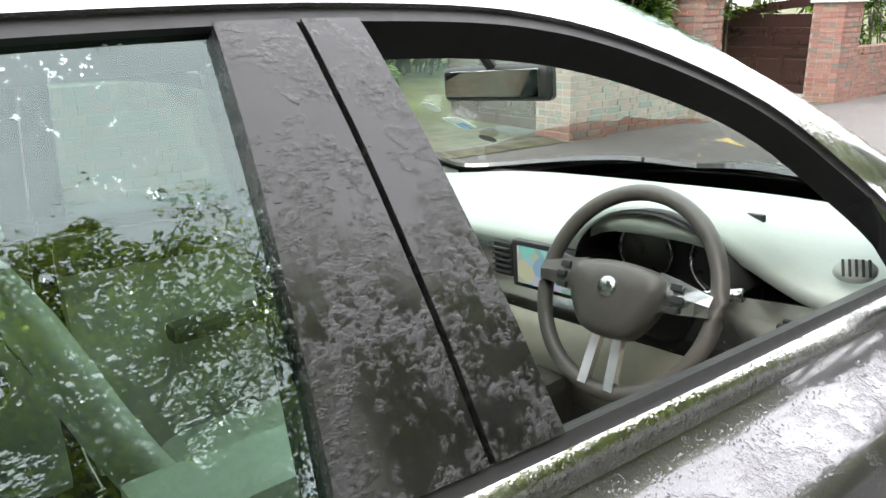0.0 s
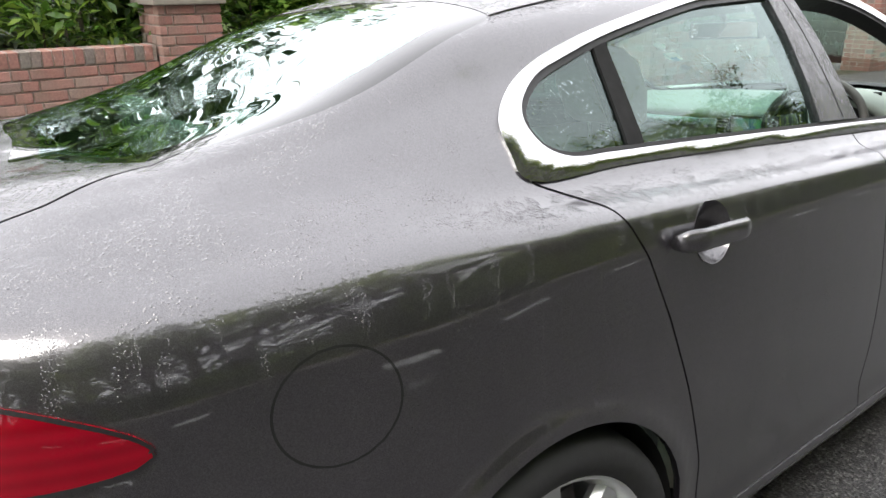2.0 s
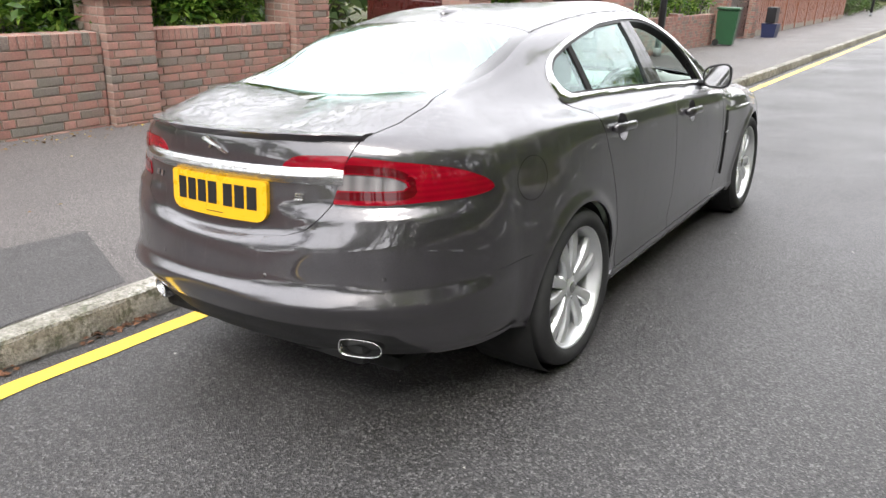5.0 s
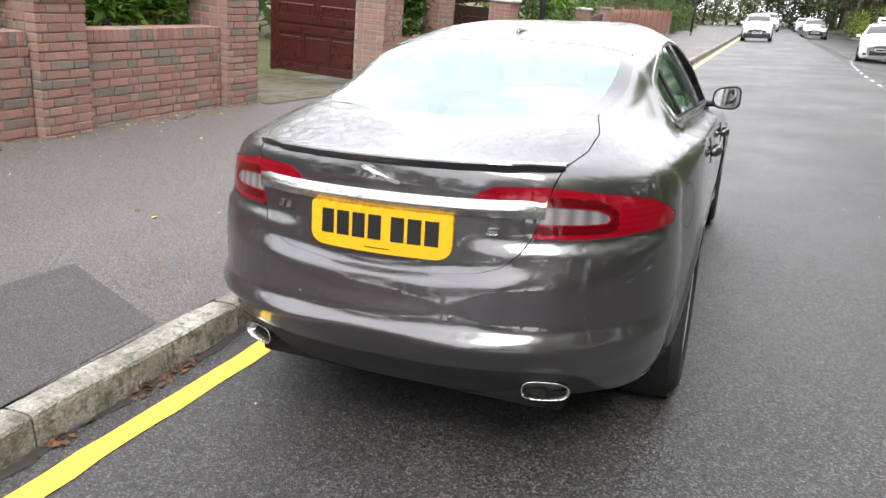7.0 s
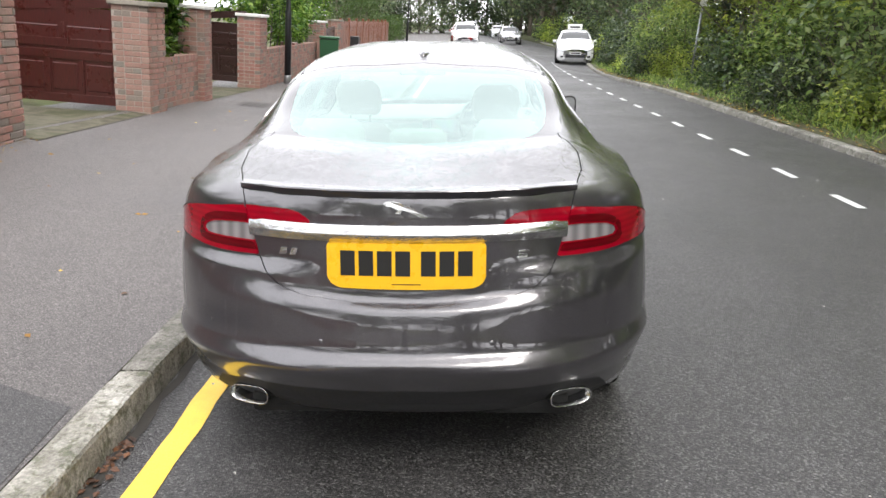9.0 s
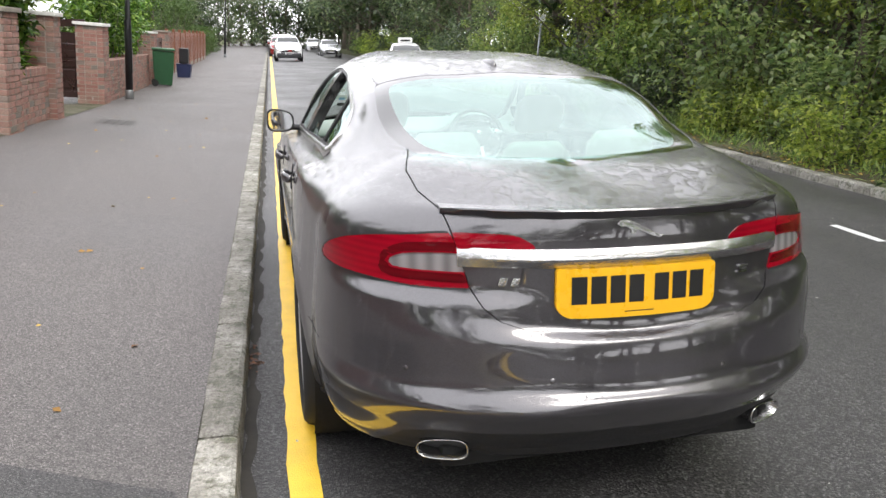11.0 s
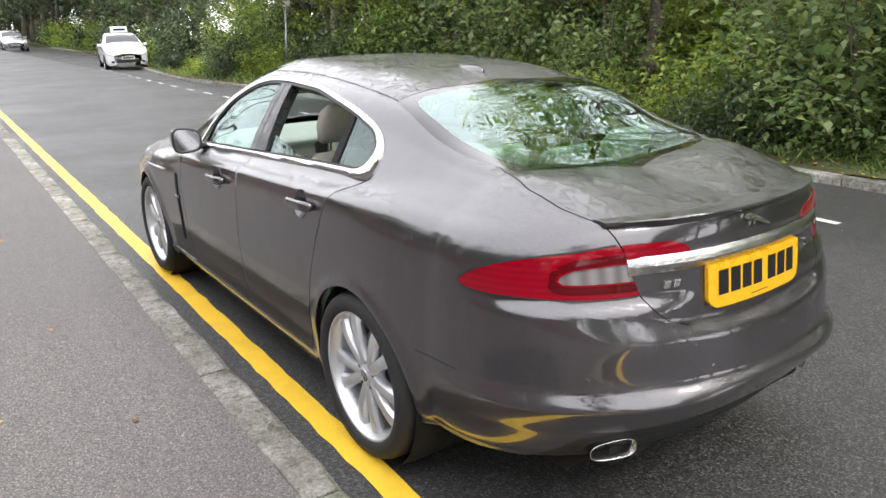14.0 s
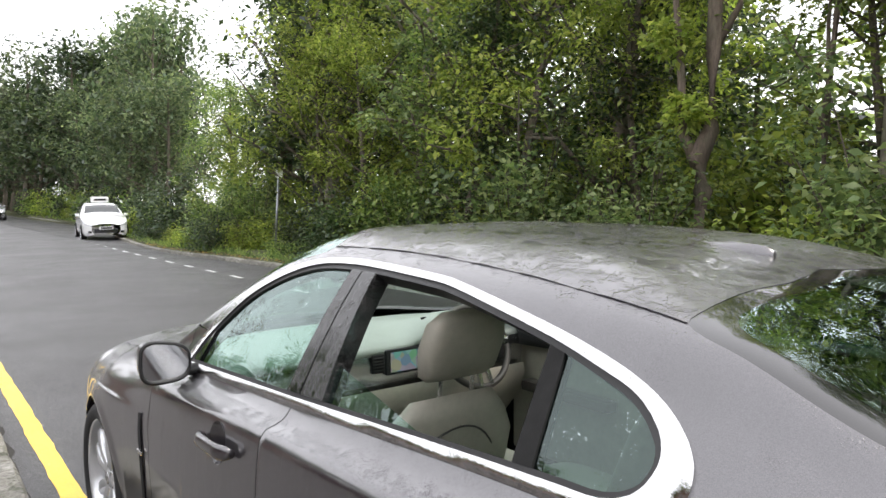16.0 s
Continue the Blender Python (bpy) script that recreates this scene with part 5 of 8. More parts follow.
def front_seat(cx, top_y):
    base_y = top_y + 0.24
    seat = part("front_seat", bm_loft([pad_ring(cx, base_y + 0.26, z, w, d, 0) for z, w, d in ((0.30, 0.22, 0.24), (0.36, 0.25, 0.27), (0.46, 0.25, 0.27), (0.50, 0.22, 0.25))]), LEATHER, car, "cream leather front seat", True)
    rings = []
    for s in np.linspace(0, 1, 9):
        z = 0.44 + 0.60 * s
        y = base_y - 0.24 * s - 0.02 * math.sin(math.pi * s)
        w = 0.215 + 0.035 * math.sin(math.pi * min(1, s * 0.95)) - 0.085 * max(0, s - 0.8) / 0.2
        d = 0.085 - 0.035 * s - 0.02 * max(0, s - 0.85) / 0.15
        rings.append(pad_ring(cx, y, z, w, d, -0.35, 0.55))
    back = cushion(rings, LEATHER, "backrest", seat)
    edge = [(cx + (0.19 - 0.05 * abs(q)) * c, top_y + 0.13 - 0.085 * q - 0.085, 0.80 + 0.16 * q) for c, q in [(math.cos(t), math.sin(t)) for t in np.linspace(0, 2 * math.pi, 33)[:-1]]]
    part("piping", bm_tube(edge, 0.003, 6, True), LEATHER_DARK, back)
    hy = top_y - 0.035
    rings = [pad_ring(cx, hy - 0.055 * (s - 0.3), 1.092 + 0.195 * s, w, d, -0.2, 0.55) for s, w, d in ((0, 0.095, 0.030), (0.1, 0.118, 0.046), (0.5, 0.130, 0.055), (0.85, 0.118, 0.046), (1, 0.085, 0.022))]
    cushion(rings, LEATHER, "headrest", seat)
    for dx in (-0.055, 0.055):
        part("headrest_post", bm_tube([(cx + dx, top_y - 0.01, 1.00), (cx + dx, top_y - 0.025, 1.10)], 0.006, 8), BRIGHT, seat)


front_seat(0.37, 0.78)
front_seat(-0.392, 1.05)
bench = part("rear_bench", bm_loft([pad_ring(0, 0.30, z, w, 0.24, 0, 0.35) for z, w in ((0.34, 0.62), (0.40, 0.66), (0.50, 0.66), (0.54, 0.62))]), LEATHER, car, "cream leather rear bench", True)
rings = [pad_ring(0, 0.08 - 0.24 * s, 0.50 + 0.50 * s, w, d, -0.4, 0.35) for s, w, d in ((0, 0.64, 0.09), (0.3, 0.66, 0.10), (0.7, 0.62, 0.08), (0.95, 0.57, 0.06), (1, 0.54, 0.04))]
cushion(rings, LEATHER, "backrest", bench)
for cx, w, z0, h in ((-0.36, 0.135, 1.03, 0.19), (0.36, 0.135, 1.03, 0.19), (0.0, 0.12, 1.08, 0.10)):
    rings = [pad_ring(cx, -0.17 - 0.03 * s, z0 + h * s, w * k, d, -0.25, 0.55) for s, k, d in ((0, 0.8, 0.03), (0.2, 1, 0.05), (0.75, 1, 0.05), (1, 0.75, 0.025))]
    cushion(rings, LEATHER, "headrest", bench)
shelf = part("parcel_shelf", bm_box(0, -0.36, 1.005, 1.08, 0.34, 0.03, 0.01), LEATHER_DARK, car, "dark parcel shelf")
part("cabin_floor", bm_box(0, 1.2, 0.28, 1.45, 2.5, 0.03), CARPET, car)
head = Skin(rest.v - rest.n * 0.035, -rest.n, rest.p, rest.t[:, ::-1])
head, _ = head.split(np.maximum(12.6 - head.p, np.maximum(-head.v[:, 1] - 0.30, head.v[:, 1] - 1.62)))
part("headlining", head.both().mesh("headlining"), HEADLINER, car, "pale cloth headlining")
pillars = Skin(rest.v - rest.n * 0.030, -rest.n, rest.p, rest.t[:, ::-1])
pillars, _ = pillars.split(np.maximum.reduce([9.8 - pillars.p, pillars.p - 12.8, pillars.v[:, 1] - 2.4, -0.35 - pillars.v[:, 1]]))
for sign, side in SIDES:
    m = (lambda s: s) if sign > 0 else (lambda s: s.mirrored())
    part("pillar_lining", m(pillars).mesh("pillar_lining"), HEADLINER, car, "pale pillar lining")
    for name, y0, y1, zt in (("front_door", 1.22, 2.08, 1.005), ("rear_door", 0.44, 1.16, 1.045)):
        card = part("door_card", sided(bm_box(0.815, (y0 + y1) / 2, 0.66, 0.05, y1 - y0, 0.60, 0.02), sign), LEATHER, doors[(name, side)], "cream inner door panel")
        cap = [[(0.770 + dx, y, zt - 0.035 * (y - y0) / (y1 - y0) * 0.9 + dz) for dx, dz in ((-0.03, -0.09), (-0.025, -0.02), (-0.005, 0.0), (0.02, -0.003), (0.035, -0.09))] for y in np.linspace(y0, y1, 7)]
        part("door_cap", sided(bm_loft(cap), sign), DASH_DARK, card, "dark upper door cap", True)
        part("armrest", sided(bm_box(0.765, (y0 + y1) / 2 + 0.05, 0.70, 0.08, (y1 - y0) * 0.6, 0.05, 0.02), sign), LEATHER_DARK, card)

DIAL = plain("dial_face", (0.03, 0.03, 0.032, 1), 0.3)
# dashboard, running across the car
dash = new("dashboard")
dash.parent = car
tagged(dash, "pale grey-green dashboard with silver facia")
top = []
for x in np.linspace(-0.76, 0.76, 49):
    hump = math.exp(-(((x - 0.37) / 0.20) ** 4))
    ends = (abs(x) / 0.76) ** 4
    y_edge = 1.985 + 0.02 * ends - 0.05 * hump
    z_edge = 0.965 + 0.092 * hump - 0.015 * ends
    sec = [(x, y_edge + 0.012, z_edge - 0.035), (x, y_edge - 0.004, z_edge - 0.014), (x, y_edge + 0.006, z_edge + 0.004), (x, y_edge + 0.06, z_edge + 0.018), (x, y_edge + 0.16, 1.004 + 0.062 * hump - 0.01 * ends),
           (x, y_edge + 0.32, 1.012 - 0.02 * ends), (x, 2.46 - 0.16 * ends, 1.006 - 0.03 * ends), (x, 2.50 - 0.16 * ends, 0.90)]
    top.append(sec)
bm = bm_loft(top, closed=False, cap=False)
part("dash_top", bm, DASH_TOP, dash, "pale grey-green soft dashboard top", True)
low = []
for x in np.linspace(-0.76, 0.76, 33):
    hump = math.exp(-(((x - 0.37) / 0.20) ** 4))
    low.append([(x, 1.995 - 0.03 * hump, 0.935), (x, 1.985, 0.90), (x, 1.99, 0.80), (x, 2.05, 0.72), (x, 2.20, 0.55)])
part("facia", bm_loft(low, closed=False, cap=False), BRIGHT, dash, "brushed silver facia panel", True)
part("lower_dash", bm_loft([[(x, 1.975, 0.80), (x, 1.965, 0.76), (x, 2.0, 0.66), (x, 2.12, 0.52)] for x in np.linspace(-0.76, 0.76, 9)], closed=False, cap=False), LEATHER, dash, "cream lower dashboard", True)
hood = []
for t in np.linspace(0, math.pi, 21):
    c, q = math.cos(t), math.sin(t)
    hood.append([(0.37 + 0.162 * c, 1.925 + 0.0 * q, 0.950 + 0.116 * q), (0.37 + 0.168 * c, 1.930, 0.950 + 0.122 * q), (0.37 + 0.158 * c, 2.06, 0.950 + 0.105 * q)])
binnacle = part("instrument_hood", bm_loft(hood, closed=False, cap=False), DASH_DARK, dash, "dark arched instrument hood", True)
part("instrument_face", bm_box(0.37, 2.045, 0.965, 0.30, 0.012, 0.19, 0.005), DASH_DARK, binnacle)
for dx in (-0.078, 0.078):
    bm = bm_lathe([(0.058, 0.004), (0.060, 0.0), (0.052, -0.002), (0.001, -0.003)], 32, "Y")
    bmesh.ops.scale(bm, vec=(1, -1, 1), verts=bm.verts)
    bmesh.ops.translate(bm, vec=(0.37 + dx, 2.036, 0.965), verts=bm.verts)
    part("dial", bm, DIAL, binnacle, "round instrument dial", True)
    part("dial_ring", bm_tube([(0.37 + dx + 0.058 * math.cos(a), 2.032, 0.965 + 0.058 * math.sin(a)) for a in np.linspace(0, 2 * math.pi, 33)[:-1]], 0.003, 6, True), BRIGHT, binnacle)


def air_vent(cx, cy, cz, w, h, turn, slats, parent):
    """A louvred vent: dark recess, bright frame and separate slats."""
    m = Matrix.Translation((cx, cy, cz)) @ Matrix.Rotation(radians(turn), 4, "Z")
    bm = bm_box(0, 0.008, 0, w, 0.012, h, 0.004)
    bmesh.ops.transform(bm, matrix=m, verts=bm.verts)
    v = part("air_vent", bm, DASH_DARK, parent, "dark louvred air vent")
    for k in range(slats):
        bm = bm_box(0, -0.002, (k + 0.5) / slats * h * 0.86 - h * 0.43, w * 0.9, 0.012, 0.004, 0.001, 1)
        bmesh.ops.transform(bm, matrix=m, verts=bm.verts)
        part("slat", bm, VALANCE, v)


air_vent(0.64, 1.975, 0.870, 0.11, 0.07, 12, 5, dash)
air_vent(-0.64, 1.975, 0.870, 0.11, 0.07, -12, 5, dash)
air_vent(-0.045, 1.972, 0.905, 0.055, 0.075, 0, 5, dash)
bm = bm_lathe([(0.001, 0.004), (0.026, 0.004), (0.030, 0.0), (0.031, -0.01)], 28, "Y")
bmesh.ops.scale(bm, vec=(1.0, -1, 0.62), verts=bm.verts)
bmesh.ops.transform(bm, matrix=Matrix.Translation((0.675, 2.025, 0.998)) @ Matrix.Rotation(radians(30), 4, "Z") @ Matrix.Rotation(radians(-38), 4, "X"), verts=bm.verts)
demist = part("side_demister", bm, DASH_TOP, dash, "oval side window vent", True)
for k in range(5):
    bm = bm_box((k - 2) * 0.009, -0.006, 0, 0.004, 0.004, 0.028, 0.001, 1)
    bmesh.ops.transform(bm, matrix=Matrix.Translation((0.675, 2.025, 0.998)) @ Matrix.Rotation(radians(30), 4, "Z") @ Matrix.Rotation(radians(-38), 4, "X"), verts=bm.verts)
    part("slat", bm, DASH_DARK, demist)


def screen_mat():
    n = Nodes("navigation_screen")
    blocks = n.voronoi(26.0, out="Color")
    col = n.mix(0.55, n.mix(0.5, blocks, (0.05, 0.35, 0.32, 1)), (0.20, 0.24, 0.22, 1))
    n.set(Base_Color=(0.02, 0.02, 0.02, 1), Roughness=0.1, Emission_Color=col, Emission_Strength=0.35)
    return n.mat


part("screen_frame", bm_box(0.085, 1.978, 0.905, 0.190, 0.02, 0.105, 0.008), DASH_DARK, dash)
part("navigation_screen", bm_box(0.085, 1.966, 0.905, 0.150, 0.004, 0.082, 0.001), screen_mat(), dash, "lit screen with blurred teal and grey fields")
console = part("centre_console", bm_box(0, 1.55, 0.52, 0.22, 0.95, 0.28, 0.03), LEATHER_DARK, car, "tall centre console")
part("console_lid", bm_box(0, 1.32, 0.675, 0.20, 0.40, 0.05, 0.02), LEATHER, console)
part("console_panel", bm_box(0, 1.70, 0.668, 0.16, 0.30, 0.012, 0.005), BRIGHT, console)

# steering wheel, seen from the open driver's window
sw = new("steering_wheel")
sw.parent = car
sw.matrix_local = pose(0.37, 1.865, 0.942, -24, 0, 0) @ Matrix.Diagonal((0.93, 0.95, 0.93, 1))
tagged(sw, "warm grey leather steering wheel")
part("wheel_rim", bm_tube([(0.187 * math.cos(a), 0, 0.187 * math.sin(a)) for a in np.linspace(0, 2 * math.pi, 65)[:-1]], 0.0155, 14, True), LEATHER_DARK, sw, "leather-covered rim", True)
hub = [[(px * k, -0.020 - 0.030 * d, pz * k - 0.01) for px, pz in rounded([(-0.095, 0.045), (0, 0.062), (0.095, 0.045), (0.092, -0.01), (0.060, -0.062), (0.028, -0.078), (-0.028, -0.078), (-0.060, -0.062), (-0.092, -0.01)], 4)] for k, d in ((1.0, -0.6), (1.0, 0.2), (0.95, 0.7), (0.75, 1.0), (0.3, 1.12))]
part("airbag_cover", bm_loft(hub), LEATHER_DARK, sw, "dark airbag cover", True)
bm = bm_lathe([(0.001, 0.004), (0.016, 0.004), (0.020, 0.0), (0.021, -0.006)], 28, "Y")
bmesh.ops.scale(bm, vec=(1, -1, 1), verts=bm.verts)
bmesh.ops.translate(bm, vec=(0, -0.054, 0.0), verts=bm.verts)
part("wheel_emblem", bm, CHROME, sw, "plain round emblem", True)
for s in (-1, 1):
    rings = [[(s * x, -0.012 + dy, z0 + dz) for dy, dz in ((-0.010, -h), (-0.016, 0), (-0.010, h), (0.006, h), (0.006, -h))] for x, z0, h in ((0.080, 0.012, 0.035), (0.120, 0.010, 0.030), (0.160, 0.008, 0.022), (0.186, 0.006, 0.018))]
    spoke = part("spoke", bm_loft(rings), BRIGHT if s > 0 else LEATHER_DARK, sw)
    for k in range(3):
        part("switch", bm_box(s * (0.122 + 0.006 * (k == 1)), -0.030, 0.026 - 0.020 * k, 0.022, 0.006, 0.012, 0.002), DASH_DARK, spoke)
for s in (-1, 1):
    rings = [[(s * x0 + dx, -0.010 + dy, z) for dx, dy in ((-0.010, -0.008), (0.010, -0.008), (0.010, 0.006), (-0.010, 0.006))] for x0, z in ((0.022, -0.075), (0.026, -0.12), (0.030, -0.182))]
    part("spoke", bm_loft(rings), BRIGHT, sw)
part("column", bm_tube([(0, 0.0, -0.01), (0, 0.12, -0.015), (0, 0.2, -0.02)], [0.05, 0.055, 0.06], 16), DASH_DARK, sw, smooth=True)
for s in (-1, 1):
    part("stalk", bm_tube([(s * 0.05, 0.06, 0.01), (s * 0.13, 0.05, 0.03), (s * 0.20, 0.04, 0.04)], [0.008, 0.008, 0.012], 10), CHROME if s > 0 else DASH_DARK, sw, smooth=True)

# inner mirror and stickers on the screen
im = part("inner_mirror", bm_box(-0.07, 2.005, 1.287, 0.325, 0.040, 0.076, 0.022, 3), DASH_DARK, car, "dark-framed inner mirror", True)
part("mirror_glass", bm_box(-0.07, 1.983, 1.287, 0.292, 0.004, 0.056, 0.001), MIRROR_GLASS, im)
part("mirror_stem", bm_tube([(-0.07, 2.01, 1.30), (-0.07, 1.95, 1.37)], 0.012, 8), DASH_DARK, im)


def sticker(name, w, h, x, y, z, material, label, oval):
    """A thin label stuck inside the windscreen."""
    along, across = Vector((0.10, 0.868, -0.496)).normalized(), Vector((0.99, -0.10, 0.06)).normalized()
    mid = Vector((x, y, z)) - across.cross(along) * 0.010 * (1 if across.cross(along).z > 0 else -1)
    n = 24 if oval else 4
    ring = [mid + across * (w / 2 * math.cos(2 * math.pi * (k + 0.5) / n) * (1 if oval else 1.41)) + along * (h / 2 * math.sin(2 * math.pi * (k + 0.5) / n) * (1 if oval else 1.41)) for k in range(n)]
    bm = bmesh.new()
    f = bm.faces.new([bm.verts.new(p) for p in ring])
    ext = bmesh.ops.extrude_face_region(bm, geom=[f])
    bmesh.ops.translate(bm, vec=across.cross(along) * 0.001, verts=[v for v in ext["geom"] if isinstance(v, bmesh.types.BMVert)])
    bmesh.ops.recalc_face_normals(bm, faces=bm.faces)
    return part(name, bm, material, car, label)


PAPER = plain("white_label_paper", (0.82, 0.82, 0.80, 1), 0.6)
BLUE_INK = plain("pale_blue_ink", (0.25, 0.42, 0.60, 1), 0.6)
sticker("windscreen_sticker", 0.060, 0.055, -0.492, 2.156, 1.227, PAPER, "white oval windscreen sticker", True)
sq = sticker("windscreen_sticker", 0.078, 0.070, -0.487, 2.249, 1.175, PAPER, "white square windscreen sticker with a blue field", False)
bar = sticker("sticker_field", 0.040, 0.034, -0.480, 2.262, 1.166, BLUE_INK, "", False)
bar.data.transform(Matrix.Translation((0, -0.002, -0.003)))
bar.parent = sq
sticker("windscreen_sticker", 0.062, 0.050, -0.478, 2.345, 1.119, DASH_DARK, "dark oval windscreen sticker", True)


# ---------------------------------------------------------------- garden walls, piers and gates on the pavement side
def brick_material():
    n = Nodes("weathered_red_and_blue_brick")
    pick = n.math("FRACT", n.math("ADD", n.random(), n.island()))
    base = n.ramp(pick, [(0.0, (0.30, 0.150, 0.122)), (0.30, (0.37, 0.195, 0.160)), (0.52, (0.27, 0.130, 0.105)), (0.74, (0.37, 0.220, 0.180)), (0.84, (0.22, 0.170, 0.148)), (0.94, (0.185, 0.165, 0.145)), (1.0, (0.31, 0.185, 0.150))])
    big, fine = n.noise(4.0, 6, 0.65), n.noise(70, 6, 0.7)
    col = n.mix(1.0, base, n.range(fine, 0.25, 0.75, 0.62, 1.35), "MULTIPLY")
    col = n.mix(n.range(big, 0.45, 0.70, 0, 0.6), col, (0.20, 0.185, 0.15, 1))
    col = n.mix(n.range(n.noise(11, 5), 0.64, 0.72, 0, 0.6), col, (0.52, 0.50, 0.47, 1))
    n.set(Base_Color=col, Roughness=0.88)
    n.bump(n.math("ADD", fine, n.math("MULTIPLY", n.noise(22, 5), 0.8)), 0.5, 0.006)
    return n.mat


def mortar_material():
    n = Nodes("old_lime_mortar")
    fine, big = n.noise(110, 6), n.noise(3.5, 5)
    col = n.ramp(big, [(0.3, (0.27, 0.225, 0.195)), (0.7, (0.42, 0.375, 0.33))])
    col = n.mix(1.0, col, n.range(fine, 0.3, 0.7, 0.7, 1.25), "MULTIPLY")
    n.set(Base_Color=col, Roughness=0.95)
    n.bump(fine, 0.6, 0.004)
    return n.mat


BRICK = brick_material()
MORTAR = mortar_material()
STONE = plain("weathered_coping_stone", (0.25, 0.225, 0.19, 1), 0.85, 0.0, 0.3, 22, 0.4)
PAINTED_STONE = plain("white_painted_coping", (0.68, 0.67, 0.64, 1), 0.7, 0.0, 0.15, 25, 0.3)
BL, BH, BW, JOINT = 0.205, 0.058, 0.098, 0.010


def brick_mesh(name, sx, sy, sz, seed):
    rng = random.Random(seed)
    bm = bm_box(0, 0, 0, sx, sy, sz, 0.004, 1)
    for v in bm.verts:
        v.co += Vector((rng.uniform(-0.0022, 0.0022), rng.uniform(-0.0015, 0.0015), rng.uniform(-0.0015, 0.0015)))
    me = bpy.data.meshes.new(name)
    bm.to_mesh(me)
    bm.free()
    me.materials.append(BRICK)
    return me


BRICK_KINDS = {}


def brick_kind(sx, sy, sz):
    key = (round(sx, 3), round(sy, 3), round(sz, 3))
    if key not in BRICK_KINDS:
        BRICK_KINDS[key] = [brick_mesh("brick", *key, s) for s in range(4)]
    return BRICK_KINDS[key]


def wall_base_z(y, x=-4.0):
    return pavement_height(x, y, 0).z


def course_list(y0, y1, course, rng):
    """Bricks of one course as (start, length): stretchers and headers in turn, a Flemish bond."""
    out, y, k = [], y0, course % 2
    if course % 2:
        out.append((y, BW / 2))
        y += BW / 2 + JOINT
    while y < y1 - 0.02:
        length = BL if k % 3 else BW
        length = min(length, y1 - y)
        if length > 0.015:
            out.append((y, length))
        y += length + JOINT
        k += 1
    return out


def brick_wall(name, label, y0, y1, x_face, depth, z_top, pieces, parent_kind="structure", on_edge=True, cap=None):
    """A wall or pier with its face to the pavement: recessed mortar core, bricks on the faces, a top course or a cap stone."""
    rng = random.Random(int(y0 * 100) + 7)
    z0 = min(wall_base_z(y0), wall_base_z(y1)) - 0.05
    wall = thing(name, label, "wall" if on_edge else "gate pier", "" if on_edge else "brick gate piers", parent_kind if on_edge else "")
    top = z_top - (0.112 if on_edge else 0.0)
    part("mortar_core", bm_box(x_face - depth / 2 - 0.004, (y0 + y1) / 2, (z0 + top) / 2, depth - 0.014, y1 - y0 - 0.012, top - z0), MORTAR, wall, "grey lime mortar")
    n = int((top - z0) / (BH + JOINT))
    step = (top - z0) / n
    rest_v, rest_f = [], []

    def lay(cx, cy, cz, sx, sy, sz):
        jit = rng.uniform(-0.002, 0.003)
        if pieces:
            ob = new("brick", rng.choice(brick_kind(sx, sy, sz)))
            ob.parent = wall
            ob.location = (cx + jit, cy, cz)
        else:
            b = len(rest_v)
            for dx in (-1, 1):
                for dy in (-1, 1):
                    for dz in (-1, 1):
                        rest_v.append((cx + jit + dx * sx / 2, cy + dy * sy / 2, cz + dz * sz / 2))
            rest_f.extend([(b, b + 1, b + 3, b + 2), (b + 4, b + 6, b + 7, b + 5), (b, b + 4, b + 5, b + 1), (b + 2, b + 3, b + 7, b + 6), (b, b + 2, b + 6, b + 4), (b + 1, b + 5, b + 7, b + 3)])

    h = step - JOINT
    for c in range(n):
        z = z0 + (c + 0.5) * step
        for s, length in course_list(y0, y1, c, rng):
            lay(x_face - 0.05, s + length / 2, z, 0.1, round(length, 3), round(h, 3))
        if not on_edge:
            x = x_face - 0.1 - JOINT
            while x > x_face - depth + 0.03:
                length = min(BL if c % 2 else BW, x - (x_face - depth))
                if length > 0.02:
                    lay(x - length / 2, y0 + 0.05, z, round(length, 3), 0.1, round(h, 3))
                x -= length + JOINT
    if on_edge:
        y = y0
        while y < y1 - 0.03:
            w = min(BH, y1 - y)
            lay(x_face - depth / 2, y + w / 2, z_top - 0.053, round(depth + 0.004, 3), round(w, 3), 0.104)
            y += w + JOINT * 0.8
        part("coping_bed", bm_box(x_face - depth / 2, (y0 + y1) / 2, z_top - 0.056, depth - 0.012, y1 - y0 - 0.01, 0.108), MORTAR, wall)
    if rest_v:
        ob = part("brickwork", mesh_of("brickwork", rest_v, rest_f), BRICK, wall)
        tagged(ob, kind="stuff")
    if cap:
        bm = bm_box(x_face - depth / 2, (y0 + y1) / 2, z_top + 0.028, depth + 0.07, y1 - y0 + 0.07, 0.056, 0.012, 2)
        part("cap_stone", bm, cap, wall, "weathered cap stone")
    return wall


def top_z(y, z):
    return on_road(-3.95, y, z).z


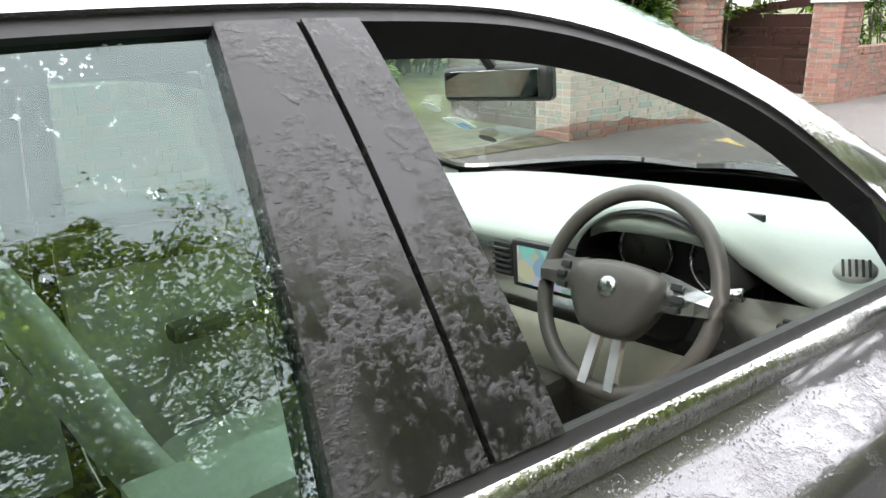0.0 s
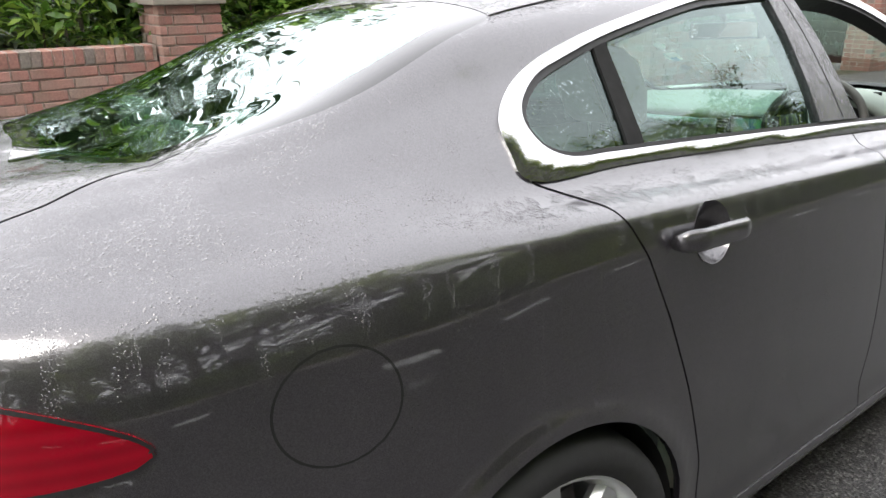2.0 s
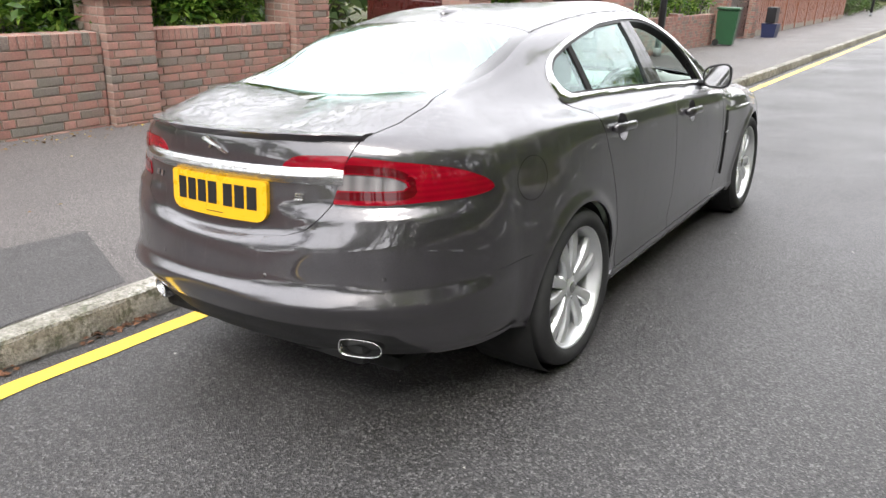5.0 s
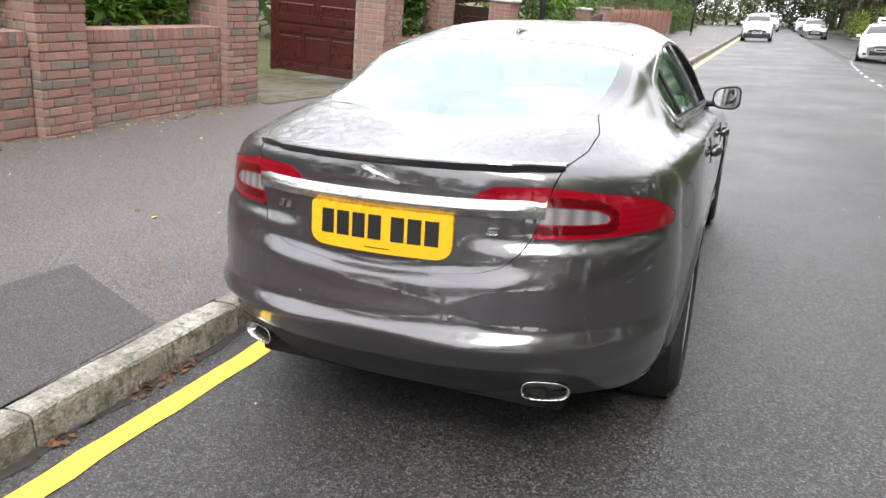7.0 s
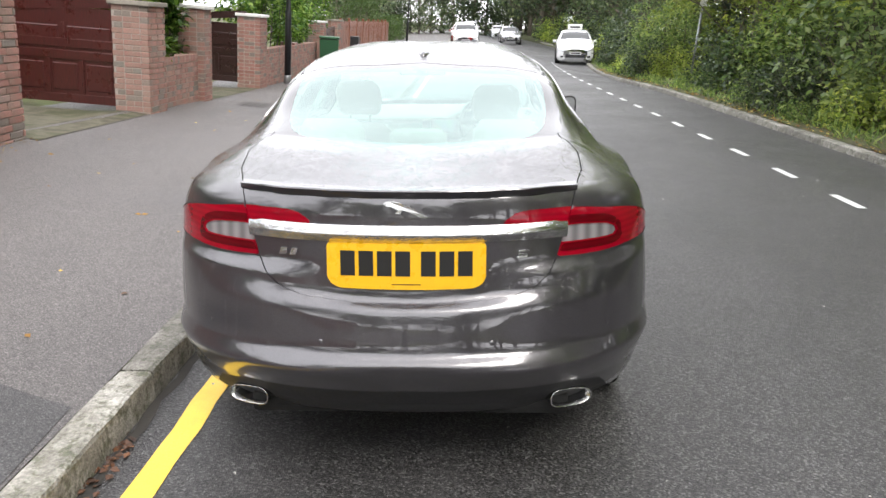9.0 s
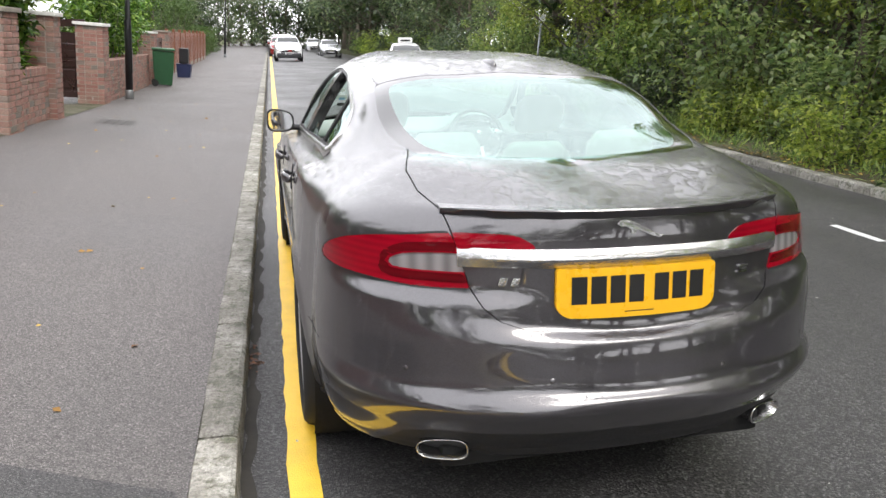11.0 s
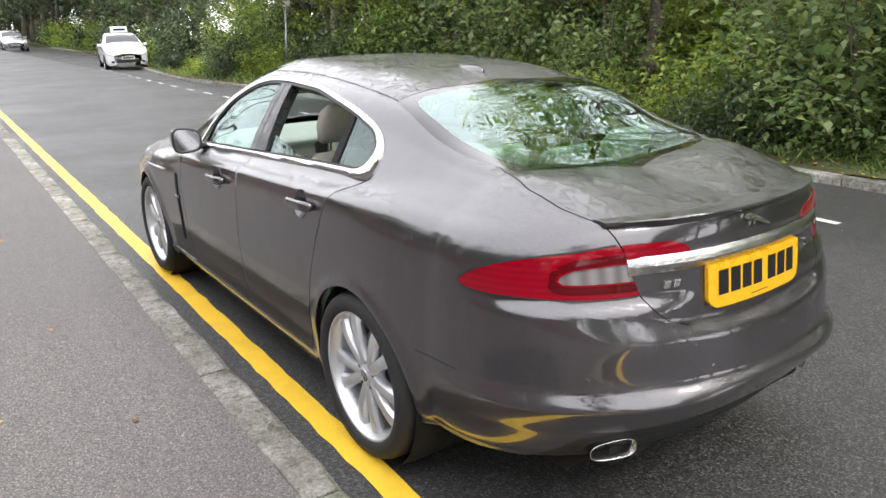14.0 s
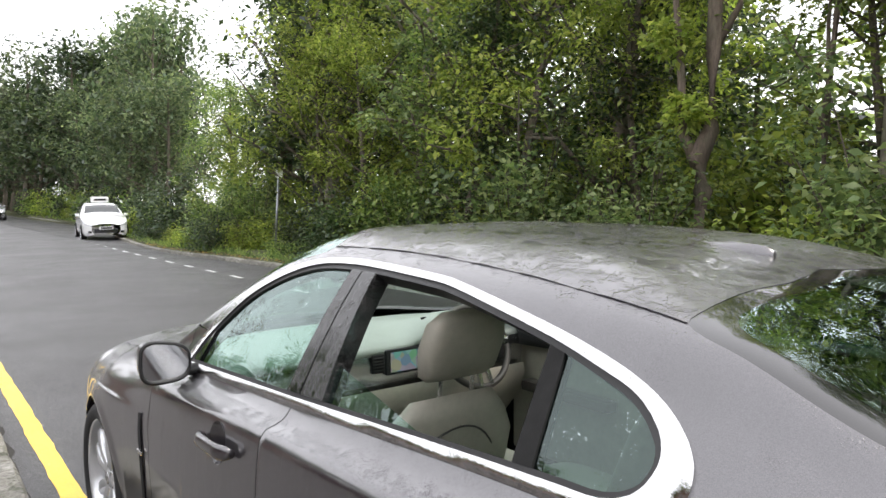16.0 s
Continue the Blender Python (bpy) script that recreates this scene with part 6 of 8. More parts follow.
WALL_X, PIER_X = -3.99, -3.94
brick_wall("wall_1", "low weathered red brick garden wall under a laurel hedge", -2.6, 0.99, WALL_X - 0.03, 0.23, top_z(0, 1.33), True)
brick_wall("wall_2", "low weathered red brick garden wall under a laurel hedge", 1.47, 3.19, WALL_X - 0.03, 0.23, top_z(2.4, 1.33), True)
brick_wall("wall_3", "low weathered red brick garden wall under a laurel hedge", -14.0, -3.06, WALL_X - 0.03, 0.23, top_z(-5, 1.33), False)
brick_wall("gate_pier", "red brick pier with a flat cap at the garden wall", 1.0, 1.46, PIER_X, 0.45, top_z(1.2, 1.60), True, on_edge=False, cap=STONE)
brick_wall("gate_pier", "red brick gate pier beside the mossy drive", 3.20, 3.72, PIER_X, 0.47, top_z(3.4, 1.93), True, on_edge=False, cap=STONE)
brick_wall("gate_pier", "red brick pier with a flat cap at the garden wall", -3.05, -2.61, PIER_X, 0.45, top_z(-3, 1.62), False, on_edge=False, cap=STONE)
brick_wall("gate_pier", "tall red brick gate pier with a stone cap", 6.42, 7.00, PIER_X + 0.13, 0.46, top_z(6.5, 1.80), True, on_edge=False, cap=STONE)
brick_wall("wall_4", "low red brick wall under a tall laurel", 7.01, 8.60, WALL_X + 0.08, 0.23, top_z(8, 1.13), True)
brick_wall("gate_pier", "slim red brick gate pier with a white cap", 8.62, 9.02, PIER_X + 0.12, 0.40, top_z(9, 1.80), False, on_edge=False, cap=PAINTED_STONE)
brick_wall("gate_pier", "red brick gate pier with a white cap", 12.20, 12.80, PIER_X + 0.10, 0.46, top_z(12.5, 1.70), False, on_edge=False, cap=PAINTED_STONE)
brick_wall("wall_5", "low pink brick wall under a laurel hedge", 12.81, 16.1, WALL_X + 0.05, 0.23, top_z(15, 1.04), False)
brick_wall("gate_pier", "slim pink brick pier in the garden wall", 16.11, 16.5, PIER_X, 0.36, top_z(16, 1.10), False, on_edge=False, cap=None)
brick_wall("wall_6", "low pink brick wall under a laurel hedge", 16.51, 19.6, WALL_X, 0.23, top_z(18, 1.02), False)
brick_wall("gate_pier", "pink brick gate pier with a white cap", 20.4, 20.95, PIER_X, 0.46, top_z(20.5, 1.58), False, on_edge=False, cap=PAINTED_STONE)
brick_wall("gate_pier", "pink brick gate pier with a flat cap", 24.0, 24.6, PIER_X, 0.46, top_z(24, 1.62), False, on_edge=False, cap=STONE)


# gates
def gate_wood(name, color):
    n = Nodes(name)
    grain = n.noise(14, 6, 0.6, vec=n.scaled((6, 6, 0.6)))
    wear = n.noise(5, 5)
    col = n.mix(1.0, color, n.range(grain, 0.3, 0.7, 0.6, 1.35), "MULTIPLY")
    n.set(Base_Color=col, Roughness=n.range(wear, 0.3, 0.7, 0.22, 0.42), Coat_Weight=0.5, Coat_Roughness=0.14)
    n.bump(grain, 0.25, 0.003)
    return n.mat


GATE_RED = gate_wood("red_brown_stained_gate", (0.060, 0.012, 0.011, 1))
GATE_DARK = gate_wood("dark_brown_stained_gate", (0.034, 0.014, 0.013, 1))


def panelled_gate(label, p0, p1, z0, height, dip, material):
    """A framed gate with raised panels, its top swept down towards the middle; from p0 (hinge) to p1 on plan."""
    p0, p1 = Vector((*p0, 0)), Vector((*p1, 0))
    w = (p1 - p0).length
    gate = thing("garden_gate", label, "gate", "panelled garden gates")
    gate.matrix_world = Matrix.Translation((p0.x, p0.y, z0)) @ Matrix.Rotation(math.atan2(p1.y - p0.y, p1.x - p0.x), 4, "Z")

    def top(u):
        return height - dip * (u ** 1.5)

    for u in (0.04, 0.96):
        part("stile", bm_box(u * w, 0, top(u) / 2, 0.10, 0.062, top(u), 0.008), material, gate)
    for z in (0.07, 0.62, height * 0.55 + 0.02):
        part("rail", bm_box(w / 2, 0, z, w * 0.9, 0.056, 0.11, 0.008), material, gate)
    rows = [[(u * w, -0.023, top(u) - 0.13), (u * w, -0.023, top(u)), (u * w, 0.023, top(u)), (u * w, 0.023, top(u) - 0.13)] for u in np.linspace(0.04, 0.96, 12)]
    part("top_rail", bm_loft(rows), material, gate)
    cols = 3
    for z_lo, z_hi, cols in ((0.13, 0.56, 3), (0.68, 1.02, 2)):
        for k in range(cols):
            a, b = 0.09 * w + k * 0.83 * w / cols, 0.09 * w + (k + 1) * 0.83 * w / cols
            part("panel", bm_box((a + b) / 2, 0, (z_lo + z_hi) / 2, b - a - 0.10, 0.046, z_hi - z_lo - 0.07, 0.018, 1), material, gate)
            part("muntin", bm_box(b, 0, (z_lo + z_hi) / 2, 0.05, 0.054, z_hi - z_lo, 0.008), material, gate)
    part("board", bm_box(w / 2, 0.004, (height - dip) / 2 + 0.02, w * 0.9, 0.016, height - dip - 0.1), material, gate)
    return gate


panelled_gate("glossy red-brown panelled timber gate, standing ajar", (-4.10, 6.46), (-5.72, 6.52), wall_base_z(6.4) + 0.04, 1.36, 0.12, GATE_RED)
panelled_gate("dark brown panelled timber gate with a swept top", (-4.12, 12.26), (-5.75, 12.30), wall_base_z(11.5) + 0.06, 1.42, 0.22, GATE_DARK)
panelled_gate("brown timber garden gate", (-4.15, 23.95), (-4.15, 21.0), wall_base_z(22) + 0.06, 1.25, 0.15, GATE_DARK)


def apron(label, ya, yb, depth):
    n = Nodes("mossy_concrete_drive")
    big, fine = n.noise(2.2, 5), n.noise(60, 6)
    col = n.ramp(big, [(0.36, (0.050, 0.044, 0.024)), (0.48, (0.115, 0.105, 0.072)), (0.56, (0.070, 0.068, 0.034)), (0.66, (0.040, 0.046, 0.016))])
    n.set(Base_Color=n.mix(1.0, col, n.range(fine, 0.3, 0.7, 0.75, 1.2), "MULTIPLY"), Roughness=0.85)
    n.bump(fine, 0.4, 0.004)
    vs = []
    for i in range(9):
        for j in range(9):
            x, y = -3.80 - depth * i / 8, ya + (yb - ya) * j / 8
            vs.append(pavement_height(x, y, 0) + Vector((0, 0, 0.008 + 0.03 * max(0, i - 2))))
    ob = new("drive", mesh_of("drive", vs, [(a * 9 + b, (a + 1) * 9 + b, (a + 1) * 9 + b + 1, a * 9 + b + 1) for a in range(8) for b in range(8)]))
    ob.data.materials.append(n.mat)
    tagged(ob, label, "drive", kind="structure")


apron("mossy concrete drive between the gate piers", 3.74, 6.40, 3.2)
apron("pale concrete drive before a garden gate", 9.04, 12.18, 2.6)

# timber fence panels further up the road
FENCE_MAT = gate_wood("orange_brown_fence", (0.23, 0.085, 0.045, 1))
for k in range(9):
    y = 25.2 + 2.35 * k
    fence = thing("fence_panel", "orange-brown boarded fence panel between posts", "fence", "fence panels")
    fence.location = (-4.12, y, wall_base_z(y))
    part("post", bm_box(0, 0, 0.80, 0.10, 0.10, 1.6, 0.006), FENCE_MAT, fence)
    part("gravel_board", bm_box(0, 1.17, 0.1, 0.04, 2.2, 0.2), STONE, fence)
    for j in range(14):
        part("board", bm_box(0.012 * (j % 2), 0.13 + 0.158 * j, 0.83, 0.018, 0.152, 1.30 + 0.05 * (k % 2)), FENCE_MAT, fence)


# ---------------------------------------------------------------- plants
def leaf_material(name, dark, light, tip, gloss=0.45, through=0.35):
    n = Nodes(name)
    pick = n.island()
    col = n.ramp(pick, [(0.0, dark), (0.55, light), (0.9, tip), (1.0, tip)])
    col = n.mix(1.0, col, n.range(n.random(), 0, 1, 0.70, 1.55), "MULTIPLY")
    big = n.noise(0.35, 3)
    col = n.mix(1.0, col, n.range(big, 0.35, 0.65, 0.75, 1.25), "MULTIPLY")
    n.set(Base_Color=col, Roughness=gloss, Specular_IOR_Level=0.4)
    tr = n.add("ShaderNodeBsdfTranslucent", Color=n.mix(1.0, col, (1.25, 1.32, 0.85, 1), "MULTIPLY"))
    mix = n.add("ShaderNodeMixShader", Fac=through)
    n.put(mix.inputs[1], n.bsdf.outputs[0])
    n.put(mix.inputs[2], tr.outputs[0])
    n.put(n.out.inputs["Surface"], mix.outputs[0])
    return n.mat


LEAF_MID = leaf_material("mid_green_leaves", (0.052, 0.092, 0.033), (0.150, 0.218, 0.072), (0.28, 0.33, 0.12), 0.42, 0.52)
LEAF_DARK = leaf_material("dark_ivy_leaves", (0.018, 0.034, 0.016), (0.036, 0.062, 0.026), (0.09, 0.12, 0.05), 0.3, 0.25)
LEAF_YELLOW = leaf_material("yellow_green_leaves", (0.12, 0.165, 0.038), (0.24, 0.30, 0.070), (0.38, 0.41, 0.12), 0.45, 0.55)
LEAF_GREY = leaf_material("grey_green_leaves", (0.072, 0.112, 0.050), (0.165, 0.225, 0.098), (0.28, 0.32, 0.155), 0.42, 0.52)
# far leaves carry the bluish distance haze in their own colour
LEAF_FAR_HAZE = leaf_material("blue_green_leaves", (0.048, 0.074, 0.045), (0.110, 0.150, 0.085), (0.20, 0.235, 0.135), 0.42, 0.45)
LAUREL = leaf_material("glossy_laurel_leaves", (0.022, 0.055, 0.010), (0.062, 0.130, 0.018), (0.17, 0.25, 0.05), 0.22, 0.3)
PRIVET = leaf_material("clipped_hedge_leaves", (0.030, 0.060, 0.016), (0.055, 0.100, 0.024), (0.09, 0.14, 0.035))


def bark_material(name, a, b):
    n = Nodes(name)
    grain = n.noise(9, 6, 0.7, vec=n.scaled((3, 3, 0.6)))
    col = n.ramp(grain, [(0.3, a), (0.7, b)])
    col = n.mix(n.range(n.noise(2.2, 4), 0.5, 0.7, 0, 0.6), col, (0.06, 0.075, 0.035, 1))
    n.set(Base_Color=col, Roughness=0.9)
    n.bump(grain, 0.8, 0.02)
    return n.mat


BARK = bark_material("grey_brown_bark", (0.07, 0.055, 0.042), (0.18, 0.15, 0.12))
BARK_BROWN = bark_material("brown_bark", (0.085, 0.062, 0.048), (0.19, 0.15, 0.12))
BARK_PALE = bark_material("pale_bark", (0.14, 0.12, 0.095), (0.30, 0.27, 0.22))


def leaf_cloud(name, centres, spread, count, size, rng, material, aspect=0.5, droop=0.3):
    """Many single leaves, each a folded diamond, scattered round centres."""
    c = np.asarray(centres, float)
    k = rng.integers(0, len(c), count)
    r = rng.normal(size=(count, 3))
    r *= (rng.random((count, 1)) ** 0.5) / (np.linalg.norm(r, axis=1, keepdims=True) + 1e-9)
    spread = np.asarray(spread, float)
    pos = c[k] + r * (spread[k][:, None] if spread.ndim == 1 else spread) * np.array([1, 1, 0.8])
    d = rng.normal(size=(count, 3)) + r * 0.7
    d[:, 2] = d[:, 2] * 0.6 - droop
    d /= np.linalg.norm(d, axis=1, keepdims=True)
    up = rng.normal(size=(count, 3)) * 0.42 + np.array([0, 0, 1.0])
    side = np.cross(d, up)
    side /= np.linalg.norm(side, axis=1, keepdims=True) + 1e-9
    nrm = np.cross(side, d)
    s = size * rng.uniform(0.6, 1.35, (count, 1))
    w = s * aspect * 0.5
    fold = nrm * w * 0.5
    v = np.stack([pos, pos + d * s * 0.45 + side * w + fold, pos + d * s, pos + d * s * 0.45 - side * w + fold], 1).reshape(-1, 3)
    me = bpy.data.meshes.new(name)
    me.vertices.add(4 * count)
    me.vertices.foreach_set("co", v.astype(np.float32).ravel())
    me.loops.add(4 * count)
    me.loops.foreach_set("vertex_index", np.arange(4 * count, dtype=np.int32))
    me.polygons.add(count)
    me.polygons.foreach_set("loop_start", np.arange(0, 4 * count, 4, dtype=np.int32))
    me.polygons.foreach_set("loop_total", np.full(count, 4, dtype=np.int32))
    me.update(calc_edges=True)
    me.validate()
    me.materials.append(material)
    return me


def grow(rng, height, lean, spread, limbs, fork=0.35):
    """Trunk and limbs as lists of points with radii, and the places where leaves sit."""
    trunk_r = 0.018 * height + 0.03
    pts = [Vector((lean[0] * s ** 1.5 + 0.12 * math.sin(3 * s + limbs), lean[1] * s ** 1.5 + 0.10 * math.cos(4 * s), height * s)) for s in np.linspace(0, 1, 9)]
    tubes = [(pts, [trunk_r * (1 - 0.85 * s) * (1.35 if s == 0 else 1) for s in np.linspace(0, 1, 9)])]
    tips = []
    for k in range(limbs):
        s = fork + (0.97 - fork) * (k + rng.uniform(0, 0.8)) / limbs
        i = min(7, int(s * 8))
        base = pts[i].lerp(pts[i + 1], s * 8 - i)
        a = 2.4 * k + rng.uniform(-0.5, 0.5)
        reach = spread * (1.15 - 0.75 * s) * rng.uniform(0.7, 1.2)
        line = [base + Vector((math.cos(a) * reach * q, math.sin(a) * reach * q, reach * (0.65 * q + 0.15 * q * q) * rng.uniform(0.6, 1.1))) for q in (0, 0.3, 0.65, 1)]
        r0 = trunk_r * (1 - 0.8 * s) * 0.55
        tubes.append((line, [r0, r0 * 0.75, r0 * 0.5, r0 * 0.2]))
        tips += [line[2], line[3], line[1].lerp(line[2], 0.6)]
        for j in range(2):
            q = line[2].lerp(line[3], rng.uniform(0, 1))
            end = q + Vector((rng.normal(0, 0.45), rng.normal(0, 0.45), rng.normal(0.2, 0.35))) * spread * 0.4
            tubes.append(([q, q.lerp(end, 0.5) + Vector((0, 0, 0.05)), end], [r0 * 0.4, r0 * 0.25, r0 * 0.08]))
            tips.append(end)
    tips.append(pts[-1])
    return tubes, tips


def build_tree(seed, height, spread, limbs, leaves, size, material, lean=(0, 0), fork=0.35, bark=None, cluster=0.62, ivy=0.0, label="", aspect=0.5):
    rng = np.random.default_rng(seed)
    tree = thing("tree", label, "tree", "woodland trees")
    tubes, tips = grow(rng, height, lean, spread, limbs, fork)
    part("trunk", bm_tube(*tubes[0], 12), bark or BARK, tree, smooth=True)
    part("limb", bm_join(*[bm_tube(p, r, 3) for p, r in tubes[1:]]), bark or BARK, tree, smooth=True)
    centres = np.array([tuple(t) for t in tips])
    centres = centres[rng.random(len(centres)) < 0.62]
    radii = np.abs(rng.normal(cluster, 0.22, len(centres))) + 0.12
    part("crown", leaf_cloud("crown", centres, radii, leaves, size, rng, material, aspect), None, tree)
    if ivy:
        line = tubes[0][0]
        c = np.array([tuple(line[0].lerp(line[min(8, int(8 * ivy) + 1)], s)) for s in np.linspace(0.02, 1, 16)])
        part("ivy", leaf_cloud("ivy", c, np.full(16, 0.42), 2600, 0.10, rng, LEAF_DARK, 0.8), None, tree, "dark ivy on the trunk")
    return tree


def build_bush(seed, w, h, leaves, size, material, label):
    rng = np.random.default_rng(seed)
    bush = thing("bush", label, "bush", "roadside bushes")
    stems, centres, radii = [], [], []
    for k in range(16):
        a, r = rng.uniform(0, 2 * math.pi), w * math.sqrt(rng.uniform(0, 1))
        top = Vector((math.cos(a) * r, math.sin(a) * r, h * rng.uniform(0.35, 1.0) * (1 - 0.35 * (r / w) ** 2)))
        stems.append(([Vector((top.x * 0.3, top.y * 0.3, -0.1)), Vector((top.x * 0.6, top.y * 0.6, top.z * 0.5)), top], [0.02, 0.013, 0.004]))
        centres += [tuple(top), (top.x * 0.8, top.y * 0.8, top.z * 0.6), (top.x, top.y, top.z * 0.25)]
        radii += [0.30 * w + 0.1, 0.32 * w + 0.1, 0.30 * w + 0.1]
    part("stem", bm_join(*[bm_tube(p, r, 5) for p, r in stems]), BARK, bush)
    part("foliage", leaf_cloud("foliage", centres, np.array(radii), leaves, size, rng, material, 0.55), None, bush)
    return bush


def verge_z(x, y):
    return ground_height(x, y, 0)[2] if x > 13 else (on_road(x, y, 0.09 + 0.05 * (x - 5.3))).z


BIG = [build_tree(3, 8.5, 2.7, 24, 7400, 0.155, LEAF_MID, (0.4, 0.3), 0.10, cluster=0.50, label="tall mid-green broadleaved tree at the edge of the wood"),
       build_tree(5, 9.5, 2.9, 24, 7400, 0.155, LEAF_GREY, (-0.5, 0.2), 0.14, cluster=0.52, label="tall grey-green broadleaved tree in the wood"),
       build_tree(8, 7.0, 2.4, 22, 7400, 0.150, LEAF_YELLOW, (0.2, -0.5), 0.10, cluster=0.48, label="yellow-green young tree at the edge of the wood"),
       build_tree(11, 9.0, 1.5, 20, 7500, 0.125, LEAF_DARK, (-0.9, 0.5), 0.16, cluster=0.55, ivy=0.8, label="dark ivy-clad leaning tree in the wood")]
TALL = [build_tree(41, 14.5, 3.4, 34, 9500, 0.185, LEAF_GREY, (0.6, 0.3), 0.10, cluster=0.62, label="very tall grey-green broadleaved tree in the wood"),
        build_tree(42, 13.0, 3.0, 32, 9500, 0.185, LEAF_MID, (-0.7, 0.4), 0.12, BARK_PALE, cluster=0.58, label="very tall mid-green broadleaved tree in the wood"),
        build_tree(43, 13.5, 2.0, 30, 7800, 0.165, LEAF_DARK, (0.5, -0.4), 0.14, cluster=0.62, ivy=0.85, label="very tall dark tree hung with ivy in the wood"),
        build_tree(44, 12.5, 2.8, 26, 7800, 0.165, LEAF_YELLOW, (-0.4, 0.5), 0.22, BARK_PALE, cluster=0.55, label="very tall yellow-green tree with a pale trunk in the wood")]
FAR = [build_tree(31, 9.5, 3.3, 16, 2100, 0.38, LEAF_FAR_HAZE, (0.3, 0.2), 0.12, cluster=1.05, label="tall haze-tinted blue-green tree of the deep wood and unseen filler"),
       build_tree(32, 11.0, 3.6, 16, 2200, 0.39, LEAF_FAR_HAZE, (-0.4, 0.3), 0.14, cluster=1.1, label="tall haze-tinted grey-green tree of the deep wood and unseen filler"),
       build_tree(33, 10.0, 3.2, 16, 2100, 0.37, LEAF_DARK, (0.1, -0.3), 0.10, cluster=1.05, label="tall dark evergreen-looking tree of the deep wood and unseen filler")]
SHRUBS = [build_bush(21, 1.0, 1.7, 3300, 0.105, LEAF_MID, "dense mid-green bush on the verge"),
          build_bush(22, 1.2, 2.6, 3700, 0.108, LEAF_GREY, "tall grey-green bush on the verge"),
          build_bush(23, 0.8, 1.1, 2500, 0.09, LEAF_YELLOW, "bright yellow-green shrub on the verge"),
          build_bush(24, 1.1, 1.5, 3000, 0.09, LEAF_DARK, "dark ivy and bramble thicket on the verge"),
          build_bush(25, 0.7, 0.6, 2100, 0.075, LEAF_MID, "low tangle of nettles and bramble on the verge")]
THICKET = [build_bush(26, 1.6, 2.6, 1500, 0.22, LEAF_MID, "broad mid-green thicket under the trees"),
           build_bush(27, 1.7, 3.2, 1600, 0.22, LEAF_DARK, "broad dark thicket under the trees"),
           build_bush(28, 1.5, 2.2, 1400, 0.20, LEAF_YELLOW, "broad yellow-green thicket under the trees")]
rng = random.Random(42)
first_use = set()


def plant(kinds, k, x, y, scale, turn, z=None, tall=1.0):
    ob = kinds[k]
    m = Matrix.Translation((x, y, verge_z(x, y) - 0.08 if z is None else z)) @ Matrix.Rotation(turn, 4, "Z")
    if ob.name in first_use:
        ob = copy_thing(ob, Matrix.Identity(4))
    else:
        first_use.add(ob.name)
    ob.matrix_world = m @ Matrix.Diagonal((scale, scale, scale * tall * rng.uniform(0.9, 1.1), 1))


# the trees that stand out at the edge of the wood
def slim_tree(label, x, y, stems, tufts, leaves, size, material, seed):
    """A thin bare-stemmed tree: bowed stems as (points, radii), and tufts of leaves as (place, radius)."""
    rng2 = np.random.default_rng(seed)
    tree = thing("tree", label, "tree", "woodland trees", at=(x, y, verge_z(x, y) - 0.08))
    part("trunk", bm_tube(*stems[0], 12), BARK_BROWN, tree, smooth=True)
    for pts, radii in stems[1:]:
        part("limb", bm_tube(pts, radii, 8), BARK_BROWN, tree, smooth=True)
    part("crown", leaf_cloud("crown", [c for c, r in tufts], np.array([r for c, r in tufts]), leaves, size, rng2, material), None, tree)
    return tree


slim_tree("slim bowed brown tree forking low above the verge", 7.25, 5.45,
          [([(0, 0, 0), (-0.02, 0.0, 0.8), (0.06, -0.02, 1.5), (-0.03, 0.04, 1.95), (0.10, -0.06, 2.35), (0.05, -0.05, 3.4), (0.10, 0.0, 5.0), (0.0, 0.1, 7.0), (0.1, 0.2, 10.0)], [0.20, 0.150, 0.135, 0.15, 0.115, 0.105, 0.095, 0.075, 0.02]),
           ([(-0.03, 0.04, 1.85), (-0.18, 0.20, 2.3), (-0.22, 0.26, 3.2), (-0.40, 0.36, 4.6), (-0.6, 0.5, 7.0)], [0.09, 0.065, 0.055, 0.04, 0.012]),
           ([(0.05, -0.05, 3.4), (0.35, -0.3, 4.2), (0.8, -0.5, 5.6)], [0.06, 0.04, 0.012]),
           ([(0.10, 0.0, 5.0), (-0.3, -0.4, 6.0), (-0.5, -0.9, 7.4)], [0.05, 0.035, 0.01])],
          [((-0.35, 0.35, 3.6), 0.45), ((-0.5, 0.4, 4.8), 0.7), ((0.7, -0.5, 5.3), 0.8), ((-0.4, -0.8, 7.0), 1.0), ((0.1, 0.2, 8.5), 1.2), ((0.2, 0.2, 10.0), 1.0), ((-0.2, 0.1, 2.6), 0.35)], 3000, 0.13, LEAF_YELLOW, 51)
slim_tree("thin pale-stemmed young tree on the verge", 7.50, 3.88,
          [([(0, 0, 0), (0.03, 0.02, 1.2), (-0.02, 0.03, 2.4), (0.06, 0.0, 4.0), (0.0, 0.1, 6.0), (0.1, 0.1, 8.5)], [0.085, 0.065, 0.058, 0.05, 0.035, 0.01]),
           ([(0.0, 0.02, 2.6), (0.25, 0.2, 3.6), (0.5, 0.3, 5.0)], [0.035, 0.025, 0.008])],
          [((0.4, 0.3, 4.6), 0.6), ((0.0, 0.1, 6.2), 0.9), ((0.1, 0.1, 8.0), 0.9), ((-0.3, -0.2, 4.0), 0.5)], 1900, 0.12, LEAF_MID, 52)
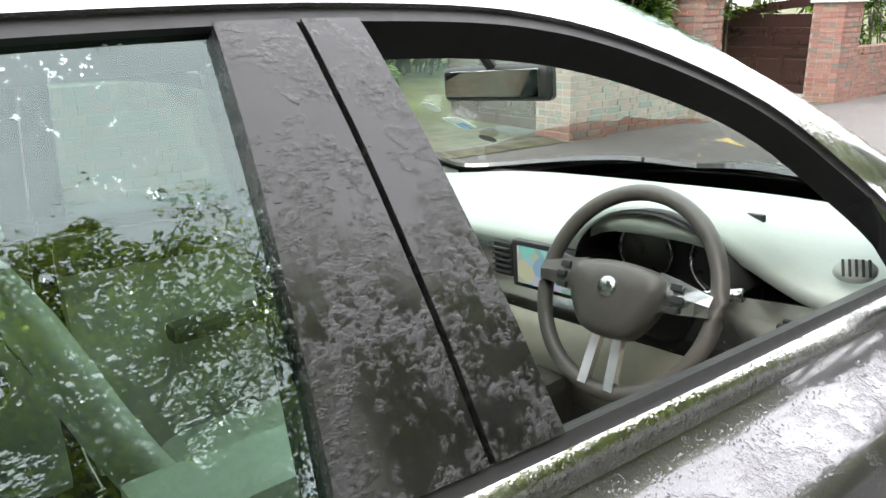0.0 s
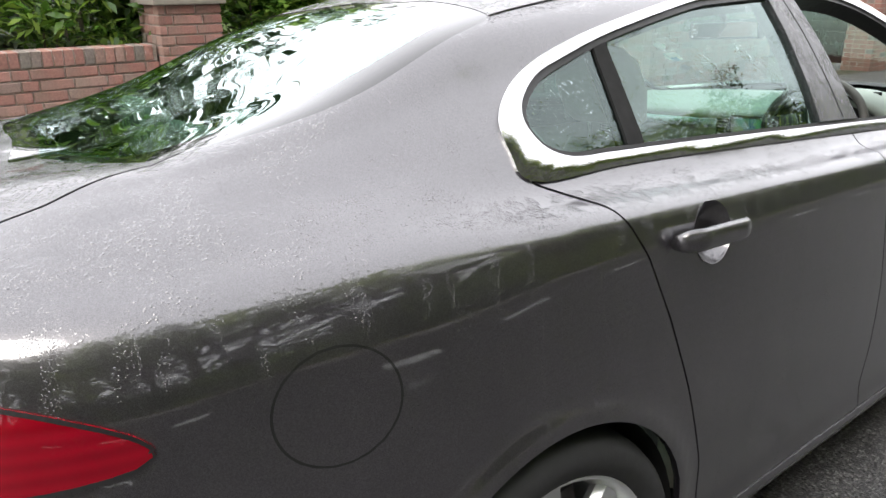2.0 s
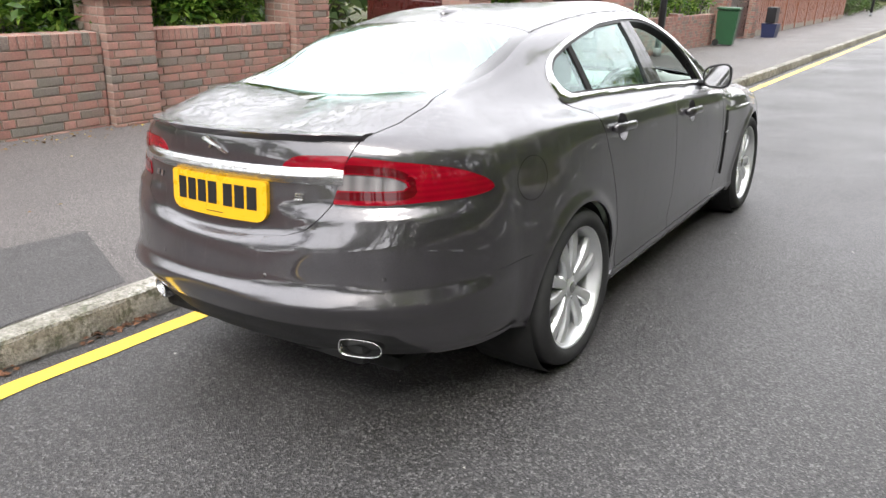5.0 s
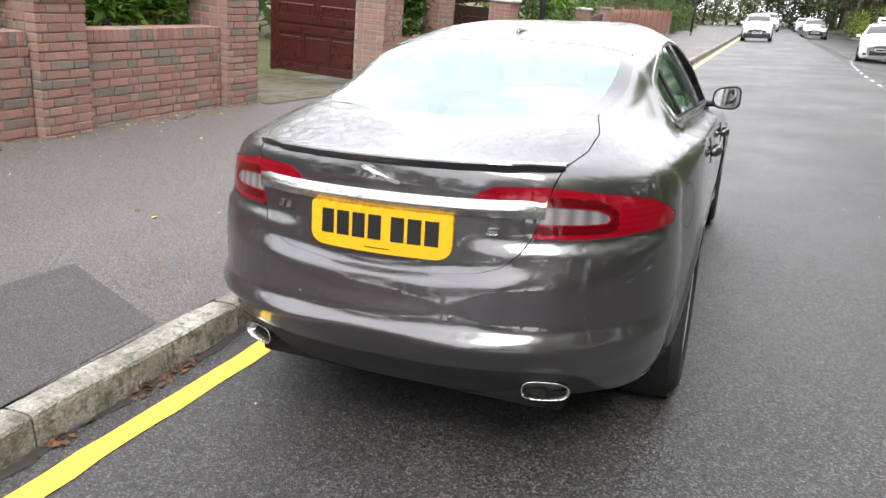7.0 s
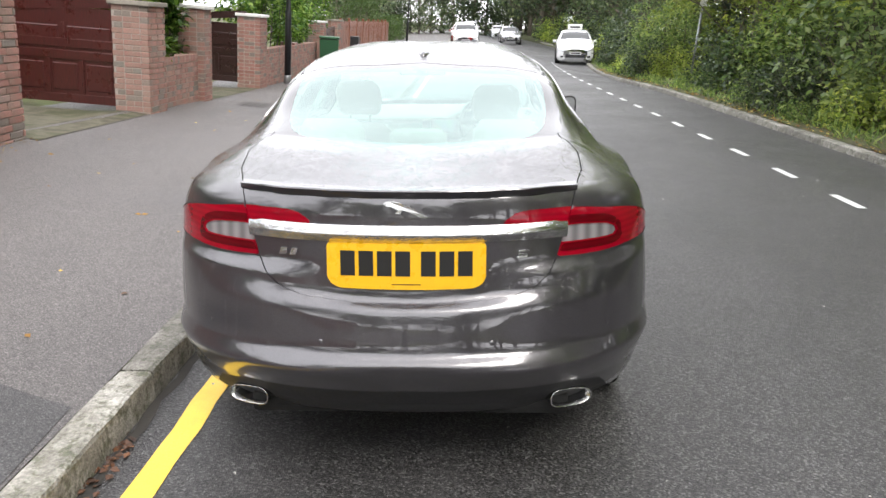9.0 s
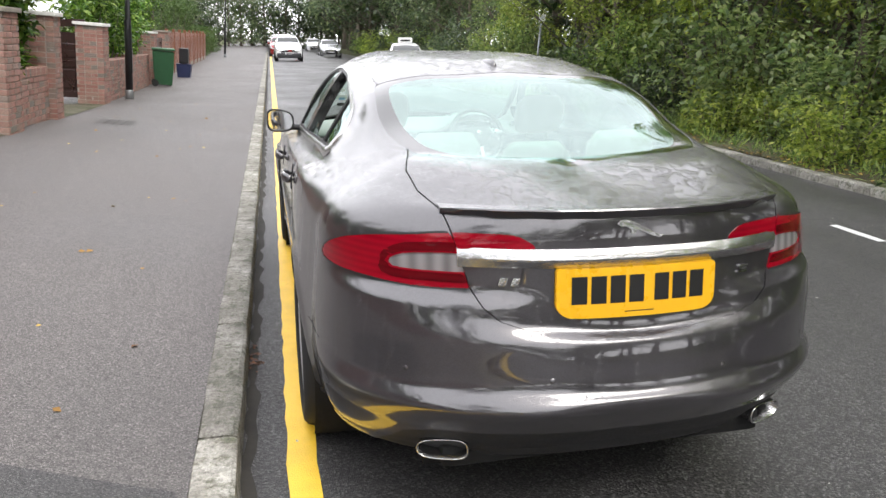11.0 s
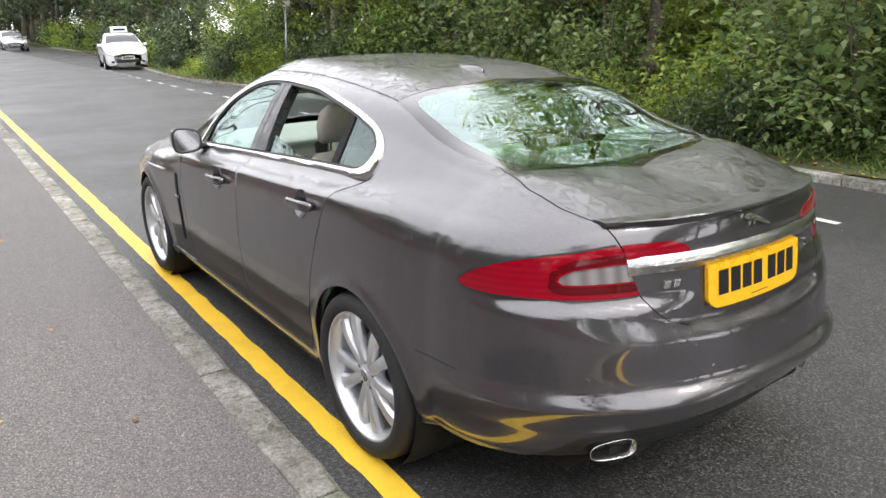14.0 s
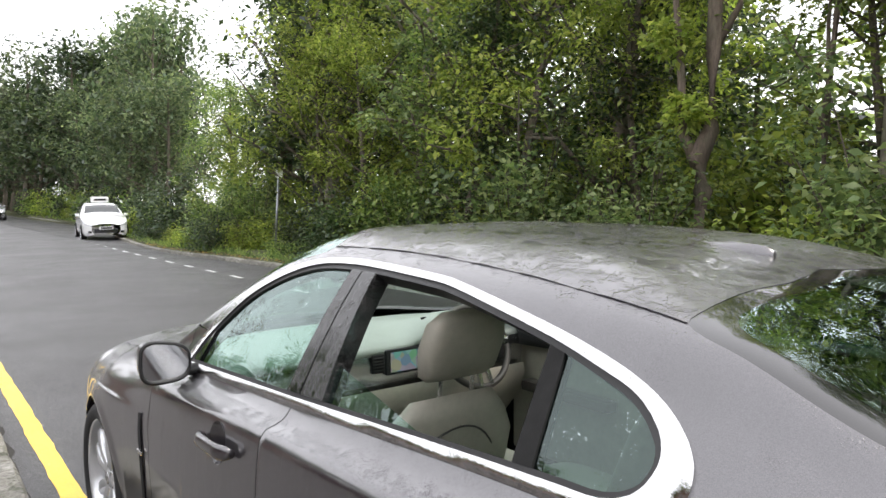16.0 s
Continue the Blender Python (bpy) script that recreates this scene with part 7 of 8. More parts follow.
slim_tree("pale forked tree standing at the edge of the wood", 8.9, 12.6,
          [([(0, 0, 0), (0.05, 0, 1.5), (-0.02, 0.05, 3.2), (0.03, 0.0, 4.1)], [0.16, 0.12, 0.105, 0.10]),
           ([(0.03, 0.0, 4.0), (-0.22, 0.15, 4.9), (-0.30, 0.2, 6.2), (-0.7, 0.5, 9.0)], [0.085, 0.07, 0.055, 0.015]),
           ([(0.03, 0.0, 4.0), (0.25, -0.18, 4.7), (0.30, -0.25, 6.0), (0.7, -0.6, 9.0)], [0.085, 0.07, 0.055, 0.015])],
          [((-0.6, 0.4, 7.6), 1.1), ((0.6, -0.5, 7.6), 1.1), ((0, 0, 9.0), 1.3), ((-0.5, 0.3, 6.0), 0.5)], 2600, 0.15, LEAF_YELLOW, 53)
plant(SHRUBS, 4, 6.5, 5.0, 0.9, 0.3)
plant(SHRUBS, 4, 6.4, 16.0, 0.9, 1.3)
plant(SHRUBS, 0, 7.0, 15.2, 0.7, 2.3)
plant(SHRUBS, 3, 7.2, 16.9, 0.8, 2.9)
plant(BIG, 3, 7.9, 7.5, 0.95, 2.6)
plant(BIG, 2, 7.6, 9.4, 0.85, 1.0)
plant(BIG, 2, 7.9, 7.0, 0.62, 4.0)
plant(BIG, 1, 9.2, 20.0, 1.0, 0.4)
plant(BIG, 3, 8.7, 21.2, 1.25, 1.4)
plant(BIG, 2, 8.5, 24.4, 0.66, 2.2)
plant(BIG, 0, 9.4, 27.6, 0.70, 3.1)
plant(BIG, 2, 7.9, 22.6, 0.48, 0.7)
plant(BIG, 1, 10.6, 30.5, 0.72, 5.0)
plant(FAR, 2, 8.6, 17.6, 0.8, 0.9)
y = -9
while y < 26:
    px, py = 7.7 + rng.uniform(-0.5, 0.9), y + rng.uniform(-0.5, 0.5)
    if not 4.0 < py < 7.9 and not -3.6 < py - 3.35 - 2.47 * px < 7.0:
        plant(BIG, rng.choice((0, 0, 1, 1, 2, 0, 3)), px, py, rng.uniform(0.60, 0.84), rng.uniform(0, 6.28))
    y += 2.1 * rng.uniform(0.85, 1.15)
for x0, step, y0, y1 in ((8.5, 2.8, -12, 24), (11.6, 3.2, -12, 26)):
    y = y0
    while y < y1:
        px, py = x0 + rng.uniform(-0.5, 0.9), y + rng.uniform(-0.6, 0.6)
        if not -1.6 < py - 0.69 * px < 0.6 and not -5.0 < py - 3.35 - 2.47 * px < 9.0:
            plant(TALL, rng.choice((0, 1, 1, 2, 2, 3, 3)), px, py, rng.uniform(0.74, 0.88) if py > 6 else rng.uniform(0.92, 1.10), rng.uniform(0, 6.28))
        y += step * rng.uniform(0.85, 1.15)
for row, (x0, step, y0, y1) in enumerate(((7.6, 2.6, 27, 64), (10.2, 3.0, 29, 80), (13.2, 4.2, 24, 90), (18.0, 6.5, 24, 100))):
    y = y0
    while y < y1:
        px, py = x0 + rng.uniform(-0.7, 0.9), y + rng.uniform(-0.6, 0.6)
        if not (row > 1 and -0.6 < py - 0.69 * px < 1.6) and not -5.0 < py - 3.35 - 2.47 * (px + far_bend(py)) < 9.0:
            plant(FAR, rng.choice((0, 1, 1, 2, 2)), px + far_bend(py), py, rng.uniform(0.8, 1.15) * (0.7 if row == 0 else 1.0), rng.uniform(0, 6.28), None, 1.0 if row == 0 else 1.3)
        y += step * rng.uniform(0.8, 1.2)
for row, (x0, step, y0, y1) in enumerate(((6.1, 1.05, -7, 44), (7.0, 1.15, -7, 40))):
    y = y0
    while y < y1:
        k = rng.choice((4, 4, 0, 3, 2)) if row == 0 else rng.choice((0, 1, 1, 3, 0, 2))
        s = rng.uniform(0.65, 0.95) if row == 0 else rng.uniform(0.9, 1.35)
        if row == 0 and 22.0 < y < 29:
            s *= 0.6
        sx = x0 + rng.uniform(-0.2, 0.45)
        if not (4.2 < y < 5.9 and sx > 6.4) and not (14.3 < y < 18.6 and sx < 7.4):
            if y > 23:
                plant(THICKET, (0, 1, 2, 1, 0)[k], sx + far_bend(y), y, s * (0.34 if k == 4 else 0.62), rng.uniform(0, 6.28))
            else:
                plant(SHRUBS, k, sx + far_bend(y), y, s, rng.uniform(0, 6.28))
        y += step * rng.uniform(0.75, 1.2)
for k in range(8):
    plant(THICKET, (0, 1)[k % 2], 13.6 + rng.uniform(0, 2), 3.0 + 3.0 * k, rng.uniform(1.7, 2.2), rng.uniform(0, 6.28))
for x, y, size in ((13.0, 9.6, 0.62), (14.6, 10.4, 0.7), (15.8, 12.2, 0.75), (13.6, 8.4, 0.55), (17.5, 13.0, 0.9)):
    plant(FAR, 2 if size > 0.65 else 0, x, y, size, 2.3 * x)
for k in range(16):
    y = 43.0 + 2.2 * k
    plant(THICKET, (1, 0, 2)[k % 3], 6.4 + far_bend(y) + rng.uniform(0, 0.8), y, rng.uniform(0.7, 1.0), rng.uniform(0, 6.28))
for k in range(20):
    plant(THICKET, rng.choice((0, 0, 1, 2)), 9.8 + rng.uniform(-0.4, 0.8), -8.5 + 1.75 * k, rng.uniform(0.85, 1.25), rng.uniform(0, 6.28))
# far end of the road and the gardens' side
for k in range(24):
    plant(FAR, rng.choice((0, 1, 2)), 8.3 + rng.uniform(0, 3) + k * 0.05, 64 + 3.4 * k, rng.uniform(0.9, 1.3), rng.uniform(0, 6.28))
for k in range(17):
    plant(FAR, rng.choice((0, 1, 2)), -7.8 - rng.uniform(0, 3), 42 + 3.7 * k, rng.uniform(0.6, 0.85), rng.uniform(0, 6.28), -0.8)
for k in range(21):
    plant(FAR, rng.choice((0, 1, 2)), -15 + 1.5 * k, 104 + rng.uniform(-5, 5), rng.uniform(0.8, 1.1), rng.uniform(0, 6.28), -2.2)

# unseen trees added behind the walk's start to darken reflections in the car's tail
for k in range(9):
    plant(FAR, rng.choice((0, 1, 2)), 8.0 + rng.uniform(0, 2.5), -16 - 4.2 * k, rng.uniform(0.9, 1.2), rng.uniform(0, 6.28), None, 1.2)
for k in range(8):
    plant(FAR, rng.choice((0, 1, 2)), -8.5 - rng.uniform(0, 2.5), -15 - 4.6 * k, rng.uniform(0.75, 0.95), rng.uniform(0, 6.28), 0.1)
for k in range(9):
    plant(FAR, rng.choice((0, 1, 2)), -9 + 2.3 * k, -36 + rng.uniform(-3, 3), rng.uniform(0.75, 1.0), rng.uniform(0, 6.28), -1.2)
# garden trees behind the hedges
for k in range(12):
    plant(FAR, rng.choice((0, 1, 2)), -11.6 - rng.uniform(0, 2), -9 + 3.2 * k, rng.uniform(0.42, 0.50) * (1.5 if k > 5 else 0.8), rng.uniform(0, 6.28), 0.2)
for k in range(9):
    plant(THICKET, (1, 0)[k % 3 == 2], -10.7 - rng.uniform(0, 0.6), -6.0 + 2.0 * k, rng.uniform(1.42, 1.62) + 0.05 * k, rng.uniform(0, 6.28), 0.2)


def laurel_hedge(label, y0, y1, z0, z1, x0, x1, count, size, material=None, category="hedge"):
    """A hedge of large glossy leaves on hidden stems, uneven at its top and face."""
    rng2 = np.random.default_rng(int(y0 * 10) + 400)
    hedge = thing("hedge", label, category, "garden hedges")
    centres, radii, stems = [], [], []
    length = y1 - y0
    for k in range(int(26 * length / 2) + 14):
        x, y, z = rng2.uniform(x0, x1), rng2.uniform(y0, y1), z0 + (z1 - z0) * rng2.uniform(0.0, 1.0) ** 0.8
        centres.append((x, y, z))
        radii.append(rng2.uniform(0.16, 0.30))
        if k % 3 == 0:
            stems.append(([Vector((x * 0.3 + 0.7 * (x0 + x1) / 2, y, z0 - 0.5)), Vector((x, y, z))], [0.018, 0.006]))
    tagged(part("stem", bm_join(*[bm_tube(p, r, 5) for p, r in stems]), BARK, hedge), kind="stuff")
    part("foliage", leaf_cloud("foliage", centres, np.array(radii), count, size, rng2, material or LAUREL, 0.40, 0.15), None, hedge)
    return hedge


HX = (-5.10, -4.36)
laurel_hedge("glossy green laurel hedge standing above the brick wall", -8.0, 1.0, top_z(0, 1.30), top_z(0, 2.15), *HX, 18000, 0.115)
laurel_hedge("glossy green laurel hedge standing above the brick wall", 1.0, 3.3, top_z(2, 1.30), top_z(2, 2.15), *HX, 9500, 0.115)
laurel_hedge("dark laurel beside the mossy drive", 3.9, 6.0, wall_base_z(5) - 0.1, wall_base_z(5) + 1.7, -7.2, -6.2, 3600, 0.15)
laurel_hedge("tall bright laurel spilling over the low wall", 6.95, 8.75, top_z(8, 1.0), top_z(8, 2.6), -4.75, -4.0, 5200, 0.14)
laurel_hedge("dense laurel behind the gate", 9.2, 12.6, top_z(10, 1.4), top_z(10, 3.0), -6.2, -5.0, 4200, 0.14)
laurel_hedge("tall laurel hedge above the pink brick wall", 12.9, 20.0, top_z(16, 0.95), top_z(16, 2.6), -4.9, -4.0, 9000, 0.14)
laurel_hedge("tall laurel hedge above the gate", 20.0, 27.0, top_z(22, 1.2), top_z(22, 2.7), -5.6, -4.5, 5000, 0.14)
laurel_hedge("tall square-clipped hedge above the fence", 33.0, 46.0, top_z(40, 0.6), top_z(40, 3.2), -5.9, -4.5, 11000, 0.12, PRIVET)
laurel_hedge("rough hedge along the far gardens", 46.5, 70.0, top_z(50, 0.1), top_z(50, 2.0), -5.6, -4.3, 9000, 0.16, PRIVET)

# grass and fallen leaves
def litter(name, label, spots, count, size, material, seed):
    rng2 = np.random.default_rng(seed)
    pos = np.array([spots(rng2) for _ in range(count)])
    a = rng2.uniform(0, 2 * math.pi, count)
    d = np.stack([np.cos(a), np.sin(a), rng2.normal(0, 0.12, count)], 1)
    s = size * rng2.uniform(0.5, 1.3, (count, 1))
    side = np.stack([-np.sin(a), np.cos(a), rng2.normal(0.1, 0.25, count)], 1) * s * 0.35
    lift = np.array([0, 0, 0.004])
    v = np.stack([pos + lift, pos + d * s * 0.5 + side + lift * 2, pos + d * s + lift, pos + d * s * 0.5 - side + lift * 2], 1).reshape(-1, 3)
    ob = new(name, mesh_of(name, v, [(4 * i, 4 * i + 1, 4 * i + 2, 4 * i + 3) for i in range(count)]))
    ob.data.materials.append(material)
    tagged(ob, label, "leaves", kind="stuff")


DEAD = leaf_material("fallen_leaves", (0.10, 0.045, 0.015), (0.26, 0.15, 0.035), (0.50, 0.38, 0.09), 0.7, 0.1)
BROWN_LEAF = leaf_material("sodden_brown_leaves", (0.050, 0.026, 0.014), (0.11, 0.050, 0.026), (0.19, 0.085, 0.04), 0.5, 0.1)
litter("fallen_leaves", "scattered yellow and brown leaves along the wall's foot", lambda r: tuple(pavement_height(-3.93 + abs(r.normal(0, 0.10)), (y := r.uniform(-3, 3.8)), 0)), 260, 0.035, DEAD, 1)
litter("gutter_leaves", "brown leaves caught in the gutter", lambda r: tuple(on_road(kerb_x(y := r.choice([-1.0, -0.75, 0.62, -1.4]) + r.normal(0, 0.07)) + abs(r.normal(0.02, 0.03)), y, 0.004)), 70, 0.04, BROWN_LEAF, 2)
litter("pavement_leaves", "a few fallen leaves on the pavement", lambda r: tuple(pavement_height(r.uniform(-3.6, -1.5), y := r.uniform(-3, 14), 0)), 60, 0.045, DEAD, 3)
litter("road_specks", "pale chips and leaf scraps lying on the road", lambda r: tuple(on_road(r.uniform(-1.0, 4.5), y := r.uniform(-3.5, 8), 0.002)), 120, 0.018, plain("pale_scraps", (0.55, 0.54, 0.50, 1), 0.8), 4)
litter("verge_leaves", "brown leaf litter along the far kerb", lambda r: tuple(on_road(5.25 + far_bend(y := r.uniform(-6, 26)) + abs(r.normal(0.1, 0.35)), y, 0.12)), 1500, 0.06, DEAD, 5)
rngg = np.random.default_rng(77)
grass_c = [tuple(on_road(5.5 + far_bend(y) + abs(rngg.normal(0, 0.3)), y, 0.10)) for y in np.linspace(-6, 60, 420)]
gr = new("grass", leaf_cloud("grass", grass_c, np.full(len(grass_c), 0.16), 9000, 0.14, rngg, LEAF_MID, 0.14, -1.2))
tagged(gr, "tufts of rough grass along the verge", "grass", kind="stuff")


# ---------------------------------------------------------------- street furniture
STEEL_BLACK = plain("black_painted_steel", (0.012, 0.012, 0.014, 1), 0.4, 0.0, 0.2, 20)
STEEL_GREY = plain("galvanised_steel", (0.30, 0.31, 0.32, 1), 0.45, 0.7, 0.2, 20)
GREEN_BIN = plain("green_plastic_bin", (0.020, 0.085, 0.035, 1), 0.45, 0.0, 0.15, 15)
BLUE_BIN = plain("dark_blue_plastic", (0.018, 0.025, 0.075, 1), 0.45)
SIGN_WHITE = plain("white_sign_face", (0.78, 0.78, 0.78, 1), 0.4)
IRON = plain("cast_iron_cover", (0.06, 0.055, 0.05, 1), 0.55, 0.6, 0.3, 40, 0.4)


def lamp_post(x, y, label):
    z = pavement_height(x, y, 0).z
    post = thing("street_lamp", label, "street lamp", "street lamps", at=(x, y, z))
    part("sleeve", bm_tube([(0, 0, -0.05), (0, 0, 0.18), (0, 0, 0.20)], [0.085, 0.085, 0.07], 16), STEEL_GREY, post, "grey lower sleeve", True)
    part("column", bm_tube([(0, 0, 0.15), (0, 0, 1.6), (0, 0, 1.65), (0, 0, 5.8), (0.2, 0, 6.2), (0.7, 0, 6.4)], [0.075, 0.070, 0.055, 0.045, 0.04, 0.035], 14), STEEL_BLACK, post, smooth=True)
    part("door", bm_box(0.066, 0, 0.8, 0.02, 0.09, 0.5, 0.006), STEEL_BLACK, post)
    part("lantern", bm_box(1.0, 0, 6.42, 0.65, 0.22, 0.12, 0.04), STEEL_GREY, post)


lamp_post(-3.72, 14.3, "black street lamp column with a grey sleeve")
lamp_post(-3.1, 50.0, "black street lamp column")


def wheelie_bin(x, y, label):
    z = pavement_height(x, y, 0).z
    b = thing("wheeled_bin", label, "bin", at=(x, y, z))
    b.rotation_euler.z = radians(8)
    rows = [[(-w, -d, zz), (w, -d, zz), (w, d, zz), (-w, d, zz)] for w, d, zz in ((0.22, 0.25, 0.04), (0.26, 0.30, 0.5), (0.28, 0.34, 0.95))]
    bm = bm_loft(rows)
    bmesh.ops.bevel(bm, geom=bm.edges[:], offset=0.015, segments=2, affect="EDGES")
    part("tub", bm, GREEN_BIN, b)
    part("lid", bm_box(0.0, 0, 1.0, 0.60, 0.74, 0.06, 0.025), GREEN_BIN, b)
    for s in (-1, 1):
        bm = bm_lathe([(0.001, -0.02), (0.09, -0.02), (0.09, 0.02), (0.001, 0.02)], 20, "Y")
        bmesh.ops.translate(bm, vec=(-0.22, s * 0.26, 0.09), verts=bm.verts)
        part("wheel", bm, BLACK, b)


wheelie_bin(-3.62, 19.6, "green wheeled refuse bin on the pavement")
z = pavement_height(-3.5, 24.7, 0).z
crate = thing("recycling_box", "dark blue recycling box standing by the wall", "box", at=(-3.5, 24.7, z))
part("tub", bm_loft([[(-w, -d, zz), (w, -d, zz), (w, d, zz), (-w, d, zz)] for w, d, zz in ((0.20, 0.26, 0.0), (0.24, 0.30, 0.42), (0.25, 0.31, 0.45))]), BLUE_BIN, crate)
part("lid", bm_box(0, 0, 0.72, 0.30, 0.5, 0.5, 0.03), STEEL_BLACK, crate)

# sign on the wooded verge
sign = thing("verge_sign", "small white sign on a thin grey post at the verge", "sign", at=(6.55, 17.4, verge_z(6.55, 17.4)))
part("post", bm_tube([(0, 0, -0.1), (0, 0, 2.05)], 0.030, 10), STEEL_GREY, sign, smooth=True)
part("sign_plate", bm_box(0, -0.038, 2.02, 0.19, 0.012, 0.20, 0.004), SIGN_WHITE, sign)
part("clip", bm_box(0, -0.02, 2.02, 0.10, 0.03, 0.03, 0.004), STEEL_GREY, sign)

# cover in the pavement
p = pavement_height(-3.1, 8.95, 0)
cover = thing("manhole_cover", "rusty rectangular cover let into the pavement", "manhole cover", kind="structure")
vs = []
for dx, dy in ((-0.24, -0.32), (0.24, -0.32), (0.24, 0.32), (-0.24, 0.32)):
    vs.append(pavement_height(-3.1 + dx, 8.95 + dy, 0) + Vector((0, 0, 0.005)))
part("cover_plate", mesh_of("cover_plate", vs, [(0, 1, 2, 3)]), IRON, cover)
for k in range(3):
    a, b2 = vs[0].lerp(vs[1], 0.25 + 0.25 * k), vs[3].lerp(vs[2], 0.25 + 0.25 * k)
    part("rib", bm_tube([a, b2], 0.006, 6), IRON, cover)

# ---------------------------------------------------------------- other parked cars, far up the road
WHITE_PAINT = plain("white_car_paint", (0.78, 0.79, 0.80, 1), 0.2, 0.0, 0.04, 8, Coat_Weight=1.0, Coat_Roughness=0.03)
SILVER_PAINT = plain("silver_car_paint", (0.42, 0.43, 0.45, 1), 0.25, 0.7, 0.05, 8, Coat_Weight=1.0, Coat_Roughness=0.03)
DARK_PAINT = plain("black_car_paint", (0.02, 0.02, 0.025, 1), 0.2, 0.2, 0.05, 8, Coat_Weight=1.0)
RED_PAINT = plain("red_car_paint", (0.30, 0.012, 0.015, 1), 0.25, 0.1, 0.05, 8, Coat_Weight=1.0)
DARK_GLASS = plain("dark_car_glass", (0.02, 0.025, 0.025, 1), 0.05, 0.0, 0.05, 5, Specular_IOR_Level=0.8)
HEADLAMP = plain("clear_headlamp", (0.75, 0.77, 0.80, 1), 0.08, 0.4)


def small_hatchback(name, label, x, y, paint, facing_us, taxi=False, tall=1.0, lower=None, turn=0.0):
    """A small hatchback with its nose at -y: one smooth shell, parted into paint, glass and lamps."""
    c = thing(name, label, "car", "cars parked up the road")
    # stations: along, half-width at sill, waist, roof; heights of sill, waist, roof
    st = [(-1.93, 0.50, 0.52, 0.40, 0.27, 0.60, 0.66), (-1.88, 0.66, 0.68, 0.52, 0.22, 0.66, 0.73), (-1.74, 0.77, 0.79, 0.60, 0.19, 0.74, 0.82), (-1.40, 0.82, 0.835, 0.66, 0.19, 0.84, 0.93), (-1.02, 0.835, 0.845, 0.69, 0.19, 0.90, 1.01),
          (-0.84, 0.835, 0.845, 0.68, 0.19, 0.92, 1.07), (-0.40, 0.835, 0.845, 0.61, 0.19, 0.94, 1.32), (-0.10, 0.835, 0.845, 0.585, 0.19, 0.95, 1.43), (0.30, 0.835, 0.845, 0.575, 0.19, 0.96, 1.48), (0.9, 0.835, 0.845, 0.57, 0.20, 0.98, 1.49),
          (1.45, 0.825, 0.835, 0.55, 0.22, 1.01, 1.44), (1.75, 0.80, 0.81, 0.53, 0.25, 1.02, 1.30), (1.90, 0.74, 0.76, 0.52, 0.28, 0.98, 1.08), (1.96, 0.60, 0.62, 0.45, 0.32, 0.80, 0.84)]
    keys, halves = [q[0] for q in st], []
    for yy, ws, ww, wr, zs, zw, zr in st:
        zw, zr = zw * (0.5 + 0.5 * tall), zr * tall
        halves.append([(ws - 0.06, zs), (ws + 0.01, zs + 0.12), (ww, (zs + zw) / 2 + 0.06), (ww - 0.01, zw), ((ww + wr) / 2 + 0.02, (zw + zr) / 2), (wr, zr - 0.03), (wr * 0.55, zr + 0.01), (0, zr + 0.02)])
    along = np.linspace(keys[0], keys[-1], 90)
    secs = hermite(keys, np.array(halves), along)
    u = np.linspace(0, 7, 36)
    grid = np.array([catmull(np.arange(8), q, u) for q in secs])
    sets = collections.defaultdict(lambda: ([], []))

    def kind_of(yy, v):
        if 3.18 < v < 4.82 and -0.50 + 0.16 * (v - 3.2) < yy < 1.52 - 0.14 * (v - 3.2) and not 0.40 < yy < 0.50:
            return "side_window"
        if v > 4.9 and -0.80 < yy < -0.24 - 0.02 * (v - 5):
            return "windscreen"
        if 2.55 < v < 3.45 + 0.9 * (yy + 1.88) and yy < -1.40:
            return "headlamp"
        return "body"

    for i in range(len(along) - 1):
        for j in range(len(u) - 1):
            k = kind_of((along[i] + along[i + 1]) / 2, (u[j] + u[j + 1]) / 2)
            for sgn in (1, -1):
                key = (k, sgn) if k in ("side_window", "headlamp") else (k, 0)
                vs, fs = sets[key]
                m = len(vs)
                quad = [grid[i, j], grid[i + 1, j], grid[i + 1, j + 1], grid[i, j + 1]]
                yys = [along[i], along[i + 1], along[i + 1], along[i]]
                vs.extend((sgn * p[0], q, p[1]) for p, q in zip(quad, yys))
                fs.append((m, m + 1, m + 2, m + 3) if sgn < 0 else (m + 3, m + 2, m + 1, m))
    for (k, sgn), (vs, fs) in sets.items():
        bm = bmesh.new()
        vv = [bm.verts.new(p) for p in vs]
        for f in fs:
            bm.faces.new([vv[i] for i in f])
        bmesh.ops.remove_doubles(bm, verts=bm.verts, dist=1e-5)
        bmesh.ops.recalc_face_normals(bm, faces=bm.faces)
        part(k, bm, {"body": paint, "headlamp": HEADLAMP}.get(k, DARK_GLASS), c, smooth=True)
    for s in (-1, 1):
        rings = [[(s * (0.84 + 0.15 * q), -0.52 + dy * (1 - 0.3 * q), (0.98 + dz) * tall) for dy, dz in ((-0.06, -0.03), (-0.06, 0.06), (0.03, 0.08), (0.05, 0.0), (0.02, -0.05))] for q in (0.0, 0.5, 1.0)]
        part("door_mirror", bm_loft(rings), paint, c, smooth=True)
        part("fog_lamp", bm_box(s * 0.58, -1.885, 0.36, 0.14, 0.08, 0.08, 0.02), DARK_PAINT, c)
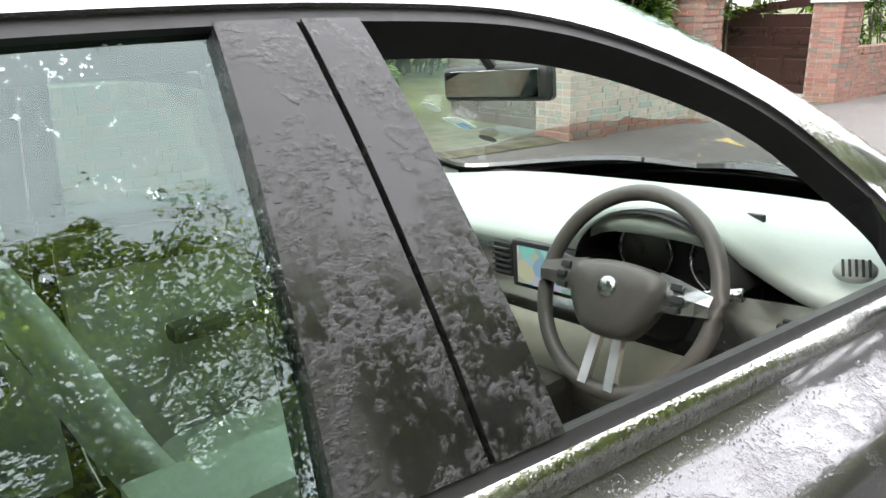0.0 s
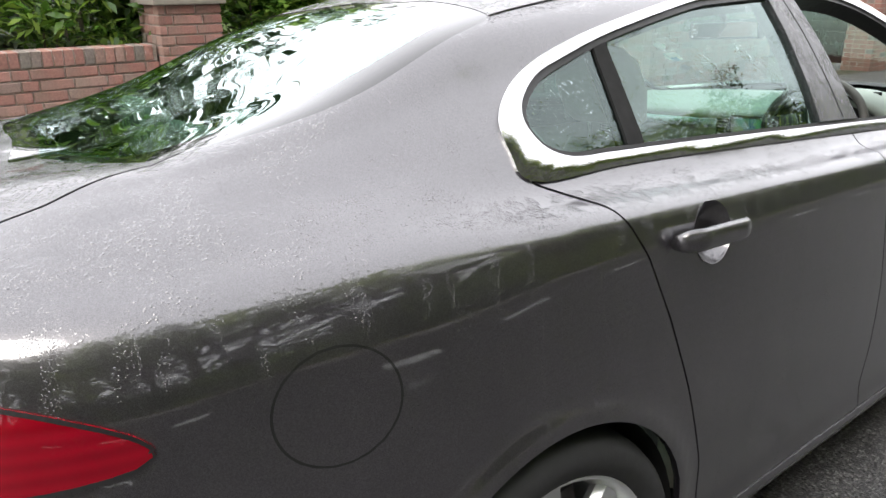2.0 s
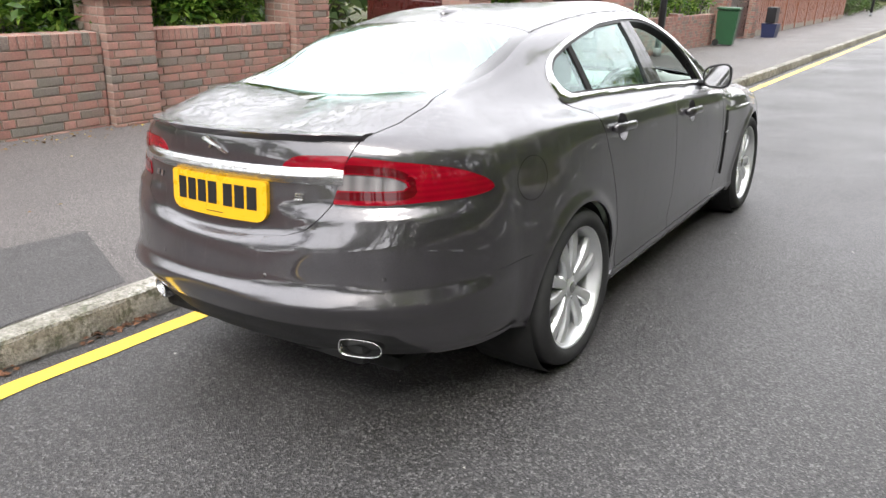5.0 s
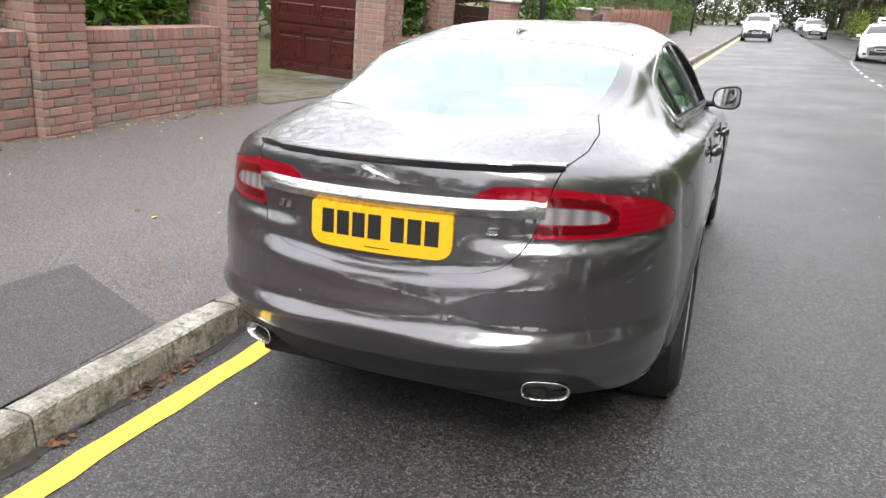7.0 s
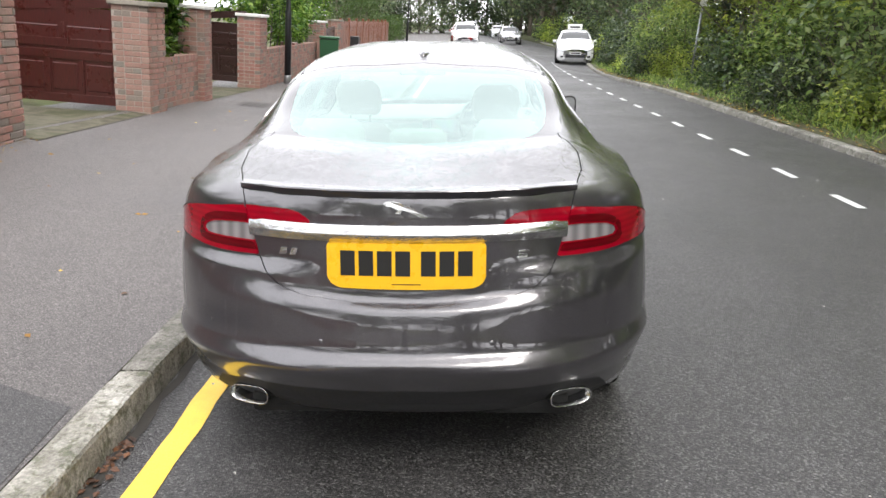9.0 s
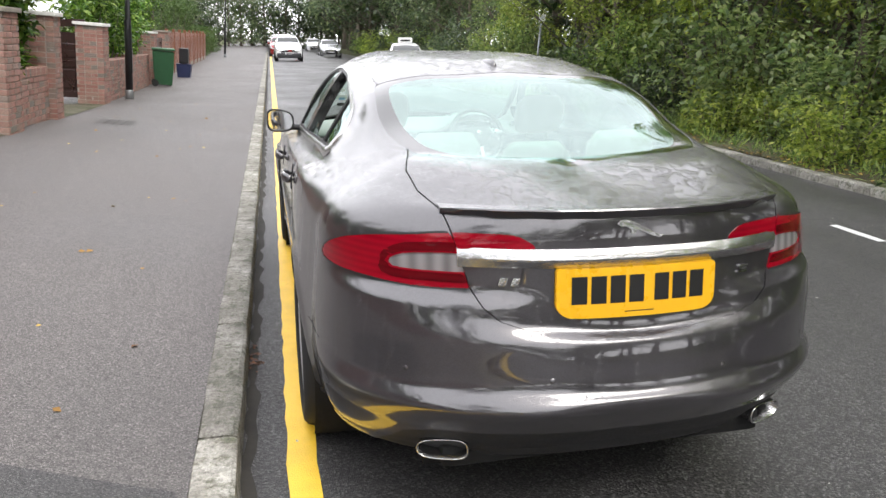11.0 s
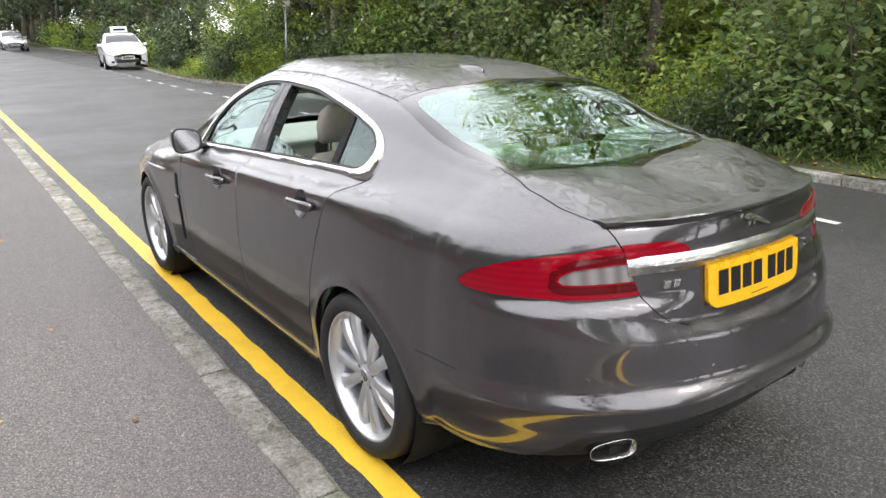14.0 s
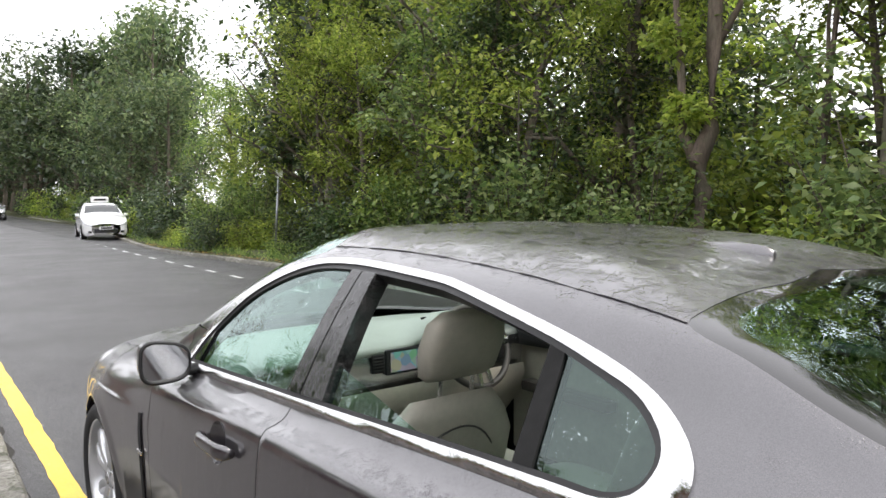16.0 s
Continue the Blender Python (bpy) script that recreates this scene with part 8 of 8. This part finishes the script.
        for wy in (-1.22, 1.24):
            w = new("road_wheel")
            w.parent = c
            part("arch", sided(bm_lathe([(0.335, 0.028), (0.335, -0.02), (0.001, -0.02)], 28), s), DARK, w)
            part("tyre", sided(bm_lathe([(0.19, 0.03), (0.27, 0.04), (0.295, 0.01), (0.295, -0.15), (0.27, -0.18)], 28), s), TYRE_MAT, w, smooth=True)
            part("rim", sided(bm_lathe([(0.001, 0.012), (0.06, 0.022), (0.17, 0.0), (0.195, 0.032)], 28), s), ALLOY, w)
            for k in range(6):
                a = math.pi * k / 3
                part("spoke_gap", sided(bm_box(0.022, 0.115 * math.cos(a), 0.115 * math.sin(a), 0.012, 0.05, 0.05, 0.01), s), DARK, w)
            w.location = (s * 0.835, wy, 0.295)
    part("grille", bm_box(0, -1.925, 0.40, 0.86, 0.06, 0.17, 0.03), DARK_PAINT, c)
    part("upper_grille", bm_box(0, -1.915, 0.640, 0.52, 0.05, 0.030, 0.01), DARK_PAINT, c)
    if lower:
        part("lower_bumper", bm_box(0, -1.84, 0.36, 1.50, 0.26, 0.32, 0.08), lower, c)
    part("number_plate", bm_box(0, -1.965, 0.510, 0.50, 0.02, 0.11, 0.005), SIGN_WHITE, c)
    part("plate_bar", bm_box(0, -1.977, 0.510, 0.42, 0.006, 0.06), BAR_BLACK, c)
    if taxi:
        rings = [[(px * k, 0.15 + py * k, (1.49 + pz) * tall) for px, py in ((-0.33, -0.13), (0.33, -0.13), (0.33, 0.13), (-0.33, 0.13))] for k, pz in ((0.86, 0.0), (1.0, 0.03), (1.0, 0.20), (0.92, 0.25))]
        part("roof_sign", bm_loft(rings), SIGN_WHITE, c, "white box sign on the roof")
        part("sign_bar", bm_box(0, 0.015, 1.61 * tall, 0.46, 0.012, 0.07), BAR_BLACK, c)
    c.matrix_world = ROAD @ pose(x, y, -dip(x, y), 0, 0, (0 if facing_us else 180) + turn)
    return c


small_hatchback("hatchback", "white small hatchback with a box sign on its roof", 5.78, 32.6, WHITE_PAINT, True, taxi=True, turn=-7)
small_hatchback("hatchback", "white car with a dark lower bumper parked by the kerb", 0.95, 48.0, WHITE_PAINT, True, tall=1.05, lower=DARK_PAINT)
small_hatchback("hatchback", "silver hatchback parked on the wooded side", 4.9, 62.0, SILVER_PAINT, True)
small_hatchback("hatchback", "red hatchback parked far up the road", 0.80, 58.0, RED_PAINT, True)
small_hatchback("hatchback", "white hatchback parked far up the road", 0.95, 68.0, WHITE_PAINT, True, tall=1.1)
small_hatchback("hatchback", "white hatchback parked far up the road", 1.9, 78.0, WHITE_PAINT, True, tall=1.15)
small_hatchback("hatchback", "white hatchback parked far up the road", 5.3, 86.0, WHITE_PAINT, True)
